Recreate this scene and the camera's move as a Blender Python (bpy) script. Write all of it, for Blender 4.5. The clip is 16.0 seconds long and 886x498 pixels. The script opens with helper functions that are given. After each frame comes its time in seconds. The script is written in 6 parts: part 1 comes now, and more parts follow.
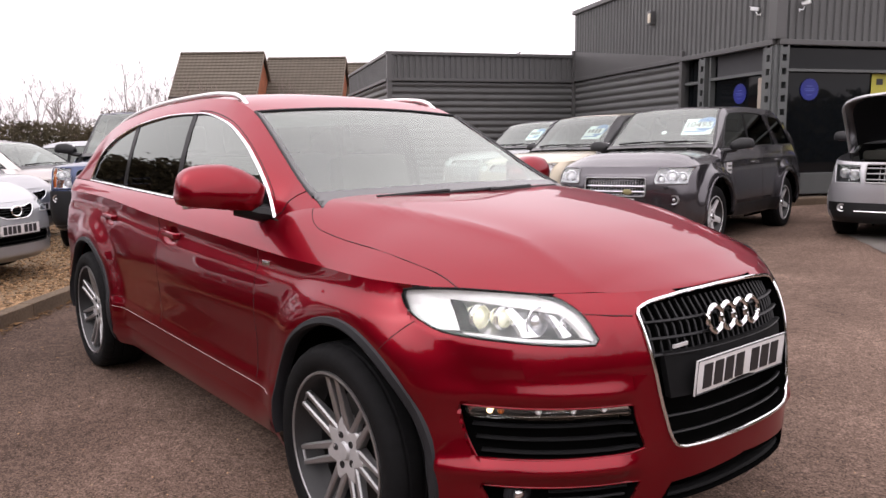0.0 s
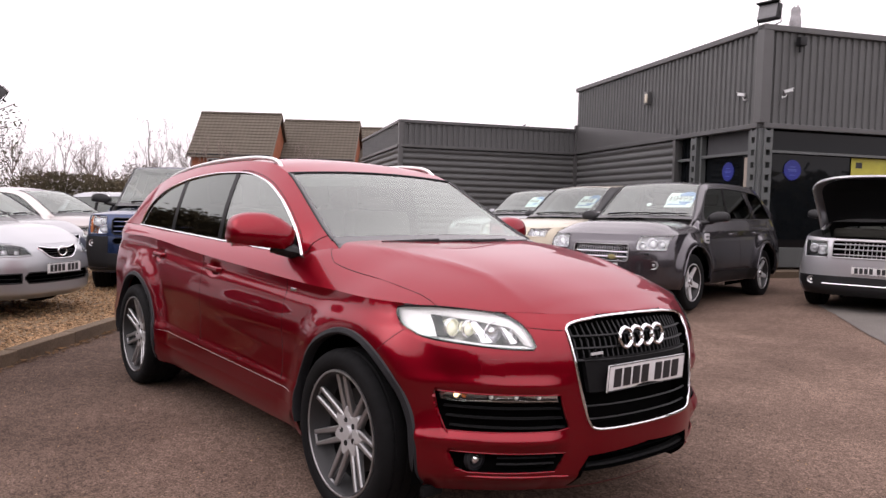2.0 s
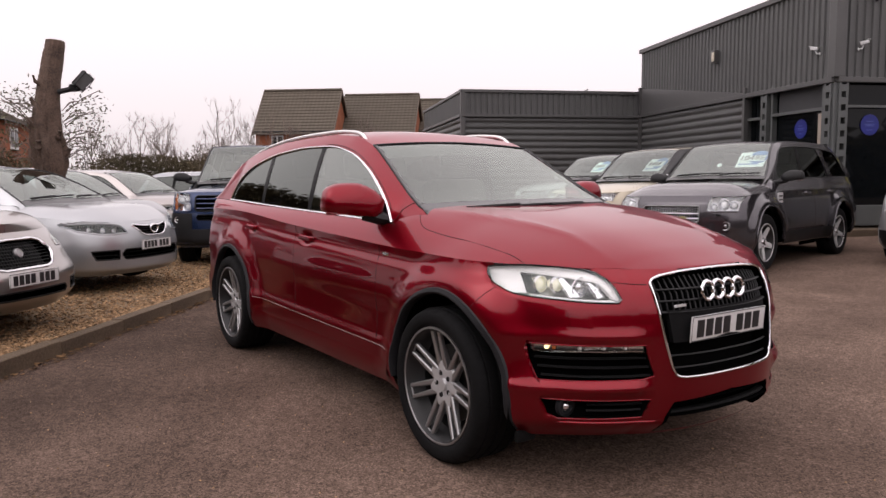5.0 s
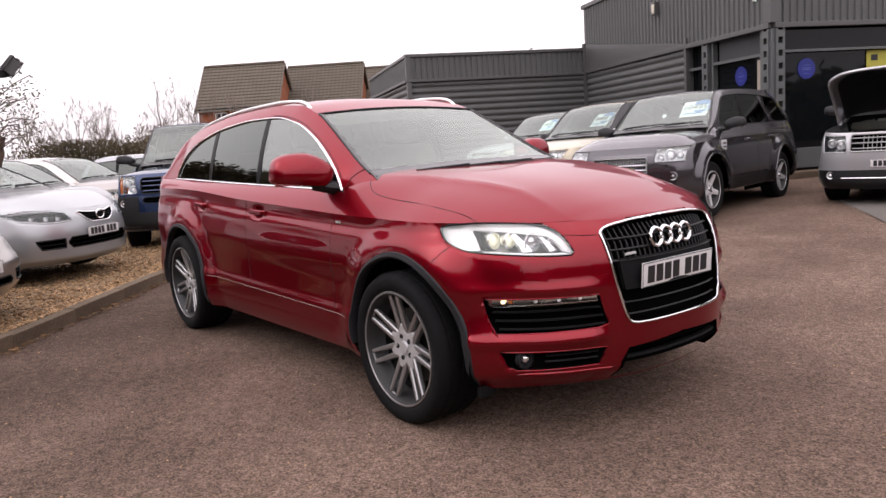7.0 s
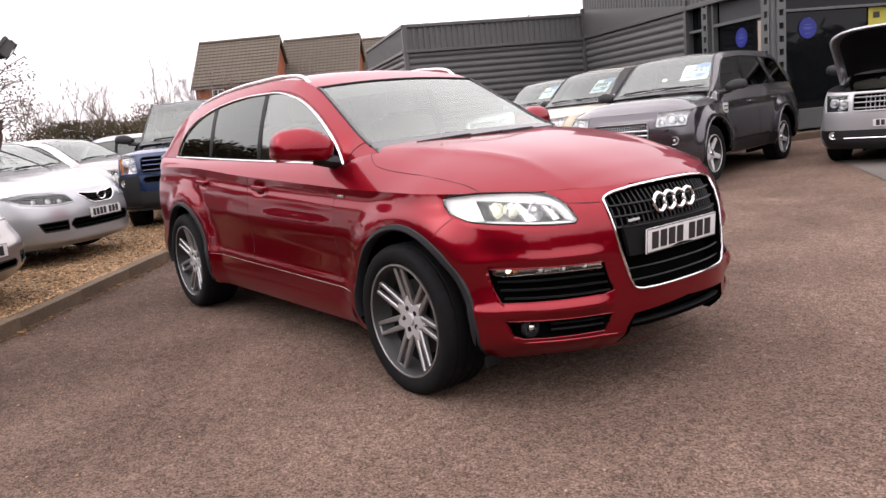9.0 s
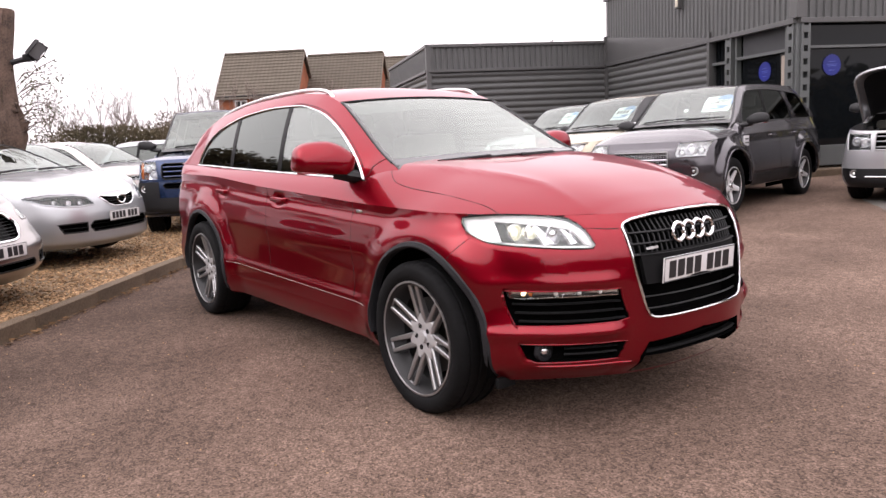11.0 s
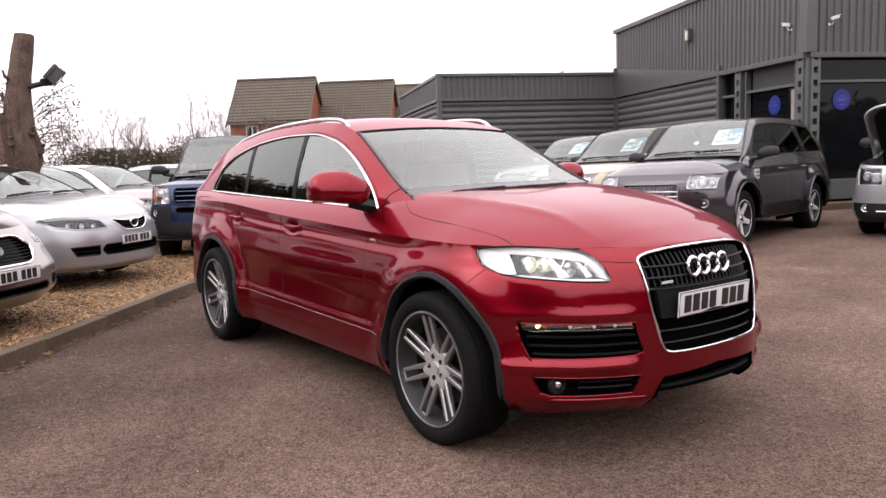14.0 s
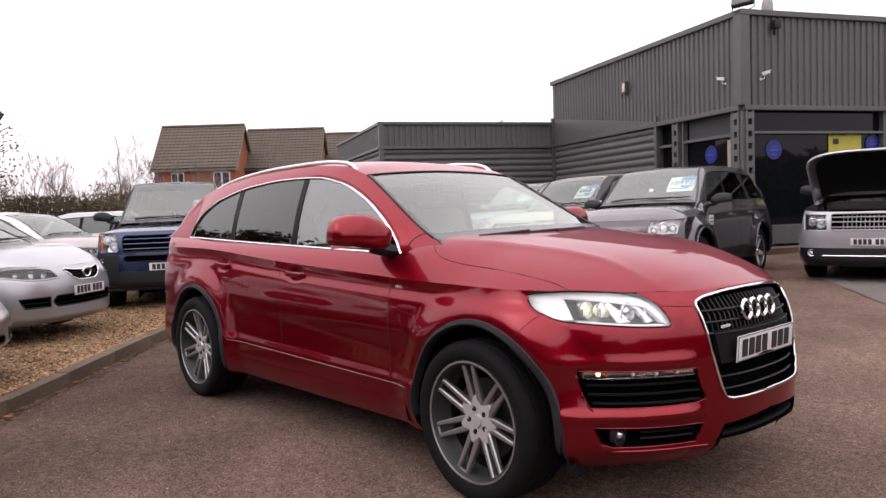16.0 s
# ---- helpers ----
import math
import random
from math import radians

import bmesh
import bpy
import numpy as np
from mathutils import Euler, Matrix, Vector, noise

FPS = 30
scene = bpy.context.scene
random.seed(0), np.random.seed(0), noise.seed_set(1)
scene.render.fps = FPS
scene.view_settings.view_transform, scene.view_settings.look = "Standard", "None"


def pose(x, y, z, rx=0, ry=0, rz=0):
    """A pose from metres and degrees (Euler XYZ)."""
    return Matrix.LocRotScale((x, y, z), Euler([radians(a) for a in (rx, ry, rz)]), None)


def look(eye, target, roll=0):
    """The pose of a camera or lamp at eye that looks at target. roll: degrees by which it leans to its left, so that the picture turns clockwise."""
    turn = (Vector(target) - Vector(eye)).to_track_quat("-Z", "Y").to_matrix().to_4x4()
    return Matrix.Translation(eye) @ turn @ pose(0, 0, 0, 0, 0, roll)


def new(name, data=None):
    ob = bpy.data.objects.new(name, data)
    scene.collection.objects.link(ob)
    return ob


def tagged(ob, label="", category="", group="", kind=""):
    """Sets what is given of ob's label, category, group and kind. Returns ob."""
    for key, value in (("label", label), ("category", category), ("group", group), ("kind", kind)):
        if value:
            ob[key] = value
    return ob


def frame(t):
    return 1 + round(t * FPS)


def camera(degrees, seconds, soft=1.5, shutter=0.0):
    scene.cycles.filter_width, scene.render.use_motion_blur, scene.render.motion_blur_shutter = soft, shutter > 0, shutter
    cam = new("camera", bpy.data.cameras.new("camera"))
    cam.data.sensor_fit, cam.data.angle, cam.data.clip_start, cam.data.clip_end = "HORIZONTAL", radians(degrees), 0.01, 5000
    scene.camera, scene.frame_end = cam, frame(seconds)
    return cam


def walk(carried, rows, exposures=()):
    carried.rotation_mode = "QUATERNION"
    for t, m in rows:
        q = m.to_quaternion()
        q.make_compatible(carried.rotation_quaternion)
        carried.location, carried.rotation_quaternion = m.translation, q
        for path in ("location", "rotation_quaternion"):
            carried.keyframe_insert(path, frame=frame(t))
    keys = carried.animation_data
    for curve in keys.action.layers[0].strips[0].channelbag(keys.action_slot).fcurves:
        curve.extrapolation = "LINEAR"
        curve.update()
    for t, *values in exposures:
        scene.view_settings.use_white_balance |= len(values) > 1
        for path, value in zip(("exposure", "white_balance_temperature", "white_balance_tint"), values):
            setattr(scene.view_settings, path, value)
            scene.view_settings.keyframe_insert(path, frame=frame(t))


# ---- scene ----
cam = camera(60.9, 16.0)
PATH = [
    (0, (3.62, -2.18, 1.405), (2.084, -0.93, 1.128), -0.6),
    (0.5, (3.821, -2.276, 1.405), (2.226, -1.098, 1.143), -0.8),
    (1, (4.045, -2.492, 1.365), (2.471, -1.278, 1.146), 0.3),
    (1.5, (4.174, -2.59, 1.383), (2.629, -1.332, 1.207), 1.3),
    (2, (4.345, -2.655, 1.38), (2.785, -1.409, 1.272), 1.6),
    (2.5, (4.463, -2.747, 1.398), (2.845, -1.573, 1.352), 2.8),
    (3, (4.468, -2.821, 1.389), (2.812, -1.7, 1.431), 2.5),
    (3.5, (4.439, -2.866, 1.378), (2.778, -1.752, 1.42), 1.9),
    (4, (4.436, -2.882, 1.371), (2.77, -1.777, 1.308), 1.1),
    (4.5, (4.438, -2.878, 1.365), (2.776, -1.774, 1.221), 0.4),
    (7, (4.464, -2.876, 1.337), (2.887, -1.678, 1.059), -3.7),
    (7.5, (4.469, -2.881, 1.342), (2.907, -1.673, 1.026), -4.2),
    (8, (4.46, -2.887, 1.337), (2.9, -1.683, 0.999), -4.4),
    (8.5, (4.459, -2.88, 1.339), (2.894, -1.684, 0.99), -4.6),
    (9, (4.461, -2.883, 1.337), (2.886, -1.701, 0.985), -5.3),
    (11.5, (4.45, -2.897, 1.335), (2.839, -1.746, 1.05), -2.0),
    (12, (4.448, -2.891, 1.337), (2.823, -1.757, 1.066), -1.9),
    (12.5, (4.45, -2.892, 1.34), (2.819, -1.764, 1.08), -2.0),
    (13, (4.459, -2.893, 1.339), (2.827, -1.762, 1.095), -2.5),
    (13.5, (4.458, -2.896, 1.34), (2.829, -1.76, 1.104), -2.6),
    (14, (4.437, -2.928, 1.355), (2.82, -1.773, 1.128), -1.9),
    (14.5, (4.381, -3.0, 1.347), (2.79, -1.805, 1.144), -1.2),
    (15, (4.246, -3.048, 1.341), (2.678, -1.819, 1.171), -0.5),
    (15.5, (4.086, -3.125, 1.345), (2.546, -1.855, 1.21), -1.3),
    (16, (3.975, -3.256, 1.347), (2.477, -1.935, 1.24), -1.9),
]
EXPOSURES = [(0, 0.11, 6500, 15), (1, 0.04, 6500, 15), (2, -0.02, 6500, 17), (3, -0.43, 6750, 17), (3.7, -0.55, 6750, 16), (4.5, -0.51, 6700, 16), (7, 0.0, 6500, 15), (8, 0.10, 6500, 14), (9, 0.28, 6500, 14), (11.5, 0.40, 6500, 15), (12.5, 0.31, 6500, 15), (14.5, 0.15, 6500, 15), (16, -0.05, 6500, 16)]
walk(cam, [(t, look(eye, target, roll)) for t, eye, target, roll in PATH], EXPOSURES)


# ---- world and light ----
world = bpy.data.worlds.new("overcast_sky")
scene.world = world
world.use_nodes = True
wn = world.node_tree
sky = wn.nodes.new("ShaderNodeTexSky")
sky.sky_type, sky.sun_disc = "NISHITA", False
sky.sun_elevation, sky.sun_rotation = radians(38), radians(200)
sky.air_density, sky.dust_density, sky.ozone_density = 1.0, 4.0, 0.6
veil = wn.nodes.new("ShaderNodeHueSaturation")
veil.inputs["Saturation"].default_value = 0.10
wn.links.new(sky.outputs[0], veil.inputs["Color"])
# overcast: a white veil of cloud over the clear-sky gradient
cloud = wn.nodes.new("ShaderNodeMix")
cloud.data_type = "RGBA"
cloud.inputs["Factor"].default_value = 0.72
cloud.inputs["B"].default_value = (10.75, 10.08, 10.3, 1)
wn.links.new(veil.outputs[0], cloud.inputs["A"])
# overcast skies are about three times brighter overhead than at the horizon
up = wn.nodes.new("ShaderNodeTexCoord")
axis = wn.nodes.new("ShaderNodeSeparateXYZ")
grade = wn.nodes.new("ShaderNodeMapRange")
grade.inputs["To Min"].default_value, grade.inputs["To Max"].default_value = 0.70, 1.35
shade = wn.nodes.new("ShaderNodeVectorMath")
shade.operation = "SCALE"
wn.links.new(up.outputs["Generated"], axis.inputs[0])
wn.links.new(axis.outputs["Z"], grade.inputs["Value"])
wn.links.new(cloud.outputs["Result"], shade.inputs[0])
wn.links.new(grade.outputs[0], shade.inputs["Scale"])
wn.links.new(shade.outputs[0], wn.nodes["Background"].inputs["Color"])
wn.nodes["Background"].inputs["Strength"].default_value = 0.205

sun = new("sun", bpy.data.lights.new("sun", "SUN"))
sun.data.energy, sun.data.angle, sun.data.color = 0.7, radians(85), (1.0, 0.96, 0.92)
sun.matrix_world = look((0, 0, 20), (-13, 7, 0))


# ---- materials ----
def mat(name, color, rough=0.6, metal=0.0, vary=0.15, scale=6.0, fine=120.0, bump=0.0, bump_scale=150.0, coat=0.0, tint=None, spec=0.5, rand=0.0):
    """Procedural surface: base colour broken up at two scales, optional relief, clear coat and object-random shade."""
    m = bpy.data.materials.new(name)
    m.use_nodes = True
    nt = m.node_tree
    N, L = nt.nodes, nt.links
    b = N["Principled BSDF"]
    b.inputs["Roughness"].default_value, b.inputs["Metallic"].default_value = rough, metal
    b.inputs["Coat Weight"].default_value, b.inputs["Coat Roughness"].default_value = coat, 0.05
    b.inputs["Specular IOR Level"].default_value = spec
    tc = N.new("ShaderNodeTexCoord")
    big, small = N.new("ShaderNodeTexNoise"), N.new("ShaderNodeTexNoise")
    big.inputs["Scale"].default_value, big.inputs["Detail"].default_value = scale, 5
    small.inputs["Scale"].default_value, small.inputs["Detail"].default_value = fine, 3
    for n in (big, small):
        L.new(tc.outputs["Object"], n.inputs["Vector"])
    add = N.new("ShaderNodeMath")
    add.operation = "ADD"
    L.new(big.outputs["Fac"], add.inputs[0])
    L.new(small.outputs["Fac"], add.inputs[1])
    last = add
    if rand:
        info = N.new("ShaderNodeObjectInfo")
        rn = N.new("ShaderNodeMath")
        rn.operation = "MULTIPLY_ADD"
        rn.inputs[1].default_value = rand
        L.new(info.outputs["Random"], rn.inputs[0])
        L.new(add.outputs[0], rn.inputs[2])
        last = rn
    ramp = N.new("ShaderNodeMapRange")
    ramp.inputs["From Min"].default_value, ramp.inputs["From Max"].default_value = 0.6, 1.4 + rand
    L.new(last.outputs[0], ramp.inputs["Value"])
    mix = N.new("ShaderNodeMix")
    mix.data_type = "RGBA"
    dark = tuple(c * (1 - vary) for c in color)
    lite = tuple(min(1, c * (1 + vary)) for c in color) if tint is None else tint
    mix.inputs["A"].default_value, mix.inputs["B"].default_value = (*dark, 1), (*lite, 1)
    L.new(ramp.outputs[0], mix.inputs["Factor"])
    L.new(mix.outputs["Result"], b.inputs["Base Color"])
    if bump:
        bt = N.new("ShaderNodeTexNoise")
        bt.inputs["Scale"].default_value, bt.inputs["Detail"].default_value = bump_scale, 4
        L.new(tc.outputs["Object"], bt.inputs["Vector"])
        bp = N.new("ShaderNodeBump")
        bp.inputs["Strength"].default_value, bp.inputs["Distance"].default_value = bump, 0.01
        L.new(bt.outputs["Fac"], bp.inputs["Height"])
        L.new(bp.outputs[0], b.inputs["Normal"])
    return m


def paint(name, color, flake=0.35, rough=0.32, vary=0.04, coat=0.8, spec=0.4):
    return mat(name, color, rough, flake, vary, 2.0, 900.0, coat=coat, spec=spec)


def glass(name, tint, gloss=1.0):
    """Thin pane: clear, tinted, with a Fresnel mirror on top."""
    m = bpy.data.materials.new(name)
    m.use_nodes = True
    N, L = m.node_tree.nodes, m.node_tree.links
    N.remove(N["Principled BSDF"])
    clear, shine, facing_, mx = N.new("ShaderNodeBsdfTransparent"), N.new("ShaderNodeBsdfGlossy"), N.new("ShaderNodeLayerWeight"), N.new("ShaderNodeMixShader")
    power, fres = N.new("ShaderNodeMath"), N.new("ShaderNodeMapRange")
    power.operation = "POWER"
    power.inputs[1].default_value = 4.2
    facing_.inputs["Blend"].default_value = 0.5
    L.new(facing_.outputs["Facing"], power.inputs[0])
    L.new(power.outputs[0], fres.inputs["Value"])
    fres.inputs["To Min"].default_value, fres.inputs["To Max"].default_value = 0.045 + 0.05 * gloss, 0.95
    clear.inputs["Color"].default_value = (*tint, 1)
    shine.inputs["Roughness"].default_value = 0.02
    shine.inputs["Color"].default_value = (0.94, 1.0, 0.955, 1)
    L.new(fres.outputs[0], mx.inputs[0])
    L.new(clear.outputs[0], mx.inputs[1])
    L.new(shine.outputs[0], mx.inputs[2])
    L.new(mx.outputs[0], N["Material Output"].inputs["Surface"])
    return m


def by_island(m, amount):
    """Lets every loose piece of a joined mesh take its own shade."""
    N, L = m.node_tree.nodes, m.node_tree.links
    b = N["Principled BSDF"]
    old = b.inputs["Base Color"].links[0].from_socket
    geo, rng, mx = N.new("ShaderNodeNewGeometry"), N.new("ShaderNodeMapRange"), N.new("ShaderNodeMix")
    rng.inputs["To Min"].default_value, rng.inputs["To Max"].default_value = 1 - amount, 1 + amount
    mx.data_type, mx.blend_type = "RGBA", "MULTIPLY"
    mx.inputs["Factor"].default_value = 1
    L.new(geo.outputs["Random Per Island"], rng.inputs["Value"])
    L.new(old, mx.inputs["A"])
    L.new(rng.outputs[0], mx.inputs["B"])
    L.new(mx.outputs["Result"], b.inputs["Base Color"])
    return m


def glow(name, color, power):
    m = mat(name, color, 0.3)
    b = m.node_tree.nodes["Principled BSDF"]
    b.inputs["Emission Color"].default_value, b.inputs["Emission Strength"].default_value = (*color, 1), power
    return m


RED = paint("red_metallic_paint", (0.185, 0.0012, 0.0080), 0.80, 0.32, 0.04, 0.70, 0.06)
RED.node_tree.nodes["Principled BSDF"].inputs["Specular Tint"].default_value = (0.95, 0.55, 0.61, 1)
RED.node_tree.nodes["Principled BSDF"].inputs["Coat Roughness"].default_value = 0.025
BLUE = paint("dark_blue_paint", (0.014, 0.030, 0.085), 0.6, 0.25)
SILVER = paint("silver_paint", (0.36, 0.37, 0.385), 0.75, 0.34)
BRIGHT_SILVER = paint("bright_silver_paint", (0.36, 0.36, 0.375), 0.5, 0.30)
PALE_SILVER = paint("pale_silver_paint", (0.27, 0.275, 0.29), 0.75, 0.34)
WARM_SILVER = paint("warm_silver_paint", (0.33, 0.305, 0.295), 0.9, 0.30)
BADGE_GOLD = mat("dull_gold_badge", (0.30, 0.27, 0.13), 0.35, 0.6, 0.1)
GREY = paint("dark_grey_paint", (0.064, 0.059, 0.067), 0.75, 0.22, 0.05, 0.9)
CREAM = paint("champagne_paint", (0.43, 0.38, 0.29), 0.4)
BLACK_PAINT = paint("black_paint", (0.012, 0.012, 0.014), 0.1)
CHROME = mat("chrome", (0.82, 0.82, 0.84), 0.10, 1.0, 0.03)
SATIN = mat("satin_aluminium", (0.72, 0.72, 0.74), 0.22, 1.0, 0.04)
GUNMETAL = mat("machined_grey_alloy", (0.32, 0.315, 0.32), 0.42, 0.85, 0.08, 10)
ALLOY = mat("silver_alloy", (0.62, 0.62, 0.63), 0.35, 0.35, 0.06)
RUBBER = mat("tyre_rubber", (0.0045, 0.0045, 0.005), 0.8, 0, 0.3, 8, 60, 0.12, 90, spec=0.15)
PLASTIC = mat("black_plastic", (0.008, 0.008, 0.009), 0.5, 0, 0.2, 20, spec=0.3)
FLARE = mat("grey_arch_plastic", (0.013, 0.0135, 0.016), 0.55, 0, 0.15, 20, 300, 0.1, 400, spec=0.3)
GLOSS_BLACK = mat("gloss_black", (0.003, 0.003, 0.0035), 0.3, 0, 0.1, spec=0.08)
# near-black without sheen: the shade of wells, openings and underside put into the colour
DARK = mat("shade_black", (0.003, 0.003, 0.003), 0.95, 0, 0.2, spec=0.0)
SEAM = mat("panel_gap", (0.022, 0.003, 0.004), 0.8)
CABIN = mat("dark_cabin_trim", (0.045, 0.044, 0.038), 0.8, 0, 0.2, 12, 200, spec=0.2)
LEATHER = mat("dark_leather", (0.065, 0.061, 0.052), 0.55, 0, 0.2, 10, 80, 0.1, 200)
LINING = mat("grey_headlining", (0.30, 0.29, 0.28), 0.9)
SCREEN = glass("clear_tinted_glass", (0.80, 0.90, 0.84), 1.8)
FRIT = mat("black_screen_border", (0.07, 0.07, 0.072), 0.2, 0, 0.1, spec=0.45)
DARK_SCREEN = glass("dark_side_glass", (0.30, 0.34, 0.34), 0.6)
PALE_SCREEN = glass("pale_reflecting_screen", (0.80, 0.86, 0.82), 2.6)
BLUE_SCREEN = glass("grey_tinted_screen", (0.60, 0.66, 0.63), 1.8)
SHADE_GLASS = glass("shade_band_glass", (0.16, 0.18, 0.17), 0.0)
SHADE_GLASS.node_tree.nodes["Map Range"].inputs["To Max"].default_value = 0.05
FRONT_GLASS = glass("pale_front_glass", (0.70, 0.80, 0.74), 3.0)
PRIVACY = glass("dark_privacy_glass", (0.05, 0.05, 0.055), 0.5)
LENS = glass("lamp_lens", (0.93, 0.94, 0.95), 0.2)
REFLECTOR = mat("lamp_reflector", (0.80, 0.80, 0.82), 0.18, 0.9, 0.05)
LAMP_WHITE = mat("white_lamp_trim", (0.86, 0.87, 0.88), 0.25, 0.0, 0.03)
AMBER = mat("amber_lens", (0.50, 0.13, 0.03), 0.2)
LIT_WHITE = glow("lit_white_guide", (0.85, 0.84, 0.83), 0.12)
BARREL = mat("dark_wheel_barrel", (0.020, 0.020, 0.021), 0.5, 0.3, 0.1)
RIB = mat("charcoal_grille_plastic", (0.008, 0.008, 0.009), 0.45, 0, 0.1, spec=0.3)
BULB = glow("lit_bulb", (1.0, 0.72, 0.38), 3.0)
XENON = glow("lit_xenon", (1.0, 0.97, 0.72), 0.35)
HOUSING = mat("lamp_housing", (0.42, 0.42, 0.43), 0.3, 0.8, 0.2, 30)
MACHINED = mat("machined_alloy_face", (0.50, 0.50, 0.51), 0.36, 0.45, 0.06, 30)
VANE = mat("matt_black_vane", (0.006, 0.006, 0.0065), 0.75, 0, 0.2, 20, spec=0.12)
TRIM_GREY = mat("pale_grey_badge", (0.55, 0.55, 0.56), 0.35, 0.2, 0.05)
RAIL = mat("brushed_rail", (0.74, 0.72, 0.72), 0.38, 0.75, 0.05)
STRIP = mat("dull_sill_strip", (0.34, 0.25, 0.25), 0.5, 0.3, 0.1)
PLATE = mat("white_plate", (0.62, 0.61, 0.61), 0.35, 0, 0.03)
INK = mat("black_ink", (0.012, 0.012, 0.014), 0.5)
WHITE = mat("white_plastic", (0.62, 0.63, 0.64), 0.4, 0, 0.05)


# ---- mesh helpers ----
def cubic(tab, x):
    """Smooth curve without overshoot through a short table of (x, y)."""
    if x <= tab[0][0]:
        return tab[0][1]
    if x >= tab[-1][0]:
        return tab[-1][1]
    i = max(k for k in range(len(tab) - 1) if tab[k][0] <= x)

    def rise(k):
        return (tab[k + 1][1] - tab[k][1]) / (tab[k + 1][0] - tab[k][0])

    def slope(k):
        if k == 0:
            return rise(0)
        if k == len(tab) - 1:
            return rise(k - 1)
        a, b = rise(k - 1), rise(k)
        return 0 if a * b <= 0 else 2 * a * b / (a + b)

    h = tab[i + 1][0] - tab[i][0]
    t = (x - tab[i][0]) / h
    return (2 * t ** 3 - 3 * t * t + 1) * tab[i][1] + (t ** 3 - 2 * t * t + t) * h * slope(i) + (3 * t * t - 2 * t ** 3) * tab[i + 1][1] + (t ** 3 - t * t) * h * slope(i + 1)


def thing(name, label, category, group="", kind=""):
    return tagged(new(name), label, category, group, kind)


def part(name, src, material, parent=None, label="", smooth=True):
    """Links a bmesh, a mesh or (verts, faces) as one mesh object under a thing or a part."""
    if isinstance(src, bmesh.types.BMesh):
        me = bpy.data.meshes.new(name)
        bmesh.ops.recalc_face_normals(src, faces=src.faces)
        src.to_mesh(me)
        src.free()
    elif isinstance(src, tuple):
        me = bpy.data.meshes.new(name)
        me.from_pydata([tuple(v) for v in src[0]], [], src[1])
    else:
        me = src
    if smooth:
        me.shade_smooth()
        me.set_sharp_from_angle(angle=radians(38))
    if not me.materials:
        me.materials.append(material)
    ob = new(name, me)
    ob.parent = parent
    if label:
        ob["label"] = label
    return ob


def setting(name, src, material, label="", smooth=False, category=""):
    return tagged(part(name, src, material, None, label, smooth), kind="structure", category=category)


def box(bm, cx, cy, cz, sx, sy, sz, bevel=0.0, m=None):
    r = bmesh.ops.create_cube(bm, size=1.0)
    M = Matrix.Translation((cx, cy, cz)) @ Matrix.Diagonal((sx, sy, sz, 1))
    bmesh.ops.transform(bm, matrix=(m @ M if m else M), verts=r["verts"])
    if bevel:
        es = list({e for v in r["verts"] for e in v.link_edges})
        bmesh.ops.bevel(bm, geom=es, offset=bevel, segments=2, affect="EDGES", profile=0.6)
    return bm


def boxm(*a, **k):
    return box(bmesh.new(), *a, **k)


def sheet(rows, flip=False):
    """Quads over a grid of points, as (verts, faces)."""
    n, w = len(rows), len(rows[0])
    vs = [p for r in rows for p in r]
    fs = []
    for i in range(n - 1):
        for j in range(w - 1):
            q = (i * w + j, i * w + j + 1, (i + 1) * w + j + 1, (i + 1) * w + j)
            fs.append(q[::-1] if flip else q)
    return vs, fs


def join(*meshes):
    vs, fs = [], []
    for v, f in meshes:
        o = len(vs)
        vs += list(v)
        fs += [tuple(i + o for i in q) for q in f]
    return vs, fs


def mirrored(mesh):
    v, f = mesh
    return [(p[0], -p[1], p[2]) for p in v], [q[::-1] for q in f]


def both(mesh):
    return join(mesh, mirrored(mesh))


def tube(path, r, n=8, closed=False, flat=1.0, up=None):
    """A rod along a path; flat squeezes it along `up`."""
    P = [Vector(p) for p in path]
    k = len(P)
    rings = []
    for i in range(k):
        a = P[(i - 1) % k] if closed or i else P[0]
        b = P[(i + 1) % k] if closed or i < k - 1 else P[-1]
        d = (b - a).normalized()
        ref = Vector(up) if up else (Vector((0, 0, 1)) if abs(d.z) < 0.9 else Vector((1, 0, 0)))
        s = d.cross(ref).normalized()
        t = s.cross(d)
        rr = r(i / max(1, k - 1)) if callable(r) else r
        rings.append([P[i] + s * math.cos(2 * math.pi * j / n) * rr + t * math.sin(2 * math.pi * j / n) * rr * flat for j in range(n)])
    vs = [p for g in rings for p in g]
    fs = []
    for i in range(k if closed else k - 1):
        for j in range(n):
            i2, j2 = (i + 1) % k, (j + 1) % n
            fs.append((i * n + j, i * n + j2, i2 * n + j2, i2 * n + j))
    if not closed:
        fs += [tuple(range(n))[::-1], tuple((k - 1) * n + j for j in range(n))]
    return vs, fs


def lathe(profile, n=40, axis="y"):
    """Turns a profile of (radius, along) about an axis."""
    rows = []
    for i in range(n + 1):
        a = 2 * math.pi * i / n
        row = []
        for r, h in profile:
            c, s = r * math.cos(a), r * math.sin(a)
            row.append((c, h, s) if axis == "y" else (c, s, h) if axis == "z" else (h, c, s))
        rows.append(row)
    return sheet(rows)


def facing(mesh, way):
    """Turns all faces so that they look along `way` on the whole."""
    v, f = mesh
    total = Vector()
    for q in f:
        a, b, c = (Vector(v[i]) for i in q[:3])
        total += (b - a).cross(c - a)
    return mesh if total.dot(Vector(way)) >= 0 else (v, [q[::-1] for q in f])


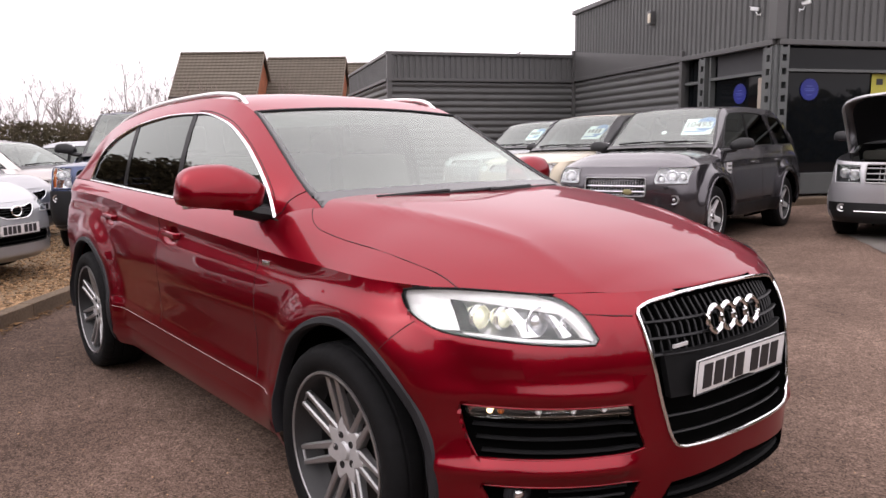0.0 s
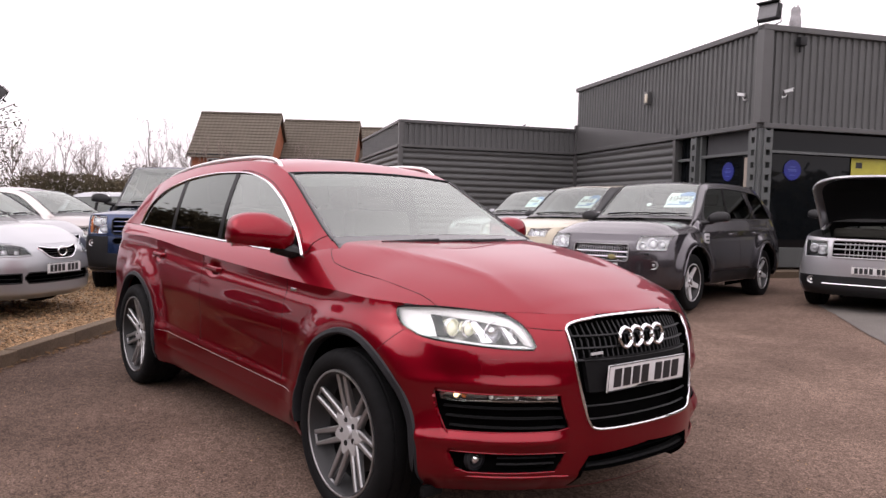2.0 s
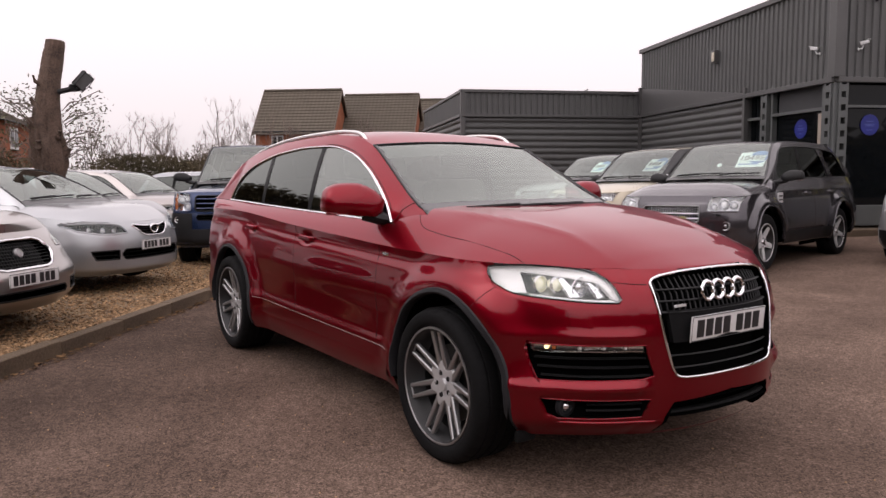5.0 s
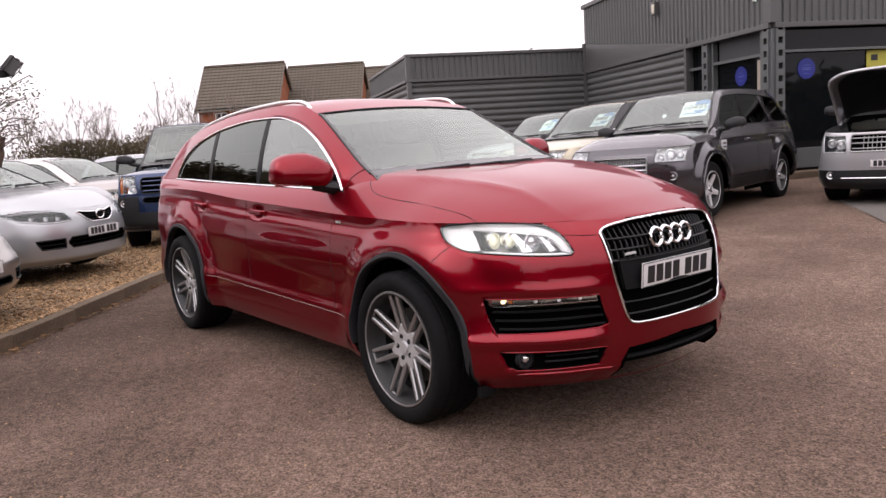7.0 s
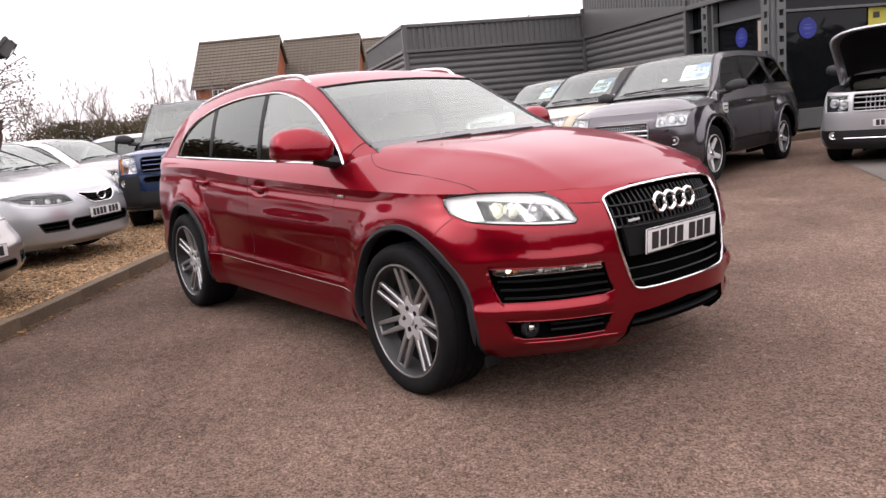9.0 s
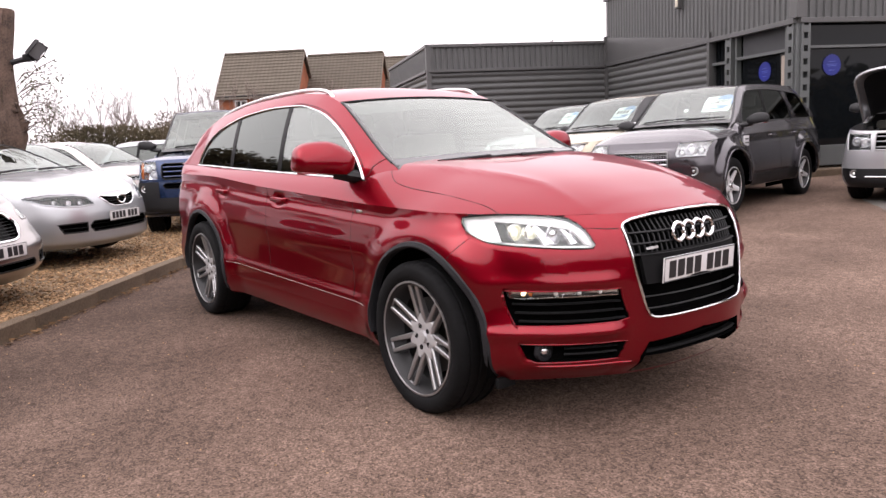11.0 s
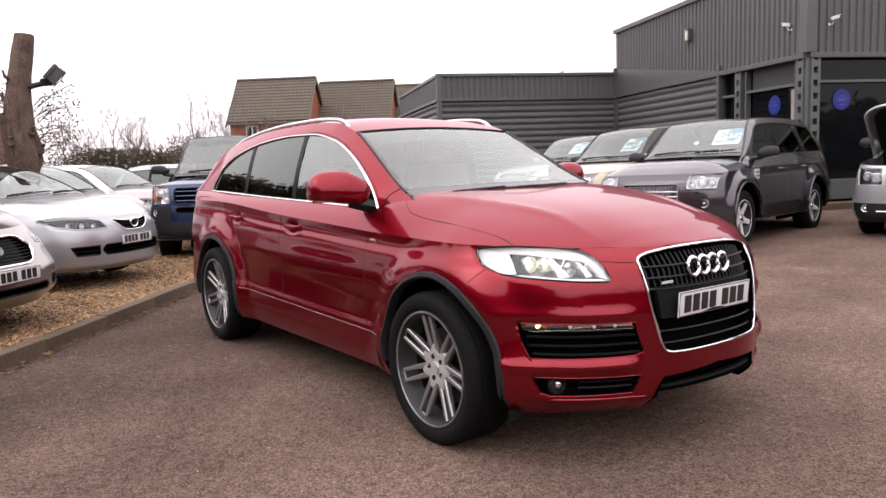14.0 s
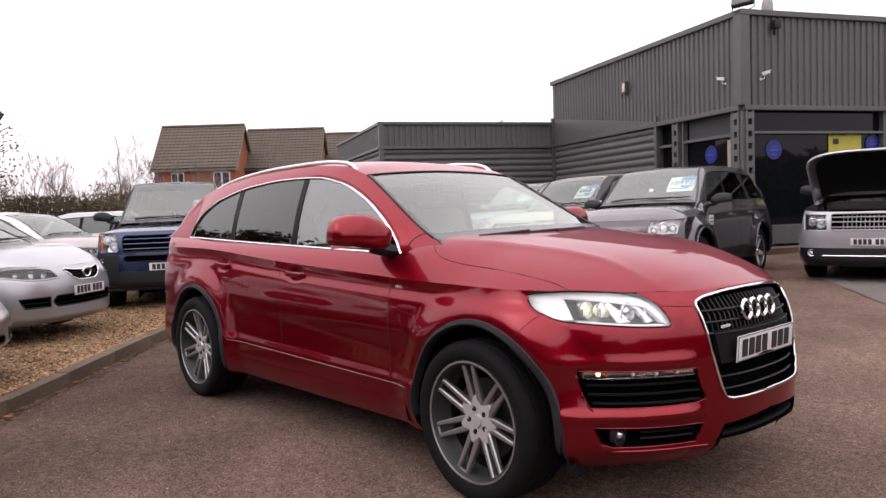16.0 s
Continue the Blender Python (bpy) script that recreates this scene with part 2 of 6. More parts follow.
def inside(p, poly):
    hit = False
    for (x1, y1), (x2, y2) in zip(poly, poly[1:] + poly[:1]):
        if (y1 > p[1]) != (y2 > p[1]) and p[0] < (x2 - x1) * (p[1] - y1) / (y2 - y1) + x1:
            hit = not hit
    return hit


def nearest(p, poly):
    best, q = 1e9, p
    for (x1, y1), (x2, y2) in zip(poly, poly[1:] + poly[:1]):
        dx, dy = x2 - x1, y2 - y1
        t = max(0, min(1, ((p[0] - x1) * dx + (p[1] - y1) * dy) / (dx * dx + dy * dy + 1e-12)))
        c = (x1 + t * dx, y1 + t * dy)
        d = math.hypot(c[0] - p[0], c[1] - p[1])
        if d < best:
            best, q = d, c
    return best, q


def rounded(poly, k=3):
    """Corner-cut a polygon k times."""
    for _ in range(k):
        out = []
        for a, b in zip(poly, poly[1:] + poly[:1]):
            out += [(a[0] * 0.8 + b[0] * 0.2, a[1] * 0.8 + b[1] * 0.2), (a[0] * 0.2 + b[0] * 0.8, a[1] * 0.2 + b[1] * 0.8)]
        poly = out
    return poly


def wander(poly, step):
    """Points along a closed polygon at an even step."""
    out = []
    for a, b in zip(poly, poly[1:] + poly[:1]):
        n = max(1, round(math.hypot(b[0] - a[0], b[1] - a[1]) / step))
        out += [(a[0] + (b[0] - a[0]) * i / n, a[1] + (b[1] - a[1]) * i / n) for i in range(n)]
    return out


# ---- cars ----
def clamp(a, lo=0.0, hi=1.0):
    return max(lo, min(hi, a))


def front_x(S, y, v):
    """The nose's x at half width y and height share v."""
    s = clamp(abs(y) / cubic(S["w"], v))
    x = cubic(S["xf"], v) - S["cf"] + S["cf"] * (1 - s ** S["m"]) ** (1 / S["n"])
    z = S["z0"] + (S["zf"] - S["z0"]) * v
    x += S["bulge"] * max(0, 1 - (abs(y) / 0.46) ** 4)
    for zr, amp, wid in S["ridges"]:
        x += amp * math.exp(-(((z - zr) / wid) ** 2)) * clamp((abs(y) - 0.41) / 0.08)
    return x


def front_pt(S, y, z, off=0.0):
    """A point on the nose, off metres proud of it."""
    def at(a, b):
        return Vector((front_x(S, a, clamp((b - S["z0"]) / (S["zf"] - S["z0"]))), a, b))
    p = at(y, z)
    if off:
        e = 0.008
        n = (at(y + e, z) - at(y - e, z)).cross(at(y, z + e) - at(y, z - e)).normalized()
        p = p + n * (off if n.x > 0 else -off)
    return p


def flare(S, x, z):
    g = 0.0
    for xw in S["axles"]:
        r = math.hypot(x - xw - S["arch_dx"], z - S["arch_z"])
        t = clamp((S["arch"] + 0.19 - r) / 0.17)
        g = max(g, S["flare"] * t * t * (3 - 2 * t))
    return g


def side_y(S, x, z):
    """Half width of the lower body at x and z."""
    zs = cubic(S["crease"], x)
    v = clamp((z - S["z0"]) / (zs - S["z0"]))
    w = cubic(S["w"], v)
    xs, xe = cubic(S["xf"], v) - S["cf"], cubic(S["xr"], v) + S["cr"]
    if x > xs:
        w *= (1 - clamp((x - xs) / S["cf"]) ** S["n"]) ** (1 / S["m"])
    elif x < xe:
        w *= (1 - clamp((xe - x) / S["cr"]) ** 2.8) ** (1 / 2.8)
    return w + flare(S, x, z)


def shell(S, u, v):
    """Lower body skin: u from the nose's centre round to the tail's centre, v from sill to crease."""
    def plan(vv):
        w, xs, xe = cubic(S["w"], vv), cubic(S["xf"], vv) - S["cf"], cubic(S["xr"], vv) + S["cr"]
        if u < 0.4:
            a = math.pi / 2 * (1 - u / 0.4)
            return xs + S["cf"] * math.sin(a) ** (2 / S["n"]), w * max(0, math.cos(a)) ** (2 / S["m"])
        if u < 0.8:
            return xs + (xe - xs) * (u - 0.4) / 0.4, w
        a = math.pi / 2 * (u - 0.8) / 0.2
        return xe - S["cr"] * math.sin(a) ** (2 / 2.8), w * max(0, math.cos(a)) ** (2 / 2.8)
    zs = cubic(S["crease"], plan(1)[0])
    x, y = plan(v)
    z = S["z0"] + (zs - S["z0"]) * v
    if u < 0.4:
        x += S["bulge"] * max(0, 1 - (y / 0.46) ** 4)
        for zr, amp, wid in S["ridges"]:
            x += amp * math.exp(-(((z - zr) / wid) ** 2)) * clamp((y - 0.41) / 0.08)
    return [x, y + (flare(S, x, z) if y > 0.5 else 0), z]


def hood_z(S, x, y):
    zs, yr = cubic(S["crease"], x), max(1e-4, side_y(S, min(x, S["xf"][-1][1] - 1e-3), cubic(S["crease"], x)))
    return zs + (cubic(S["hood"], x) - zs) * (1 - clamp(abs(y) / yr) ** cubic(S["hood_p"], x))


def lower_body(S, fine):
    """The half skin with wheel arches and openings cut out."""
    nu, nv = (300, 76) if fine else (176, 46)
    us = [0.4 * i / (nu * 0.4) for i in range(int(nu * 0.4))] + [0.4 + 0.4 * i / (nu * 0.42) for i in range(int(nu * 0.42))] + [0.8 + 0.2 * i / 14 for i in range(15)]
    tol = 0.0112 if fine else 0.0155
    V, W = [], len(us)
    for j in range(nv + 1):
        for u in us:
            p = shell(S, u, j / nv)
            if u < 0.4:
                for poly in S["holes"]:
                    d, q = nearest((p[1], p[2]), poly)
                    if d < tol and q[0] > 0.001:
                        v = clamp((q[1] - S["z0"]) / (S["zf"] - S["z0"]))
                        p = [front_x(S, q[0], v), q[0], q[1]]
                        break
            for xw in S["axles"]:
                dx, dz = p[0] - xw - S["arch_dx"], p[2] - S["arch_z"]
                r = math.hypot(dx, dz)
                if abs(r - S["arch"]) < 1.3 * tol and p[1] > 0.5:
                    x, z = xw + S["arch_dx"] + dx / r * S["arch"], S["arch_z"] + dz / r * S["arch"]
                    p = [x, side_y(S, x, z), z]
            if fine and p[1] > 0.5:
                for hx, hz in S["handles"]:
                    p[1] -= 0.016 * math.exp(-(((p[0] - hx) / 0.060) ** 4) - ((p[2] - hz) / 0.036) ** 4)
            V.append(p)
    F = []
    for j in range(nv):
        for i in range(W - 1):
            q = (j * W + i, j * W + i + 1, (j + 1) * W + i + 1, (j + 1) * W + i)
            c = [sum(V[k][a] for k in q) / 4 for a in range(3)]
            if c[1] > 0.5 and any(math.hypot(c[0] - xw - S["arch_dx"], c[2] - S["arch_z"]) < S["arch"] for xw in S["axles"]):
                continue
            if us[i] < 0.4 and c[0] > 0.8 and any(inside((c[1], c[2]), poly) for poly in S["holes"]):
                continue
            F.append(q)
    return both((V, F))


def lid(S, poly, off, depth=0.0, rings=4):
    """A pane over a polygon of the nose (y, z), with a skirt that goes depth back into it."""
    P = wander(poly, 0.03)
    cy, cz = sum(p[0] for p in P) / len(P), sum(p[1] for p in P) / len(P)
    rows = []
    if depth:
        rows.append([front_pt(S, y, z, off) - Vector((depth, 0, 0)) for y, z in P])
    for k in range(rings + 1):
        f = 1 - 0.995 * k / rings
        rows.append([front_pt(S, cy + (y - cy) * f, cz + (z - cz) * f, off) for y, z in P])
    for r in rows:
        r.append(r[0])
    return sheet(rows)


def strip(S, outer, inner, off):
    """A band on the nose between two lines of (y, z)."""
    def at(line, t):
        ls = [0.0]
        for a, b in zip(line, line[1:]):
            ls.append(ls[-1] + math.dist(a, b))
        return [cubic(list(zip(ls, [p[k] for p in line])), t * ls[-1]) for k in (0, 1)]
    rows = []
    for i in range(29):
        a, b = at(outer, i / 28), at(inner, i / 28)
        row = [front_pt(S, a[0] + (b[0] - a[0]) * k / 8, a[1] + (b[1] - a[1]) * k / 8, off + 0.004 * math.sin(math.pi * k / 8)) for k in range(9)]
        rows.append([row[0] - Vector((0.02, 0, 0))] + row + [row[-1] - Vector((0.02, 0, 0))])
    return sheet(rows)


def rim_of(S, poly, r, off=0.0, step=0.03):
    return tube([front_pt(S, y, z) + Vector((off, 0, 0)) for y, z in wander(poly, step)], r, 8, True)


def well(S, poly, depth):
    """Walls and floor of an opening in the nose."""
    P = wander(poly, 0.03)
    a = [front_pt(S, y, z, 0.001) for y, z in P]
    b = [p - Vector((depth, 0, 0)) for p in a]
    c = sum(b, Vector()) / len(b)
    rows = [a, b, [c + (p - c) * 0.5 for p in b], [c + (p - c) * 0.01 for p in b]]
    for r in rows:
        r.append(r[0])
    return sheet(rows)


def flip_y(poly):
    return [(-y, z) for y, z in poly][::-1]


def bar_on(S, z, y0, y1, r, off, n=10, flat=0.6):
    return tube([front_pt(S, y0 + (y1 - y0) * i / n, z, off) for i in range(n + 1)], r, 6, False, flat)


def span(poly, z):
    """Where a level z crosses a polygon."""
    ys = [x1 + (z - y1) / (y2 - y1) * (x2 - x1) for (x1, y1), (x2, y2) in zip(poly, poly[1:] + poly[:1]) if (y1 > z) != (y2 > z)]
    return (min(ys), max(ys)) if len(ys) > 1 else (0, 0)


def arm(bm, p0, p1, w0, w1, d0, d1):
    """A tapered spoke from p0 to p1 in the wheel's plane (x, z), facing +y."""
    a, b = Vector(p0), Vector(p1)
    s = (b - a).cross(Vector((0, 1, 0))).normalized()
    q = []
    for p, w, d in ((a, w0, d0), (b, w1, d1)):
        q.append([bm.verts.new(p + s * w * k + Vector((0, h, 0))) for k, h in ((-0.5, -d), (-0.5, -0.006), (-0.3, 0), (0.3, 0), (0.5, -0.006), (0.5, -d))])
    for k in range(6):
        bm.faces.new((q[0][k], q[0][(k + 1) % 6], q[1][(k + 1) % 6], q[1][k]))
    bm.faces.new(q[0][::-1])
    bm.faces.new(q[1])


def disc(r, y, n=20):
    return [(r * math.cos(2 * math.pi * i / n), y, r * math.sin(2 * math.pi * i / n)) for i in range(n)]


def make_wheel(parent, x, side, S):
    """tyre, rim, spokes, hub, cap, bolts and brake disc; outer face towards +y before turning."""
    pair_ = S["spokes"][1]
    R, rr, hw = S["tyre_r"], S["rim_r"], S["tyre_w"] / 2
    T = pose(x, side * (S["wheel_y"] - hw), R - 0.004, 0, 30.8, 0 if side > 0 else 180)
    wheel = part("wheel", lathe([(rr + 0.007, hw - 0.022), (rr + 0.004, hw - 0.012), (rr - 0.006, hw - 0.012), (rr - 0.014, hw - 0.022), (rr - 0.02, hw - 0.07), (rr - 0.045, hw - 0.1), (rr - 0.04, -hw + 0.03), (rr, -hw)], 48), BARREL, parent)
    wheel.matrix_basis = T
    part("rim_lip", lathe([(rr + 0.009, hw - 0.022), (rr + 0.007, hw - 0.009), (rr - 0.001, hw - 0.008), (rr - 0.005, hw - 0.016), (rr - 0.008, hw - 0.04)], 64), S["alloy"], wheel, "")
    t = [(rr, hw - 0.03), (rr + 0.012, hw - 0.012), (rr + 0.03, hw - 0.002), (R - 0.035, hw), (R - 0.014, hw - 0.012), (R - 0.003, hw - 0.035)]
    grooves = []
    for k in range(4):
        y = hw * (0.62 - 0.4 * k)
        grooves += [(R, y + 0.008), (R - 0.007, y + 0.005), (R - 0.007, y - 0.005), (R, y - 0.008)]
    t += grooves + [(R - 0.003, -hw + 0.035), (R - 0.03, -hw), (rr, -hw + 0.02)]
    seg = 224 if pair_ else 56
    tv, tf = lathe(t, seg)
    cut = []
    for p in tv:
        r, a = math.hypot(p[0], p[2]), math.atan2(p[2], p[0])
        notch = 0.0035 if r > R - 0.016 and abs(p[1]) > hw * 0.5 and round(a / (2 * math.pi) * seg) % 7 == 0 and pair_ else 0
        cut.append((p[0] * (1 - notch / r), p[1], p[2] * (1 - notch / r)))
    part("tyre", (cut, tf), RUBBER, wheel)
    bm = bmesh.new()
    n, pair = S["spokes"]
    face = hw - 0.03
    deep = 0.028 if pair else 0.02
    for k in range(n):
        a = 2 * math.pi * k / n + 0.2
        for s in ((-1, 1) if pair else (0,)):
            ux, uz, g0, g1, r0, r1 = math.cos(a), math.sin(a), s * 0.0225, s * 0.0285, 0.072, rr - 0.010
            arm(bm, (r0 * ux - g0 * uz, face - deep, r0 * uz + g0 * ux), (r1 * ux - g1 * uz, face + 0.004, r1 * uz + g1 * ux), 0.031 if pair else 0.075, 0.019 if pair else 0.06, 0.034, 0.018)
        if pair:
            bridge = [Vector(((rr - q) * math.cos(a) - g * math.sin(a), face + 0.002, (rr - q) * math.sin(a) + g * math.cos(a))) for q, g in ((0.008, -0.036), (0.008, 0.036))]
            arm(bm, bridge[0], bridge[1], 0.020, 0.020, 0.012, 0.012)
    part("spokes", bm, S["alloy"], wheel)
    hub_profile = [(0.001, 0.0), (0.045, 0.0), (0.080, 0.005), (0.094, 0.003), (0.100, -0.006), (0.100, -0.04)] if pair else [(0.001, 0.0), (0.045, 0.0), (0.076, 0.005), (0.086, 0.0), (0.086, -0.04)]
    hv, hf = lathe([(r, face - deep + h) for r, h in hub_profile], 84)
    if pair:
        hv = [(x * k, y, z * k) for x, y, z in hv for k in [1 + (0.20 * math.cos(n * (math.atan2(z, x) - 0.2)) if math.hypot(x, z) > 0.06 else 0)]]
    part("hub", (hv, hf), MACHINED if pair else S["alloy"], wheel)
    part("centre_cap", lathe([(0.0, face - deep + 0.012), (0.028, face - deep + 0.010), (0.034, face - deep - 0.004)], 20), MACHINED if pair_ else SATIN, wheel)
    for k in range(5):
        a = 2 * math.pi * k / 5 + 0.5
        m = lathe([(0.0, face - deep + 0.003), (0.009, face - deep + 0.003), (0.0125, face - deep + 0.005), (0.0135, face - deep - 0.002)], 10)
        part("bolt", ([(p[0] + 0.056 * math.cos(a), p[1], p[2] + 0.056 * math.sin(a)) for p in m[0]], m[1]), PLASTIC, wheel)
    part("brake_disc", lathe([(0.0, hw - 0.12), (rr * 0.68, hw - 0.12), (rr * 0.68, hw - 0.15), (0.0, hw - 0.15)], 28), mat_disc, wheel)
    return wheel


mat_disc = mat("brake_iron", (0.018, 0.017, 0.016), 0.6, 0.3)


def plate_part(parent, M, w=0.52, h=0.111):
    """A number plate with its characters as plain bars."""
    p = part("number_plate", boxm(0, 0, 0, 0.006, w, h, 0.002), PLATE, parent, "white front number plate")
    p.matrix_basis = M
    part("plate_border", tube([(0.0035, y * w / 2 * 0.985, z * h / 2 * 0.94) for y, z in ((-1, -1), (1, -1), (1, 1), (-1, 1))], 0.0025, 4, True), INK, p)
    for k in range(7):
        y = -w * 0.385 + w * 0.115 * k + (w * 0.06 if k > 3 else 0)
        part("character_bar", boxm(0.004, y, 0, 0.004, w * 0.086, h * 0.68), INK, p)
    return p


SPEC = {}


def build_car(name, label, S, fine=False):
    """A parked car with its origin on the ground between the axles, nose along +x."""
    car = thing(name, label, "car")
    SPEC[name] = S
    P = S["paint"]
    body = part("body", lower_body(S, fine), P, car)
    # shoulder between crease and window line, down both sides
    xa, xb = S["U"][0][0], S["U"][-1][0]
    xs = [xb + (xa - xb) * i / 60 for i in range(61)]
    rows = []
    for x in xs:
        zs = cubic(S["crease"], x)
        a, b = Vector((x, side_y(S, x, zs), zs)), Vector((x, min(S["yb"], side_y(S, x, zs) - 0.02), cubic(S["belt"], x)))
        rows.append([a + (b - a) * t + Vector((0, 0.35, 0.4)) * 0.05 * t * (1 - t) for t in (0, 0.25, 0.5, 0.75, 1)])
    part("shoulder", both(sheet(rows)), P, body)
    # bonnet
    rim = [shell(S, 0.4 * i / 44, 1) for i in range(45)]
    xs0 = rim[-1][0]
    rim += [[xs0 + (S["hx"] - xs0) * i / 14, 0, 0] for i in range(1, 15)] if xs0 > S["hx"] else []
    def rear(t):
        """How far the bonnet's rear edge lies ahead of hx; behind the shut line the wing runs back under the pillar."""
        w = clamp((t - 0.83) / 0.06)
        return S["rear_bow"] * (1 - t * t) - 0.12 * w * w * (3 - 2 * w)
    rows = []
    for p in rim:
        x0 = max(p[0], S["hx"])
        back = clamp((xs0 - x0) / max(0.01, xs0 - S["hx"]))
        row = []
        for k in range(41):
            t = math.sin(math.pi / 2 * k / 40)
            x = x0 + back * rear(t)
            yr = side_y(S, x, cubic(S["crease"], x)) if p[0] < xs0 + 1e-6 else max(p[1], 0.002)
            zs, zc, pw = cubic(S["crease"], x), cubic(S["hood"], x), cubic(S["hood_p"], x)
            dent = S["hood_crease"] * math.exp(-abs(t * yr - S["hood_cy"] - 0.2 * clamp((1.9 - x) / 0.9)) / 0.05) * clamp((S["xf"][-1][1] - x) / 0.5) * clamp((x - 0.95) / 0.4)
            row.append((x, yr * t, zs + (zc - zs) * (1 - t ** pw) + dent))
        rows.append(row)
    hood = part("bonnet", both(sheet(rows)), P, car)
    if S["open"]:
        hood.matrix_basis = Matrix.Translation((S["hx"], 0, 1.12)) @ pose(0, 0, 0, 0, -S["open"], 0) @ Matrix.Translation((-S["hx"], 0, -1.12))
        under = [[(p[0] - 0.02, p[1] * 0.88, p[2] - 0.03) for p in r] for r in rows[14:]]
        rim_pts = [r[-1] for r in rows[1:]]
        part("bonnet_edge", tube([(x, -y, z - 0.01) for x, y, z in rim_pts[::-1]] + [(x, y, z - 0.01) for x, y, z in rim_pts], 0.022, 6), P, hood)
        part("bonnet_lining", both(sheet(under)), PLASTIC, hood, "black underside lining")
        part("engine_bay", boxm((S["hx"] + 1.85) / 2, 0, 0.86, 1.85 - S["hx"], 1.5, 0.16, 0.05), DARK, car)
        part("strut", tube([(S["hx"] + 0.35, 0.68, 0.95), (S["hx"] + 0.45, 0.68, 1.55)], 0.012), CHROME, car)
    for s in (1, -1):
        if S["shut"]:
            part("bonnet_gap", tube([(x, s * y, hood_z(S, x, y) + 0.0005) for x, y in S["shut"]], 0.0018, 6), SEAM, body)
    # cabin
    n = 110 if fine else 60
    cols = [xa + (xb - xa) * i / n for i in range(n + 1)]
    d0, d1 = S["dlo"][0][0], S["dlo"][-1][0]

    def yg(z):
        return S["yb"] - S["tumble"] * (z - S["belt"][-1][1]) - S["glass_bow"] * max(0, z - S["belt"][-1][1]) ** 2

    def col(x):
        zb = cubic(S["belt"], x)
        zu = cubic(S["U"], x)
        zd = zb if x <= d0 or x >= d1 else min(max(zb + 0.002, cubic(S["dlo"], x)), zu - 0.012)
        return zb, max(zd, zb), max(zu, zb + 0.004), min(cubic(S["YU"], x), yg(max(zd, zb)) - 0.003)

    frame, glassrow = [], {}
    for x in cols:
        zb, zd, zu, yu = col(x)
        a, b = Vector((x, yg(zd), zd)), Vector((x, yu, zu))
        frame.append([a + (b - a) * t + Vector((0, 0.55, 0.45)) * S["round"] * (zu - zd + a.y - b.y) * t * (1 - t) for t in (0, 0.15, 0.35, 0.6, 0.8, 1)])
    part("pillar_panel", both(sheet(frame)), S["frame_paint"] or P, body)
    part("pillar_trim", both(sheet([[p + Vector((0, -0.02, -0.012)) for p in r] for r in frame])), CABIN, body)
    if fine:
        for s in (1, -1):
            path = [(0.856, 0.0), (0.868, 0.25), (0.885, 0.5), (0.905, 0.75), (0.925, 1.0)]
            pts = []
            for x, t in path:
                r = frame[min(range(n + 1), key=lambda i: abs(cols[i] - x))]
                k = min(4, int(t * 5))
                p = r[k].lerp(r[k + 1], t * 5 - k) + Vector((0, 0.001, 0.001))
                pts.append((p.x, s * p.y, p.z))
            part("pillar_gap", tube(pts, 0.0018, 6), SEAM, body)
            part("door_frame_gap", tube([(r[1].x, s * (r[1].y + 0.0015), r[1].z + 0.001) for r in frame if -0.25 < r[1].x < d1 - 0.02], 0.002, 6), SEAM, body)
    edges = [d1] + S["pillars"] + [d0]
    names = ["front_window", "rear_window", "quarter_window", "rear_quarter_window"]
    for s in (1, -1):
        for k in range(len(edges) - 1):
            hi, lo = edges[k] - (S["post"] * 0.9 if k else 0), edges[k + 1] + (S["post"] * 0.9 if k < len(edges) - 2 else 0)
            g = []
            for i in range(25):
                x = lo + (hi - lo) * i / 24
                zb, zd, zu, yu = col(x)
                g.append([(x, s * (yg(zb + (zd - zb) * t) - 0.004), zb + (zd - zb) * t) for t in (0, 0.2, 0.4, 0.6, 0.8, 1)])
            w = part(names[min(k, 3)], facing(sheet(g), (0, s, 0.1)), S["glass_side"][min(k, 2)], car)
            w.visible_shadow = False
        for x0 in S["pillars"]:
            g = []
            for i in range(5):
                x = x0 + S["post"] * (0.5 * i - 1)
                zb, zd, zu, yu = col(x)
                g.append([(x, s * (yg(zb + (zd - zb) * t) - 0.001), zb + (zd - zb) * t) for t in (0, 0.25, 0.5, 0.75, 1)])
            part("window_pillar", sheet(g), GLOSS_BLACK, body)
        if S["body_post"]:
            x_low, x_high, half = S["body_post"]
            g = []
            for i in range(5):
                row = []
                for t in (0, 0.25, 0.5, 0.75, 1):
                    x = x_low + (x_high - x_low) * t + half * (0.5 * i - 1)
                    zb, zd, zu, yu = col(x)
                    z = zb + (zd - zb) * t
                    row.append((x, s * (yg(z) + 0.003), z))
                g.append(row)
            part("rear_pillar", sheet(g), P, body)
        sail = []
        for i in range(7):
            x = d1 - 0.004 - S["sail"] * i / 6
            zb, zd, zu, yu = col(x)
            zd = min(zd, zb + S["sail"] * 1.15)
            sail.append([(x, s * (yg(zb + (zd - zb) * t) + 0.002), zb + (zd - zb) * t) for t in (0, 0.5, 1)])
        part("mirror_sail", sheet(sail), PLASTIC, body)
        top = [(x, s * (yg(col(x)[1]) + 0.002), col(x)[1]) for x in [d0 + (d1 - d0) * i / 60 for i in range(61)]]
        bot = [(x, s * (yg(col(x)[0]) + 0.003), col(x)[0] + 0.004) for x in [d0 + (S["belt_trim"] - d0) * i / 30 for i in range(31)]]
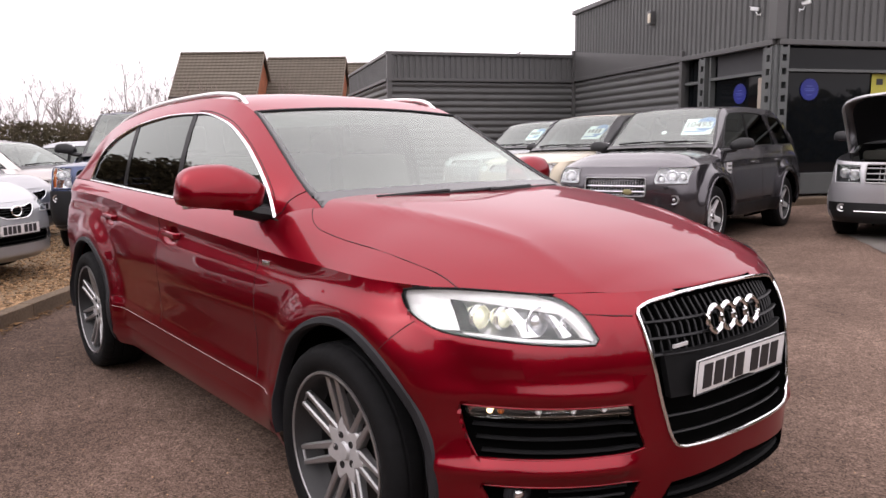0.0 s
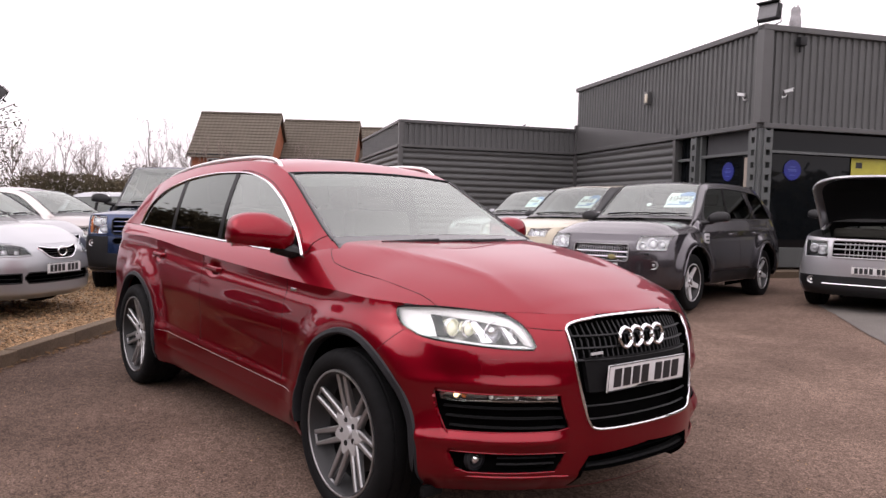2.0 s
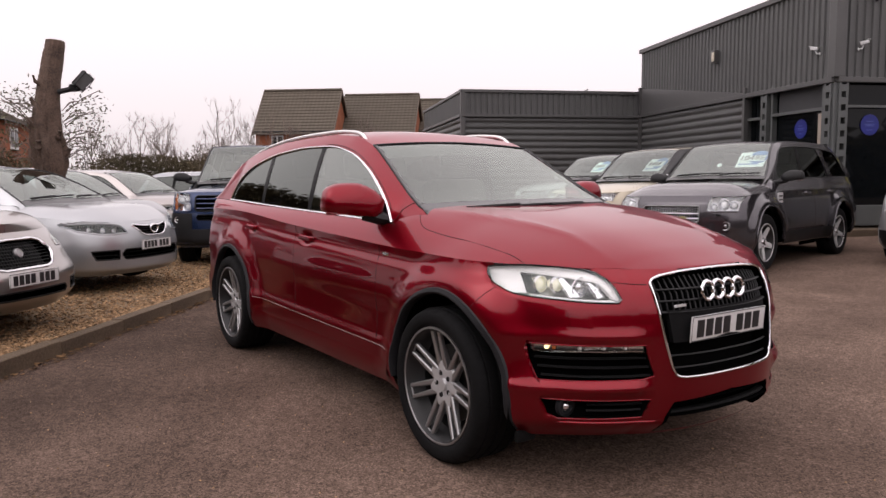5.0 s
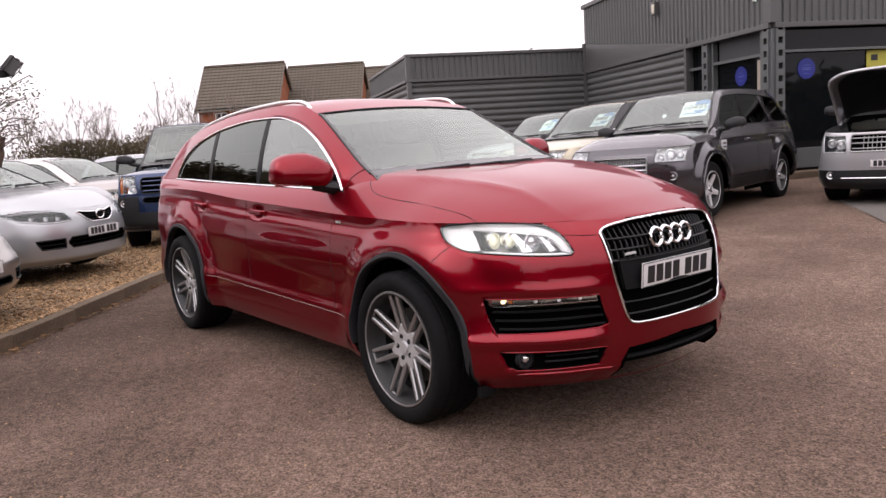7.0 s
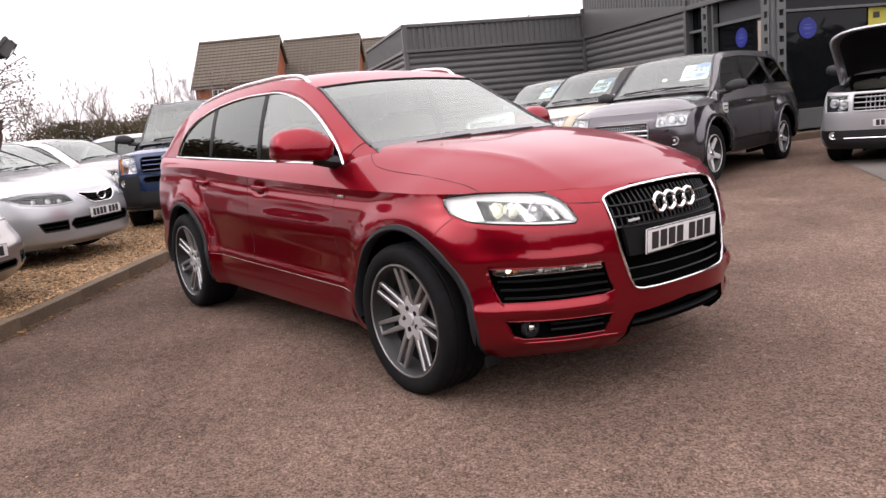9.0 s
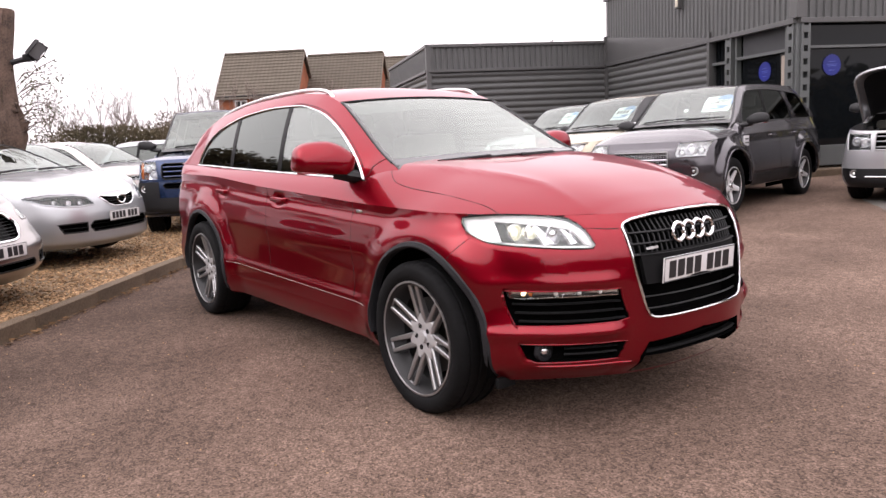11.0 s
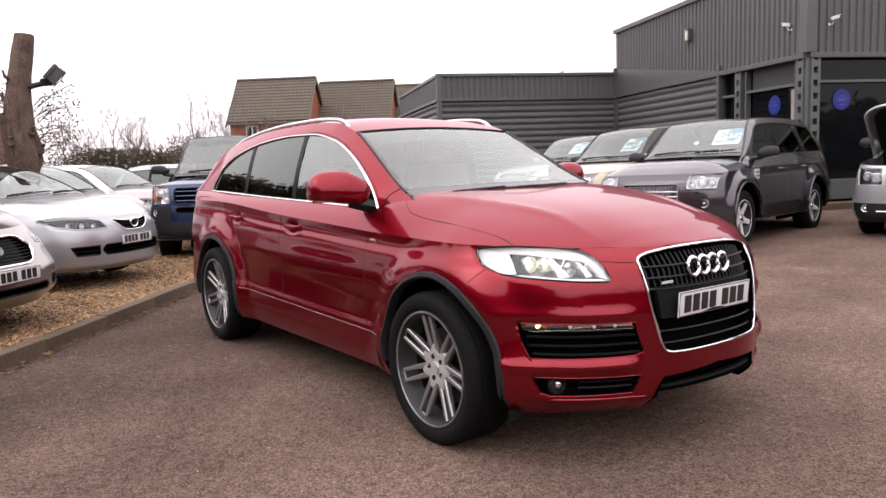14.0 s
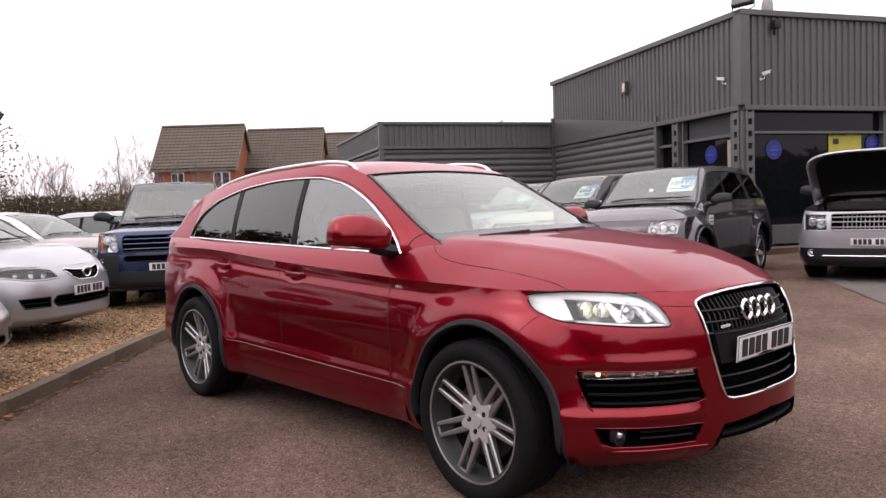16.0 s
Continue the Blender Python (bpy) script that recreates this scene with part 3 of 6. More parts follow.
        part("window_trim", join(tube(top, 0.009, 8, False, 0.7), tube(bot, 0.009, 8, False, 0.9)), S["trim"], body, "bright strip round the side windows" if S["trim"] is CHROME else "")
    wst, wsb = S["wst"], S["screen_x"] or xb
    roof = []
    crown0 = cubic(S["roof"], wst) - cubic(S["U"], wst)
    for i in range(49):
        x = xa + (wst - xa) * i / 48
        yu, zu = col(x)[3], col(x)[2]
        zc = max(zu + 0.004, cubic(S["roof"], x))
        roof.append([(x, yu * t, zu + (zc - zu) * (1 - abs(t) ** 2.3)) for t in [k / 12 for k in range(-12, 13)]])
    part("roof", sheet(roof), S["roof_paint"] or P, car)
    part("headlining", sheet([[(p[0], p[1] * 0.97, p[2] - 0.025) for p in r] for r in roof]), LINING, car)
    ws = []
    for i in range(23):
        t = -0.1 + 1.1 * i / 22
        x = wsb + (wst - wsb) * t
        yu, zu = col(x)[3], col(x)[2]
        ws.append([(x + S["ws_bow"] * (1 - t) * (1 - k * k), yu * k, zu + (0.015 + (crown0 - 0.015) * t) * (1 - k * k)) for k in [j / 16 for j in range(-16, 17)]])
    w = part("windscreen", facing(sheet(ws), (1, 0, 1)), S["screen_glass"], car)
    w.visible_shadow = False
    up = [[(p[0] + 0.002, p[1], p[2] + 0.003) for p in r] for r in ws]
    part("screen_border", join(sheet(up[:6] if fine else up[:3]), sheet([[Vector(r[0]).lerp(Vector(r[1]), t) for t in (0, 0.6)] for r in up]), sheet([[Vector(r[-1]).lerp(Vector(r[-2]), t) for t in (0, 0.6)] for r in up])), FRIT, w)
    part("screen_seal", tube(up[-1], 0.006, 6), PLASTIC, w)
    if not fine:
        part("roof_header", sheet(up[-3:]), S["roof_paint"] or P, w)
    else:
        band = part("shade_band", facing(sheet([[(p[0] - 0.006, p[1], p[2] - 0.006) for p in r] for r in ws[-5:]]), (1, 0, 1)), SHADE_GLASS, w, "grey shade band along the top")
        band.visible_shadow = False
    for k in (0, -1):
        part("screen_seal", tube([r[k] for r in up[4 if fine else 1:]], 0.006, 6), PLASTIC, w)
    for y0, y1, lift in S["wipers"]:
        def on(y, t):
            yu = abs(ws[2][0][1])
            i = (clamp(t) + 0.1) * 20
            r0, r1, f = ws[int(i)], ws[min(22, int(i) + 1)], i - int(i)
            k = (y / yu + 1) * 16
            a, b = r0[int(clamp(k, 0, 31.9))], r1[int(clamp(k, 0, 31.9))]
            return Vector((a[0] + (b[0] - a[0]) * f + 0.012, y, a[2] + (b[2] - a[2]) * f + 0.014))
        part("wiper", join(tube([on(y0 + (y1 - y0) * t, lift * t) for t in [k / 8 for k in range(9)]], 0.009, 6), tube([on(y0 + (y1 - y0) * t, lift * t + 0.01) + Vector((0.01, 0, 0.006)) for t in (0, 0.3, 0.55)], 0.008, 6)), PLASTIC, car)
    # cabin inside
    zb = S["belt"][-1][1]
    cabin = part("cabin_tub", boxm((xa + xb) / 2 - 0.1, 0, zb - 0.34, xb - xa - 0.7, 2 * S["yb"] - 0.1, 0.5, 0.05), CABIN, car)
    part("dashboard", boxm(wsb - 0.28, 0, zb - 0.03, 0.5, 2 * S["yb"] - 0.16, 0.14, 0.05), CABIN, cabin)
    wx = wsb - 0.62
    part("steering_wheel", tube([(wx + 0.06 * math.sin(a), -0.37 + 0.185 * math.cos(a), zb - 0.02 + 0.175 * math.sin(a)) for a in [2 * math.pi * k / 24 for k in range(24)]], 0.016, 6, True), PLASTIC, cabin)
    for sx in [wsb - 1.25, wsb - 2.15]:
        for sy in (-0.38, 0.38):
            seat = part("seat", boxm(0, 0, 0, 0.16, 0.5, 0.62, 0.06), LEATHER, cabin)
            seat.matrix_basis = pose(sx, sy, zb + 0.02, 0, -14, 0)
            part("headrest", boxm(-0.0, 0, 0.42, 0.1, 0.26, 0.18, 0.045), LEATHER, seat)
    part("mirror_inside", boxm(wst + 0.03, 0.0, cubic(S["U"], wst) - 0.085, 0.03, 0.24, 0.07, 0.012), PLASTIC, cabin)
    # wheels and arches
    for xw in S["axles"]:
        for s in (1, -1):
            make_wheel(car, xw, s, S)
            c = Vector((xw + S["arch_dx"], 0, S["arch_z"]))
            angs = [radians(a) for a in range(-16, 189, 4)]
            band = []
            for a in angs:
                row = []
                lip = S["lip"] * (0.62 + 0.38 * math.cos(a))
                for r, o in ((S["arch"] - lip, -0.035), (S["arch"] - lip, 0.004), (S["arch"] - lip * 0.5, 0.014), (S["arch"] + 0.008, 0.009), (S["arch"] + 0.012, -0.004)):
                    x, z = c.x + r * math.cos(a), c.z + r * math.sin(a)
                    xx, zz = c.x + (S["arch"] + 0.01) * math.cos(a), max(S["z0"], c.z + (S["arch"] + 0.01) * math.sin(a))
                    row.append((x, s * (side_y(S, xx, zz) + o), z))
                if row[0][2] > S["z0"] + (0.06 if math.cos(a) < 0 else -0.02):
                    band.append(row)
            part("wheel_arch_trim", sheet(band), S["arch_mat"] or P, body)
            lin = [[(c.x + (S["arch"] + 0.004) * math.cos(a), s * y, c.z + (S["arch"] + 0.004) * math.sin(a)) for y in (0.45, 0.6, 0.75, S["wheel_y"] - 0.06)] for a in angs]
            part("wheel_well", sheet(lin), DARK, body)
            # near-black wall added behind the wheel to stop light coming under the car
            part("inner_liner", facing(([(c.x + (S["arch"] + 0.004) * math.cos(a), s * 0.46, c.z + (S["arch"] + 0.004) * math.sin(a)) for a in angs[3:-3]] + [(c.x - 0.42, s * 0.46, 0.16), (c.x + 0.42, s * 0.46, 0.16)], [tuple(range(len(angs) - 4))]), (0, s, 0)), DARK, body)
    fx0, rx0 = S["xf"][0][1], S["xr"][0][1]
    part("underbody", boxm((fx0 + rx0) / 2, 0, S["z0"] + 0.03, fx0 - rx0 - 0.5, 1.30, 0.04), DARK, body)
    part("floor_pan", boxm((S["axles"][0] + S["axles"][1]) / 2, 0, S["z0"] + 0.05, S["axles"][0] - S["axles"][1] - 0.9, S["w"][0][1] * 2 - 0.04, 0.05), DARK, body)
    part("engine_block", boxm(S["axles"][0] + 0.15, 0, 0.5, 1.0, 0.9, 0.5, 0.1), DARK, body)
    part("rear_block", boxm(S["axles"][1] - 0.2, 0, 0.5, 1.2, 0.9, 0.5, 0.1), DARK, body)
    # nose
    for side in (1, -1):
        def fl(poly):
            return poly if side > 0 else flip_y(poly)
        if S["lamp"]:
            H = part("headlight", well(S, fl(S["lamp"]), 0.10), HOUSING if fine else S["housing"], car)
            w = part("lens", facing(lid(S, fl(S["lamp"]), 0.004), (1, 0, 0.2)), LENS, H)
            w.visible_shadow = False
            part("lamp_seal", rim_of(S, fl(S["lamp"]), 0.004 if fine else 0.010), VANE if fine else P, H)
            for nm, poly, m in S["lamp_bits"]:
                if isinstance(poly, tuple):
                    part(nm, strip(S, *[[(side * y, z) for y, z in line] for line in poly], -0.016), m, H)
                else:
                    part(nm, lid(S, fl(poly), -0.018, 0.02, 2), m, H)
            for y, z, r, m in S["bowls"]:
                c = front_pt(S, side * y, z, -0.028 if fine else -0.05)
                b = lathe([(0.001, -0.045), (r * 0.5, -0.04), (r * 0.85, -0.02), (r, 0.0), (r * 1.08, -0.002)], 22, "x")
                bowl = part("lamp_bowl", ([(c.x + p[0], c.y + p[1], c.z + p[2]) for p in b[0]], b[1]), REFLECTOR, H)
                ball = bmesh.new()
                bmesh.ops.create_uvsphere(ball, u_segments=14, v_segments=10, radius=r * (0.82 if m is XENON else 0.62))
                bmesh.ops.translate(ball, verts=ball.verts, vec=c - Vector((0.02, 0, 0)))
                part("bulb_lens", ball, m, bowl)
                if m is XENON:
                    part("projector_ring", tube([(c.x + 0.006, c.y + r * 0.97 * math.cos(a), c.z + r * 0.97 * math.sin(a)) for a in [2 * math.pi * k / 24 for k in range(24)]], 0.0035, 6, True), CHROME, bowl)
        for poly, bars, m in S["vents"]:
            if bars < 0:
                continue
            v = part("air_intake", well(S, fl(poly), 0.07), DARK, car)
            part("intake_lip", rim_of(S, fl(poly), S["vent_lip"], -0.003), m or P, v)
            z0, z1 = min(p[1] for p in poly), max(p[1] for p in poly)
            for k in range(bars):
                z = z0 + (z1 - z0) * (k + 0.6) / (bars + 0.4)
                ya, yb = span(poly, z)
                part("slat", bar_on(S, z, side * (ya + 0.012), side * (yb - 0.012), 0.012 if not fine else 0.014, -0.018 if fine else -0.028, 10, 0.35 if fine else 0.6), VANE, v)
        for y, z, r in S["fog"]:
            c = front_pt(S, side * y, z, S["fog_off"])
            b = lathe([(0.001, -0.03), (r * 0.6, -0.02), (r, 0.004), (r * 1.15, 0.006), (r * 1.25, -0.02)], 22, "x")
            if fine:
                b = lathe([(0.001, -0.03), (r * 0.5, -0.028), (r * 0.9, -0.012), (r * 1.25, 0.004), (r * 1.7, 0.002), (r * 1.75, -0.02)], 28, "x")
            f = part("fog_lamp", ([(c.x + p[0], c.y + p[1], c.z + p[2]) for p in b[0]], b[1]), FLARE if fine else S["fog_mats"][0], car)
            ball = bmesh.new()
            bmesh.ops.create_uvsphere(ball, u_segments=12, v_segments=8, radius=r * (0.85 if fine else 0.45))
            bmesh.ops.translate(ball, verts=ball.verts, vec=c - Vector((0.01, 0, 0)))
            part("bulb_lens", ball, REFLECTOR if fine else S["fog_mats"][1], f)
        # door mirror
        mx, my, mz, ms = S["mirror"]
        if side > 0 and S["mirror_in"]:
            my, mz, ms = my - S["mirror_in"], mz + 0.02, ms * 0.8
        bm = bmesh.new()
        bmesh.ops.create_uvsphere(bm, u_segments=24, v_segments=16, radius=1)
        for v in bm.verts:
            p = v.co
            q = Vector([math.copysign(abs(a) ** 0.58, a) for a in p])
            taper = 1 - 0.12 * max(0, q.y) - (0.62 * max(0, -q.y) ** 1.6 if q.z > 0 else 0.05)
            z = max(q.z, -0.72) * S["mirror_h"] * taper + 0.012 * q.y
            v.co = Vector((q.x * 0.095 * (1 if q.x > 0 else 0.55) * (1 - 0.22 * max(0, q.z)), q.y * 0.142 - 0.012 * q.z, z)) * ms
        bmesh.ops.transform(bm, matrix=pose(mx, side * my, mz, 0, 0, side * 8) @ Matrix.Diagonal((1, side, 1, 1)), verts=bm.verts)
        m = part("door_mirror", bm, S["mirror_paint"] or P, car)
        part("mirror_glass", boxm(mx - 0.055 * ms, side * my, mz, 0.006, 0.21 * ms, 0.12 * ms, 0.002), CHROME, m)
        part("mirror_foot", tube([(mx + 0.02, side * (my - 0.06), mz - 0.055 * ms), (mx + 0.07, side * (S["yb"] + 0.02), mz - 0.075 * ms), (mx + 0.08, side * (S["yb"] - 0.03), mz - 0.085 * ms)], 0.045 * ms, 10, False, 0.7), PLASTIC, m)
        for hx, hz in S["handles"]:
            y = side_y(S, hx, hz)
            part("door_handle", tube([(hx + 0.1, side * (y - 0.004), hz), (hx + 0.085, side * (y + S["handle_out"]), hz), (hx - 0.085, side * (y + S["handle_out"]), hz + 0.005), (hx - 0.1, side * (y - 0.004), hz + 0.005)], 0.012, 8, False, 1.3), P, car)
        for x in S["doors"]:
            pts = [(x + 0.05 * (0.75 - z) * (1 if x < 0 else 0.4), z) for z in [0.48 + (cubic(S["crease"], x) - 0.48) * k / 10 for k in range(11)]]
            part("door_gap", tube([(a, side * (side_y(S, a, z) - 0.001), z) for a, z in pts], 0.0024, 6), SEAM, body)
    if S["grille"]:
        poly, bars, ribs, bm_, fm, fr = S["grille"]
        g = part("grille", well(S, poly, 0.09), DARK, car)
        part("grille_frame", rim_of(S, poly, fr, 0.004), fm, g)
        for z, r in bars:
            ya, yb = span(poly, z)
            part("slat", bar_on(S, z, ya + 0.012, yb - 0.012, r, -0.02, 14), bm_, g)
        if ribs:
            z0, z1, step = ribs
            y = -0.36
            while y < 0.361:
                zt = z1
                while zt > z0 and not inside((y, zt), poly):
                    zt -= 0.004
                if zt > z0 + 0.02 and inside((y, z0), poly):
                    part("rib", tube([front_pt(S, y, z0, -0.03), front_pt(S, y, (z0 + zt) / 2, -0.03), front_pt(S, y, zt, -0.03)], 0.005, 5), bm_, g)
                y += step
    if S["plate"]:
        pz, px, tilt = S["plate"]
        plate_part(car, pose(px or front_pt(S, 0, pz).x + 0.012, 0, pz, 0, tilt, 0))
    return car


def suv(fx, rx, w, roof, /, **kw):
    """The dimensions of a car, from its main sizes; whatever is given by name replaces the default."""
    bz, hz, hf = kw.pop("belt_z", 1.12), kw.pop("hood_z", 1.12), kw.pop("hood_f", 0.98)
    wsb, wst, yr, rt = kw.pop("wsb", 0.95), kw.pop("wst_", 0.35), kw.pop("yroof", w - 0.3), kw.pop("rear_top", rx + 0.3)
    zs = kw.pop("zs", bz - 0.1)
    S = dict(
        xf=[(0, fx - 0.08), (0.12, fx), (0.5, fx), (0.85, fx - 0.03), (1, fx - 0.10)], xr=[(0, rx + 0.06), (0.3, rx), (1, rx + 0.08)],
        w=[(0, w - 0.06), (0.12, w - 0.02), (0.4, w), (0.75, w - 0.02), (1, w - 0.05)], cf=0.5, cr=0.4, n=2.6, m=3.0, bulge=0.0, ridges=[],
        z0=0.30, zf=hf - 0.02, crease=[(rx, zs), (0, zs), (wsb + 0.2, zs - 0.02), (fx - 0.1, hf - 0.02)],
        hood=[(wsb - 0.05, hz), ((wsb + fx) / 2 + 0.1, hz - 0.03), (fx - 0.3, (hz * 0.45 + hf * 0.55)), (fx - 0.1, hf - 0.015)], hood_p=[(wsb, 7), (fx - 0.2, 4)], hx=wsb - 0.02, hood_crease=0.0, hood_cy=0.5, open=0, shut=[],
        belt=[(rx, bz + 0.03), (wsb, bz), (wsb + 0.16, bz - 0.12)], screen_x=wsb, yb=w - 0.12, tumble=0.26, round=0.12,
        dlo=[(rx + 0.25, bz + 0.05), (rt + 0.1, roof - 0.16), (-0.4, roof - 0.11), (wst - 0.1, roof - 0.14), (wsb - 0.22, bz + 0.02)],
        U=[(rx + 0.05, bz + 0.04), (rt - 0.05, roof - 0.12), (rt + 0.25, roof - 0.05), (-0.5, roof - 0.035), (wst, roof - 0.075), (wsb, bz + 0.05), (wsb + 0.16, bz - 0.06)],
        YU=[(rx + 0.05, w - 0.16), (rt, yr), (wst, yr), (wsb, w - 0.2), (wsb + 0.16, w - 0.18)], wst=wst, ws_bow=0.06,
        roof=[(rx, bz + 0.05), (rt - 0.05, roof - 0.06), (rt + 0.3, roof), (-0.4, roof), (wst, roof - 0.045)],
        handle_out=0.024, sail=0.115, body_post=None, post=0.045, glass_bow=0.05, pillars=[-0.25, -1.15], belt_trim=wsb - 0.25, trim=PLASTIC, frame_paint=None, roof_paint=None, glass_side=[DARK_SCREEN, PRIVACY, PRIVACY],
        axles=(1.35, -1.35), arch=0.42, arch_dx=0.0, arch_z=0.38, flare=0.03, lip=0.02, arch_mat=None, tyre_r=0.36, rim_r=0.235, tyre_w=0.24, wheel_y=w - 0.01, rear_bow=0.06, screen_glass=SCREEN, housing=REFLECTOR, spokes=(5, False), alloy=ALLOY,
        wipers=[(-0.55, 0.1, 0.05), (0.1, 0.62, 0.05)], lamp=None, lamp_bits=[], bowls=[], vents=[], vent_lip=0.008, fog_off=0.004, fog_mats=(HOUSING, LAMP_WHITE), fog=[], mirror=(wsb - 0.2, w + 0.06, bz + 0.11, 1.0), mirror_paint=None, mirror_h=0.082, mirror_in=0, handles=[(-0.05, zs - 0.05), (-1.0, zs - 0.04)], doors=[0.75, -0.3], grille=None, plate=None, holes=[], paint=SILVER)
    S.update(kw)
    S["holes"] = [p for p in ([S["lamp"]] if S["lamp"] else []) + [v[0] for v in S["vents"]] + ([S["grille"][0]] if S["grille"] else [])]
    return S


# ---- ground ----
def ground_z(x, y):
    """The yard lies level under the red car and rises gently towards the showroom."""
    t = max(0.0, y - 2.5)
    return 0.024 * t * t / (t + 2.0) if t < 30 else 0.024 * 28


def ground_mesh():
    xs = sorted(set([-400, -200, -120, -80, -60] + [-50 + 2 * i for i in range(20)] + [-12 + 0.5 * i for i in range(60)] + [20, 24, 30, 40, 60, 100, 200, 400]))
    ys = sorted(set([-400, -200, -100, -60, -40, -30, -20] + [-14 + 0.5 * i for i in range(80)] + [28, 32, 40, 60, 100, 200, 400]))
    return sheet([[(x, y, ground_z(x, y) + (0.006 * noise.noise(Vector((x * 0.35, y * 0.35, 0))) if abs(x) < 30 else 0)) for x in xs] for y in ys], True)


def asphalt():
    """Old brown-grey tarmac: fine aggregate, worn patches and darker damp stains."""
    m = mat("old_tarmac", (0.126, 0.085, 0.066), 0.95, 0, 0.30, 0.9, 120, 0.9, 110, tint=(0.202, 0.140, 0.110), spec=0.1)
    N, L = m.node_tree.nodes, m.node_tree.links
    b = N["Principled BSDF"]
    old = b.inputs["Base Color"].links[0].from_socket
    tc = N["Texture Coordinate"]
    vor = N.new("ShaderNodeTexVoronoi")
    vor.inputs["Scale"].default_value = 120
    L.new(tc.outputs["Object"], vor.inputs["Vector"])
    rng = N.new("ShaderNodeMapRange")
    rng.inputs["From Min"].default_value, rng.inputs["From Max"].default_value = 0.0, 1.0
    rng.inputs["To Min"].default_value, rng.inputs["To Max"].default_value = 0.48, 1.52
    sep = N.new("ShaderNodeSeparateColor")
    L.new(vor.outputs["Color"], sep.inputs[0])
    L.new(sep.outputs[0], rng.inputs["Value"])
    patch = N.new("ShaderNodeTexNoise")
    patch.inputs["Scale"].default_value, patch.inputs["Detail"].default_value, patch.inputs["Roughness"].default_value = 0.75, 8, 0.62
    L.new(tc.outputs["Object"], patch.inputs["Vector"])
    pr = N.new("ShaderNodeMapRange")
    pr.inputs["From Min"].default_value, pr.inputs["From Max"].default_value = 0.35, 0.7
    pr.inputs["To Min"].default_value, pr.inputs["To Max"].default_value = 0.74, 1.12
    L.new(patch.outputs["Fac"], pr.inputs["Value"])
    pits, pm = N.new("ShaderNodeTexNoise"), N.new("ShaderNodeMapRange")
    pits.inputs["Scale"].default_value, pits.inputs["Detail"].default_value, pits.inputs["Roughness"].default_value = 16, 9, 0.78
    L.new(tc.outputs["Object"], pits.inputs["Vector"])
    pm.inputs["From Min"].default_value, pm.inputs["From Max"].default_value = 0.34, 0.60
    pm.inputs["To Min"].default_value, pm.inputs["To Max"].default_value = 0.62, 1.12
    L.new(pits.outputs["Fac"], pm.inputs["Value"])
    first = N.new("ShaderNodeMath")
    first.operation = "MULTIPLY"
    L.new(rng.outputs[0], first.inputs[0])
    L.new(pm.outputs[0], first.inputs[1])
    # silt washed towards the kerb, in uneven tongues
    rel, along, wob = N.new("ShaderNodeVectorMath"), N.new("ShaderNodeVectorMath"), N.new("ShaderNodeTexNoise")
    rel.operation, along.operation = "SUBTRACT", "DOT_PRODUCT"
    rel.inputs[1].default_value, along.inputs[1].default_value = (-1.55, -2.50, 0), (-0.653, -0.757, 0)
    wob.inputs["Scale"].default_value, wob.inputs["Detail"].default_value = 1.3, 6
    tongue, silt, second = N.new("ShaderNodeMath"), N.new("ShaderNodeMapRange"), N.new("ShaderNodeMath")
    tongue.operation, second.operation = "MULTIPLY_ADD", "MULTIPLY"
    tongue.inputs[1].default_value = 2.2
    L.new(tc.outputs["Object"], rel.inputs[0])
    L.new(rel.outputs[0], along.inputs[0])
    L.new(tc.outputs["Object"], wob.inputs["Vector"])
    L.new(wob.outputs["Fac"], tongue.inputs[0])
    L.new(along.outputs["Value"], tongue.inputs[2])
    silt.inputs["From Min"].default_value, silt.inputs["From Max"].default_value = -1.1, 0.7
    silt.inputs["To Min"].default_value, silt.inputs["To Max"].default_value = 1.05, 0.64
    L.new(tongue.outputs[0], silt.inputs["Value"])
    L.new(first.outputs[0], second.inputs[0])
    L.new(silt.outputs[0], second.inputs[1])
    mul = N.new("ShaderNodeMath")
    mul.operation = "MULTIPLY"
    L.new(second.outputs[0], mul.inputs[0])
    L.new(pr.outputs[0], mul.inputs[1])
    mx = N.new("ShaderNodeMix")
    mx.data_type, mx.blend_type = "RGBA", "MULTIPLY"
    mx.inputs["Factor"].default_value = 1
    L.new(old, mx.inputs["A"])
    L.new(mul.outputs[0], mx.inputs["B"])
    L.new(mx.outputs["Result"], b.inputs["Base Color"])
    return m


TARMAC = asphalt()
GRAVEL = mat("tan_gravel", (0.118, 0.068, 0.034), 0.95, 0, 0.45, 3, 70, 0.9, 60, tint=(0.25, 0.170, 0.092))
STONE = by_island(mat("gravel_stone", (0.20, 0.115, 0.058), 0.9, 0, 0.4, 30, 100, tint=(0.37, 0.24, 0.135), spec=0.2), 0.65)
LITTER = by_island(mat("dead_leaf", (0.095, 0.055, 0.027), 0.9, 0, 0.4, 30, tint=(0.17, 0.10, 0.05), spec=0.2), 0.6)
KERB = mat("weathered_concrete", (0.082, 0.054, 0.033), 0.95, 0, 0.45, 4, 45, 0.6, 60, tint=(0.145, 0.103, 0.066), rand=0.05)
CLAD = mat("dark_grey_cladding", (0.082, 0.083, 0.083), 0.5, 0.0, 0.12, 1.2, 30, 0.02, 40, spec=0.3)
CLAD_TRIM = mat("grey_flashing", (0.070, 0.069, 0.069), 0.4, 0.1, 0.10, 2)
FRAME = mat("grey_steel", (0.08, 0.085, 0.085), 0.45, 0.1, 0.12, 3)
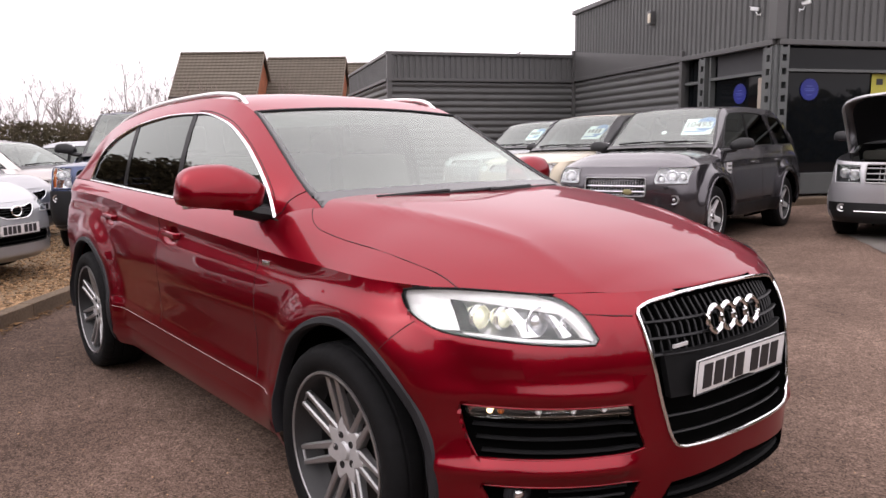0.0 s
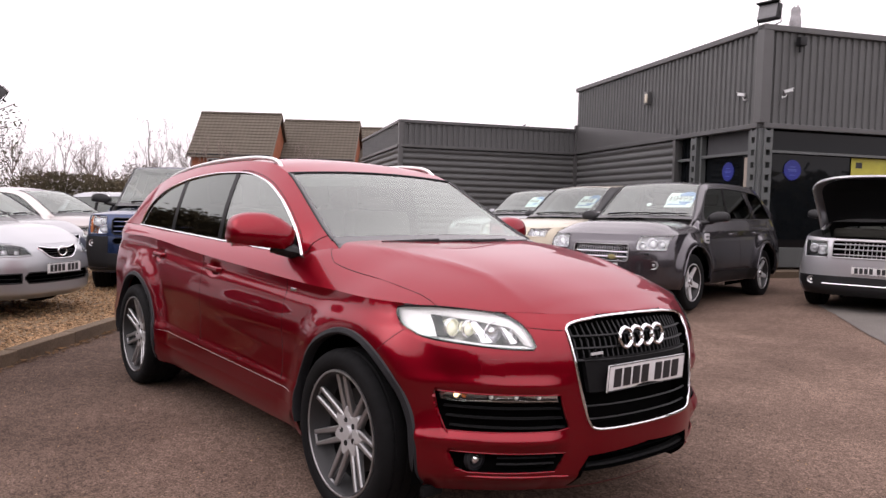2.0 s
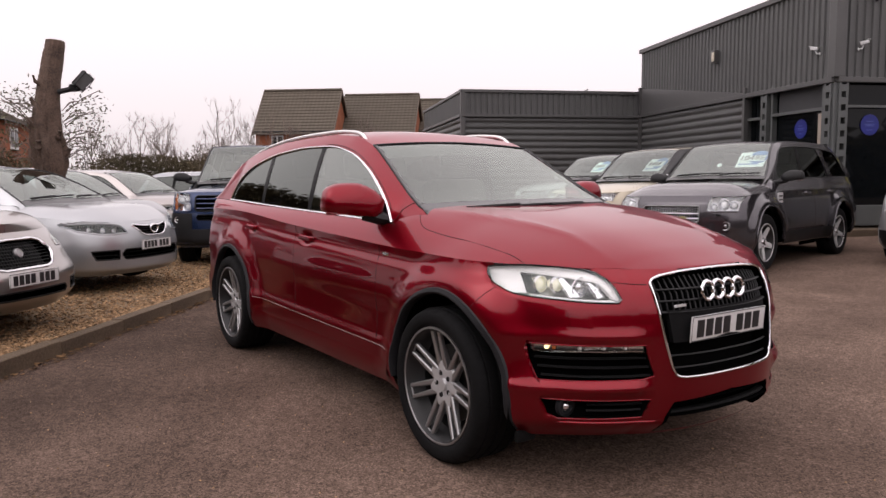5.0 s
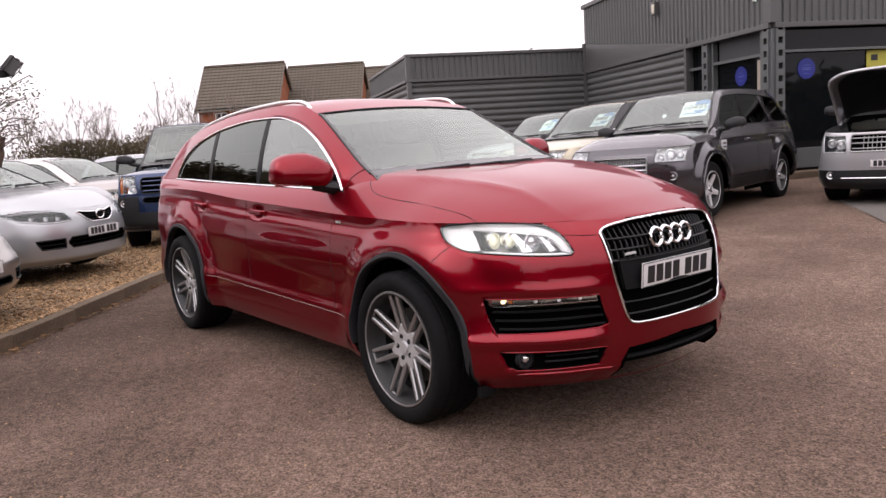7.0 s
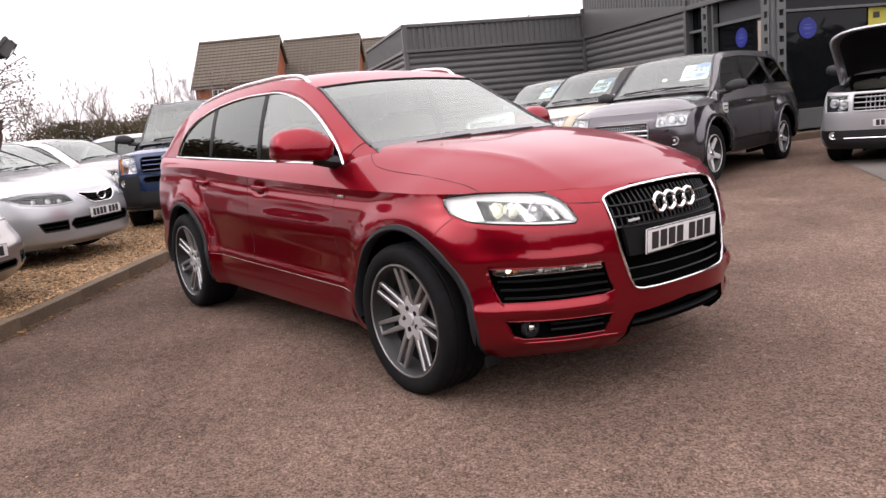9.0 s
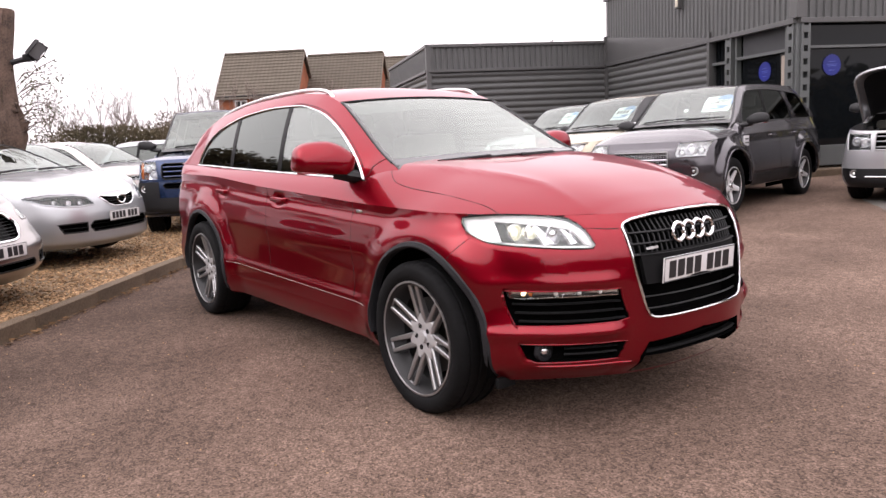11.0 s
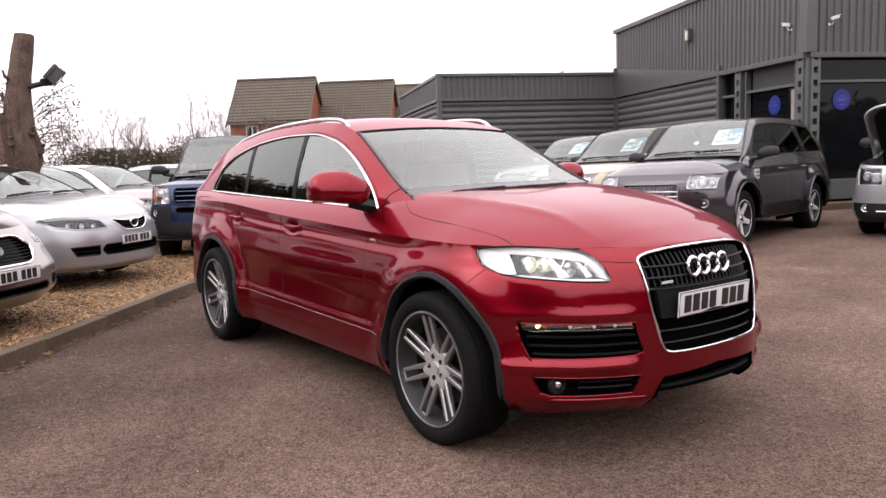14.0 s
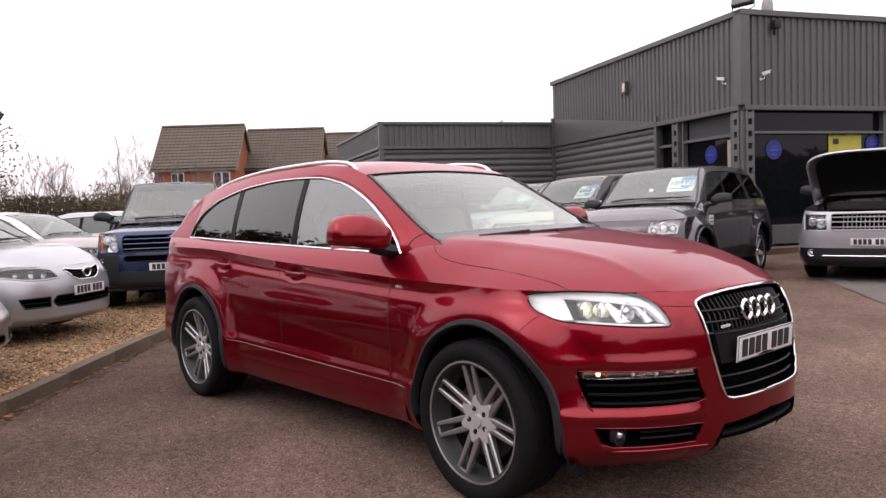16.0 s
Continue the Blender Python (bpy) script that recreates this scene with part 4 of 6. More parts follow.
SHOP_GLASS = mat("dark_shop_glass", (0.004, 0.005, 0.006), 0.03, 0, 0.1, spec=0.2)
BRICK = mat("orange_brick", (0.24, 0.075, 0.032), 0.9, 0, 0.25, 2, 12)
TILE = mat("brown_roof_tile", (0.080, 0.066, 0.050), 0.9, 0, 0.25, 1.5, 18, rand=0.5)
def pantiled(m):
    """Paints shadow lines between a course's tiles into the colour, 0.3 m apart along the ridge."""
    N, L = m.node_tree.nodes, m.node_tree.links
    b = N["Principled BSDF"]
    old = b.inputs["Base Color"].links[0].from_socket
    wave, rng, mx = N.new("ShaderNodeTexWave"), N.new("ShaderNodeMapRange"), N.new("ShaderNodeMix")
    wave.bands_direction = "X"
    wave.inputs["Scale"].default_value, wave.inputs["Distortion"].default_value = 1.05, 0.6
    L.new(N["Texture Coordinate"].outputs["Object"], wave.inputs["Vector"])
    rng.inputs["To Min"].default_value, rng.inputs["To Max"].default_value = 0.90, 1.07
    L.new(wave.outputs["Fac"], rng.inputs["Value"])
    mx.data_type, mx.blend_type = "RGBA", "MULTIPLY"
    mx.inputs["Factor"].default_value = 1
    L.new(old, mx.inputs["A"])
    L.new(rng.outputs[0], mx.inputs["B"])
    L.new(mx.outputs["Result"], b.inputs["Base Color"])
    return m


TILE = pantiled(TILE)
BARK = mat("rough_bark", (0.070, 0.045, 0.034), 0.95, 0, 0.5, 5, 40, 1.0, 22, tint=(0.150, 0.098, 0.074))
CUT = mat("cut_wood", (0.12, 0.095, 0.075), 0.9, 0, 0.3, 10)
TWIG = mat("bare_twig", (0.15, 0.115, 0.10), 0.95, 0, 0.3, 3)
HEDGE = mat("evergreen_leaf", (0.060, 0.064, 0.034), 0.9, 0, 0.5, 0.35, 20, tint=(0.16, 0.125, 0.082), spec=0.15)
IVY = mat("ivy_leaf", (0.055, 0.064, 0.028), 0.7, 0, 0.5, 6, 40, tint=(0.12, 0.11, 0.05))
SIGN_BLUE = mat("blue_sign", (0.004, 0.010, 0.17), 0.35)
SIGN_YELLOW = mat("yellow_sign", (0.36, 0.33, 0.04), 0.5)
OWL = mat("weathered_plastic", (0.30, 0.29, 0.30), 0.7, 0, 0.3, 20)
TAG = mat("pale_price_card", (0.70, 0.82, 0.80), 0.5)
TAG_BLUE = mat("blue_card_print", (0.06, 0.19, 0.42), 0.5)

setting("ground", ground_mesh(), TARMAC, "old brown-grey tarmac yard", True)

LANE = mat("smooth_grey_tarmac", (0.105, 0.094, 0.086), 0.9, 0, 0.25, 0.8, 140, 0.4, 150, tint=(0.165, 0.150, 0.138), spec=0.15)


def lane_mesh():
    """The newer, smoother tarmac in front of the glazed side of the showroom."""
    rows = []
    for i in range(28):
        row = []
        for j in range(25):
            x, y = 3.2 - 0.15 * i + 0.8 * 0.4 * j, 3.2 + 0.2 * i + 0.6 * 0.4 * j
            if j == 0:
                x += 0.05 * noise.noise(Vector((i * 0.9, 0, 5)))
            row.append((x, y, ground_z(x, y) + 0.006 * noise.noise(Vector((x * 0.35, y * 0.35, 0))) + 0.009))
        rows.append(row)
    return sheet(rows, True)


setting("road", lane_mesh(), LANE, "smooth grey tarmac lane beside the showroom", True)

# gravel bed behind the kerb: the kerb runs from KA towards KB
KA, KD, KN = Vector((-1.55, -2.50)), Vector((-0.757, 0.653)), Vector((-0.653, -0.757))


def bed(s, d):
    """A point s metres along the kerb and d metres behind its face."""
    p = KA + KD * s + KN * d
    return p.x, p.y


def gravel_bed():
    rows = []
    for i in range(61):
        s = -9 + 0.5 * i
        row = []
        for j in range(25):
            d = 0.11 + 0.03 * j if j < 6 else 0.26 + 0.8 * (j - 5)
            x, y = bed(s, d)
            row.append((x, y, 0.10 + ground_z(x, y) + 0.02 * noise.noise(Vector((x * 1.1, y * 1.1, 3))) + 0.012 * noise.noise(Vector((x * 4, y * 4, 7)))))
        rows.append(row)
    return sheet(rows)


setting("gravel_bed", gravel_bed(), GRAVEL, "tan gravel parking bed with fallen leaves", True)


def pebble():
    bm = bmesh.new()
    bmesh.ops.create_icosphere(bm, subdivisions=1, radius=1)
    v = [tuple(p.co) for p in bm.verts]
    f = [tuple(q.index for q in face.verts) for face in bm.faces]
    bm.free()
    return v, f


def scatter_stones(count, place, size, name, material, label):
    base_v, base_f = pebble()
    rng = random.Random(5)
    vs, fs = [], []
    for _ in range(count):
        x, y, z = place(rng)
        a, sc = rng.random() * 6.3, size * (0.5 + rng.random())
        sx, sy, sz = sc, sc * (0.5 + 0.5 * rng.random()), sc * (0.35 + 0.3 * rng.random())
        o, ca, sa = len(vs), math.cos(a), math.sin(a)
        for p in base_v:
            u, v = p[0] * sx, p[1] * sy
            vs.append((x + u * ca - v * sa, y + u * sa + v * ca, z + p[2] * sz))
        fs += [(i + o, j + o, k + o) for i, j, k in base_f]
    ob = part(name, (vs, fs), material, None, "", False)
    tagged(ob, label, "gravel", kind="stuff")


def on_bed(rng):
    s, d = -4.5 + 13.5 * rng.random(), 0.13 + 5.5 * rng.random() ** 1.9
    x, y = bed(s, d)
    return x, y, 0.108 + ground_z(x, y) + 0.02 * noise.noise(Vector((x * 1.1, y * 1.1, 3)))


def on_yard(rng):
    x, y = -3.5 + 11 * rng.random(), -3.6 + 8 * rng.random()
    if (Vector((x, y)) - KA).dot(KN) > -0.05:
        x, y = 4.5 + 2 * rng.random(), -1 + 3 * rng.random()
    return x, y, ground_z(x, y) + 0.001


scatter_stones(36000, on_bed, 0.013, "gravel_stones", STONE, "loose tan gravel stones on the bed")
scatter_stones(1700, on_yard, 0.005, "loose_grit", STONE, "loose grit scattered on the tarmac")



def leaf_litter(count):
    """Curled dead leaves strewn over the gravel and along the kerb's foot."""
    rng = random.Random(12)
    vs, fs = [], []
    for k in range(count):
        s = -2.5 + 9 * rng.random()
        d = 0.15 + 2.4 * rng.random() if k % 4 else -0.02 - 0.10 * rng.random() ** 2
        x, y = bed(s, d)
        z = (0.118 if d > 0 else 0.004) + ground_z(x, y) + (0.02 * noise.noise(Vector((x * 1.1, y * 1.1, 3))) if d > 0 else 0)
        a, w = rng.random() * 6.3, 0.014 + 0.022 * rng.random()
        ca, sa, lift = math.cos(a), math.sin(a), w * rng.uniform(0.1, 0.7)
        o = len(vs)
        for u, v, h in ((-1, 0, lift), (0, -0.55, 0), (1, 0, lift), (0, 0.55, lift * 0.4)):
            vs.append((x + w * (u * ca - v * sa), y + w * (u * sa + v * ca), z + h))
        fs += [(o, o + 1, o + 2), (o, o + 2, o + 3)]
    ob = part("leaf_litter", (vs, fs), LITTER, None, "", False)
    tagged(ob, "brown dead leaves strewn on gravel and kerb", "leaves", kind="stuff")


leaf_litter(1500)


def yard_bits(count):
    """Pale chips and leaf scraps blown over the tarmac, thicker towards the kerb."""
    rng = random.Random(31)
    vs, fs = [], []
    for k in range(count):
        x, y = bed(-3 + 9 * rng.random(), -0.05 - (6.5 * rng.random() ** 2.2))
        a, w = rng.random() * 6.3, 0.004 + 0.007 * rng.random() ** 2
        ca, sa, z = math.cos(a), math.sin(a), ground_z(x, y) + 0.004
        o = len(vs)
        for u, v, h in ((-1, 0, 0.3), (-0.1, -0.6, 0.05), (1, 0.1, 0.4), (0.1, 0.6, 0.15)):
            vs.append((x + w * (u * ca - v * sa), y + w * (u * sa + v * ca), z + w * h))
        fs += [(o, o + 1, o + 2), (o, o + 2, o + 3)]
    ob = part("leaf_scraps", (vs, fs), SCRAP, None, "", False)
    tagged(ob, "pale leaf scraps and chips on the tarmac", "leaves", kind="stuff")


SCRAP = by_island(mat("pale_leaf_scrap", (0.19, 0.125, 0.075), 0.9, 0, 0.4, 30, tint=(0.34, 0.25, 0.17), spec=0.2), 0.55)
yard_bits(900)

kerb = tagged(new("kerb"), "low weathered concrete kerb edging the gravel", "kerb", kind="structure")
kerb_bm = boxm(0, 0, 0, 0.9025, 0.13, 0.26, 0.009)
kerb_me = bpy.data.meshes.new("kerb_stone")
kerb_bm.to_mesh(kerb_me)
kerb_bm.free()
kerb_me.materials.append(KERB)
for i in range(26):
    x, y = bed(-8 + 0.904 * i, 0.065)
    k = new("kerb_stone", kerb_me)
    k.parent = kerb
    k.matrix_basis = pose(x, y, ground_z(x, y) - 0.02 + 0.006 * math.sin(i * 2.3), 0.6 * math.sin(i * 1.7), 0, math.degrees(math.atan2(KD.y, KD.x)))

# ---- showroom ----
SHOW = pose(-3.60, 11.74, 0, 0, 0, -23.9)
TOP, FASC, LOWTOP, XL, YL = 5.19, 3.26, 3.93, -8.65, -5.6


def corrugated(length, z0, z1, period, depth, upright=True):
    """Trapezoid sheet in the plane y = 0, from x = 0 to length, ribs towards -y."""
    size = length if upright else z1 - z0
    n = max(1, round(size / period))
    p = size / n
    prof = []
    for i in range(n):
        if upright:
            prof += [(i * p, 0), (i * p + p * 0.30, 0), (i * p + p * 0.40, -depth), (i * p + p * 0.84, -depth), (i * p + p * 0.94, 0)]
        else:
            prof += [(i * p + p * q, -depth * h) for q, h in ((0, 0.0), (0.12, 0.0), (0.26, 0.55), (0.42, 0.95), (0.60, 1.0), (0.78, 0.8), (0.90, 0.35))]
    prof.append((size, 0))
    if upright:
        return sheet([[(a, b, z0) for a, b in prof], [(a, b, z1) for a, b in prof]])
    return sheet([[(0, b, z0 + a) for a, b in prof], [(length, b, z0 + a) for a, b in prof]], True)


show = tagged(new("showroom"), "dark grey metal-clad car showroom with glazed corner", "building", kind="structure")
show.matrix_basis = SHOW


def sp(name, src, material, M=None, label="", smooth=False, parent=None):
    ob = part(name, src, material, parent or show, label, smooth)
    if M is not None:
        ob.matrix_basis = M
    return ob


EAST = pose(0, 0, 0, 0, 0, 90)
sp("cladding", corrugated(-XL, FASC, TOP - 0.1, 0.168, 0.034), CLAD, pose(XL, 0, 0), "upright-ribbed upper cladding")
sp("cladding", corrugated(14, FASC, TOP - 0.1, 0.168, 0.034), CLAD, EAST, "upright-ribbed upper cladding")
sp("corner_flashing", boxm(-0.02, 0.02, (FASC + TOP) / 2, 0.22, 0.22, TOP - FASC, 0.012), CLAD_TRIM)
sp("parapet_cap", boxm(XL / 2, 0.05, TOP - 0.05, -XL + 0.2, 0.28, 0.12, 0.015), CLAD_TRIM)
sp("parapet_cap", boxm(-0.05, 7.1, TOP - 0.05, 0.28, 13.9, 0.12, 0.015), CLAD_TRIM)
sp("wall_core", boxm(XL / 2 - 0.1, 7.15, (FASC + TOP) / 2 - 0.1, -XL - 0.3, 14.0, TOP - FASC - 0.25), CLAD_TRIM)
sp("left_return", boxm(XL - 0.03, 7.0, 2.65, 0.1, 14, TOP - 0.1 + 0.0), CLAD_TRIM)
sp("cladding_sill", boxm(XL / 2, -0.03, FASC - 0.05, -XL, 0.14, 0.10, 0.01), CLAD_TRIM)
sp("cladding_sill", boxm(0.03, 7, FASC - 0.05, 0.14, 14, 0.10, 0.01), CLAD_TRIM)
# smooth tapered panel where the low roof meets the tall wall
tap = [(XL, -0.062, FASC - 0.02), (-3.1, -0.062, FASC - 0.02), (-3.0, -0.062, FASC + 0.02), (XL, -0.062, LOWTOP + 0.1), (XL, 0.0, FASC - 0.02), (-3.0, 0.0, FASC - 0.02), (-3.0, 0.0, FASC + 0.02), (XL, 0.0, LOWTOP + 0.1)]
sp("tapered_panel", (tap, [(0, 1, 2, 3), (4, 7, 6, 5), (0, 4, 5, 1), (1, 5, 6, 2), (2, 6, 7, 3), (3, 7, 4, 0)]), CLAD_TRIM, None, "smooth tapered flashing panel")
# lower part of the long wall: level ribs as far as the windows
sp("lower_cladding", corrugated(-XL - 3.0, 0.2, FASC - 0.1, 0.185, 0.046, False), CLAD, pose(XL, 0, 0), "level-ribbed lower cladding")
sp("wall_core", boxm((XL - 3.0) / 2, 0.2, 1.75, -XL - 3.0, 0.3, 3.2), CLAD_TRIM)
sp("end_flashing", boxm(-3.0, -0.03, 1.8, 0.10, 0.14, 3.2, 0.01), CLAD_TRIM)
# low block
LOW = pose(XL, YL, 0, 0, 0, 90)
sp("low_fascia", corrugated(-YL, FASC - 0.05, LOWTOP - 0.06, 0.168, 0.034), CLAD, LOW, "upright-ribbed parapet of the low block")
sp("low_wall", corrugated(-YL, 0.2, FASC - 0.12, 0.185, 0.046, False), CLAD, LOW, "level-ribbed wall of the low block")
sp("low_fascia", corrugated(7.3, FASC - 0.05, LOWTOP - 0.06, 0.168, 0.034), CLAD, pose(XL - 7.3, YL, 0))
sp("low_wall", corrugated(7.3, 0.2, FASC - 0.12, 0.185, 0.046, False), CLAD, pose(XL - 7.3, YL, 0))
sp("low_cap", boxm(XL - 0.06, YL / 2, LOWTOP - 0.04, 0.26, -YL + 0.16, 0.09, 0.012), CLAD_TRIM)
sp("low_cap", boxm(XL - 3.72, YL + 0.06, LOWTOP - 0.04, 7.2, 0.26, 0.09, 0.012), CLAD_TRIM)
sp("low_sill", boxm(XL + 0.02, YL / 2, FASC - 0.085, 0.16, -YL, 0.08, 0.01), CLAD_TRIM)
sp("low_sill", boxm(XL - 3.65, YL - 0.02, FASC - 0.085, 7.3, 0.16, 0.08, 0.01), CLAD_TRIM)
sp("low_corner", boxm(XL + 0.0, YL + 0.0, 2.04, 0.14, 0.14, 3.76, 0.012), CLAD_TRIM)
sp("low_core", boxm(XL - 3.72, 1.0, 1.95, 7.15, 12.9, 3.7), CLAD_TRIM)
sp("inner_corner", boxm(XL + 0.04, -0.08, 2.1, 0.1, 0.1, 3.9), CLAD_TRIM)


def lattice(x, y, turn, name="lattice_post"):
    """Steel post with a ladder of square holes."""
    bm = bmesh.new()
    for s in (-1, 1):
        box(bm, s * 0.075, 0, 1.655, 0.05, 0.12, 3.0)
    for k in range(12):
        box(bm, 0, 0, 0.3 + 0.25 * k, 0.10, 0.12, 0.13)
    return sp(name, bm, FRAME, pose(x, y, 0, 0, 0, turn), "grey lattice steel post")


lattice(-2.21, -0.02, 0)
lattice(-0.13, -0.01, 0)
lattice(0.02, 0.13, 90)
sp("corner_post", boxm(-0.01, 0.01, 1.655, 0.10, 0.10, 3.0, 0.01), FRAME)
for x0, x1, tr in ((-3.05, -2.38, 2.66), (-2.05, -0.30, 2.69)):
    w = sp("shop_window", boxm((x0 + x1) / 2, 0.14, 1.85, x1 - x0, 0.02, 3.0), SHOP_GLASS, None, "dark showroom glazing")
    part("transom", boxm((x0 + x1) / 2, 0.05, tr, x1 - x0, 0.12, 0.06), FRAME, w)
    part("mullion", boxm(x1 - 0.03, 0.05, 1.8, 0.06, 0.12, 3.1), FRAME, w)
    part("mullion", boxm(x0 + 0.03, 0.05, 1.8, 0.06, 0.12, 3.1), FRAME, w)
    part("sill", boxm((x0 + x1) / 2, 0.02, 0.5, x1 - x0, 0.16, 0.10), FRAME, w)
sp("window_blind", boxm(-1.20, 0.115, 2.96, 1.45, 0.015, 0.48), mat("grey_blind", (0.03, 0.03, 0.033), 0.7))
sp("pale_jamb", boxm(-0.48, 0.07, 2.1, 0.10, 0.05, 1.0), mat("beige_board", (0.30, 0.25, 0.21), 0.7))
for k in range(4):
    y0, y1 = (0.50 if k else 0.24) + 3.3 * k, 3.74 + 3.3 * k
    w = sp("shop_window", boxm(-0.14, (y0 + y1) / 2, 1.95, 0.02, y1 - y0, 2.9), SHOP_GLASS, None, "dark showroom glazing")
    part("transom", boxm(-0.05, (y0 + y1) / 2, 2.71, 0.12, y1 - y0, 0.05), FRAME, w)
    part("mullion", boxm(-0.05, y1 + 0.02, 1.95, 0.12, 0.07, 2.9), FRAME, w)
sp("plinth", boxm(-0.03, 7.2, 0.57, 0.14, 13.6, 0.40, 0.01), FRAME, None, "grey metal plinth under the glazing")
sp("plinth", boxm(-1.6, 0.02, 0.5, 2.9, 0.14, 0.5, 0.01), FRAME)
sp("apron", boxm(0.12, 6.0, 0.20, 0.6, 16, 0.24, 0.02), KERB, None, "narrow concrete apron at the wall's foot")
sp("apron", boxm(-4.2, -0.15, 0.20, 8.4, 0.5, 0.20, 0.02), KERB, None, "narrow concrete apron at the wall's foot")


SIGN_PALE = mat("pale_blue_print", (0.08, 0.11, 0.33), 0.4)


def rosette(M, r):
    s = thing("window_sign", "round blue sign with pale lines of print", "sign", "blue window signs")
    s.matrix_basis = SHOW @ M
    bm = bmesh.new()
    n = 20
    ring = [bm.verts.new((r * (1.0 + 0.05 * (-1) ** k) * math.cos(2 * math.pi * k / (2 * n)), 0, r * (1.0 + 0.05 * (-1) ** k) * math.sin(2 * math.pi * k / (2 * n)))) for k in range(2 * n)]
    f = bm.faces.new(ring)
    bmesh.ops.extrude_face_region(bm, geom=[f])
    for v in ring:
        v.co.y = -0.012
    part("sign_disc", bm, SIGN_BLUE, s, "", False)
    for z, w in ((0.32, 0.7), (0.05, 1.1), (-0.1, 0.9), (-0.5, 0.6)):
        part("print_bar", boxm(0, -0.014, z * r, w * r, 0.004, 0.06 * r), SIGN_PALE, s)


rosette(pose(-1.17, 0.125, 2.34), 0.20)
rosette(pose(-0.12, 0.88, 2.36, 0, 0, 90), 0.205)
rosette(pose(-0.12, 3.55, 2.47, 0, 0, 90), 0.205)
ys = thing("yellow_sign", "yellow rectangular sign in the showroom window", "sign")
ys.matrix_basis = SHOW @ pose(-0.11, 2.77, 2.47, 0, 0, 90)
part("sign_board", boxm(0, 0, 0, 0.9, 0.012, 0.40), SIGN_YELLOW, ys)
part("print_bar", boxm(-0.26, -0.008, 0.05, 0.16, 0.004, 0.12), INK, ys)


def cctv(M):
    c = thing("security_camera", "small white security camera on a wall bracket", "camera", "security cameras")
    c.matrix_basis = SHOW @ M @ Matrix.Scale(0.60, 4)
    part("housing", boxm(0, -0.22, 0.06, 0.10, 0.26, 0.09, 0.015, pose(0, 0, 0, -12, 0, 0)), WHITE, c)
    part("hood", boxm(0, -0.24, 0.115, 0.125, 0.32, 0.014, 0.004, pose(0, 0, 0, -12, 0, 0)), WHITE, c)
    part("bracket", tube([(0, 0.0, -0.08), (0, -0.12, -0.08), (0, -0.16, 0.02)], 0.018), WHITE, c)
    part("wall_plate", boxm(0, -0.01, -0.08, 0.09, 0.02, 0.09, 0.004), WHITE, c)
    part("lens", boxm(0, -0.352, 0.135, 0.07, 0.01, 0.06), GLOSS_BLACK, c)


cctv(pose(-0.42, -0.045, 3.82, 0, 0, -60))
cctv(pose(0.045, 0.42, 3.84, 0, 0, 125))
bl = thing("wall_light", "small grey bulkhead light on the cladding", "lamp")
bl.matrix_basis = SHOW @ pose(-4.30, -0.05, 4.31)
part("housing", boxm(0, -0.06, 0, 0.16, 0.12, 0.32, 0.02), CLAD_TRIM, bl)
part("diffuser", boxm(0.03, -0.125, -0.01, 0.10, 0.03, 0.22, 0.012), mat("cream_diffuser", (0.55, 0.50, 0.40), 0.5), bl)
sn = thing("wall_sensor", "small dark box under the parapet", "sensor")
sn.matrix_basis = SHOW @ pose(0.05, 0.75, 4.90)
part("housing", boxm(0.08, 0, 0, 0.14, 0.16, 0.18, 0.02), PLASTIC, sn)
part("bracket", boxm(0.04, 0, -0.14, 0.04, 0.03, 0.14), PLASTIC, sn)


def floodlight(M, label):
    f = thing("floodlight", label, "lamp", "floodlights")
    f.matrix_basis = M
    part("housing", boxm(0, 0, 0, 0.46, 0.14, 0.34, 0.03), PLASTIC, f)
    part("glass", boxm(0, -0.075, 0, 0.40, 0.012, 0.28), mat("flood_glass", (0.13, 0.13, 0.135), 0.25, spec=0.4), f)
    part("hood", boxm(0, -0.11, 0.175, 0.48, 0.12, 0.015), PLASTIC, f)
    part("yoke", tube([(-0.25, 0.0, 0.0), (-0.25, 0.06, -0.22), (0, 0.08, -0.27), (0.25, 0.06, -0.22), (0.25, 0, 0)], 0.014), PLASTIC, f)
    part("foot", tube([(0, 0.08, -0.27), (0, 0.08, -0.36)], 0.022), PLASTIC, f)


floodlight(SHOW @ pose(-0.30, 0.30, 5.53, -12, 0, 20), "black floodlight on the showroom roof")
prof = [(0.0, 0.0), (0.09, 0.01), (0.115, 0.12), (0.12, 0.25), (0.10, 0.36), (0.085, 0.40), (0.10, 0.46), (0.085, 0.54), (0.03, 0.565), (0.0, 0.567)]
ov, of = lathe(prof, 16, "z")
for s in (-1, 1):
    e = lathe([(0.03, 0.53), (0.018, 0.58), (0.0, 0.62)], 8, "z")
    ov, of = join((ov, of), ([(p[0] + s * 0.055, p[1], p[2]) for p in e[0]], e[1]))
ob = part("owl_decoy", (ov, of), OWL, None, "", True)
ob.matrix_basis = SHOW @ pose(-0.4, 1.0, TOP - 0.02)
tagged(ob, "grey plastic owl decoy on the roof edge", "ornament")
vt = thing("roof_vent", "tiny vent pipe on the low roof", "pipe")
vt.matrix_basis = SHOW @ pose(XL - 0.5, -1.6, LOWTOP - 0.1)
part("pipe", tube([(0, 0, 0), (0, 0, 0.18)], 0.03), SATIN, vt)
part("cap", tube([(-0.10, 0, 0.2), (0.10, 0, 0.2)], 0.025), SATIN, vt)


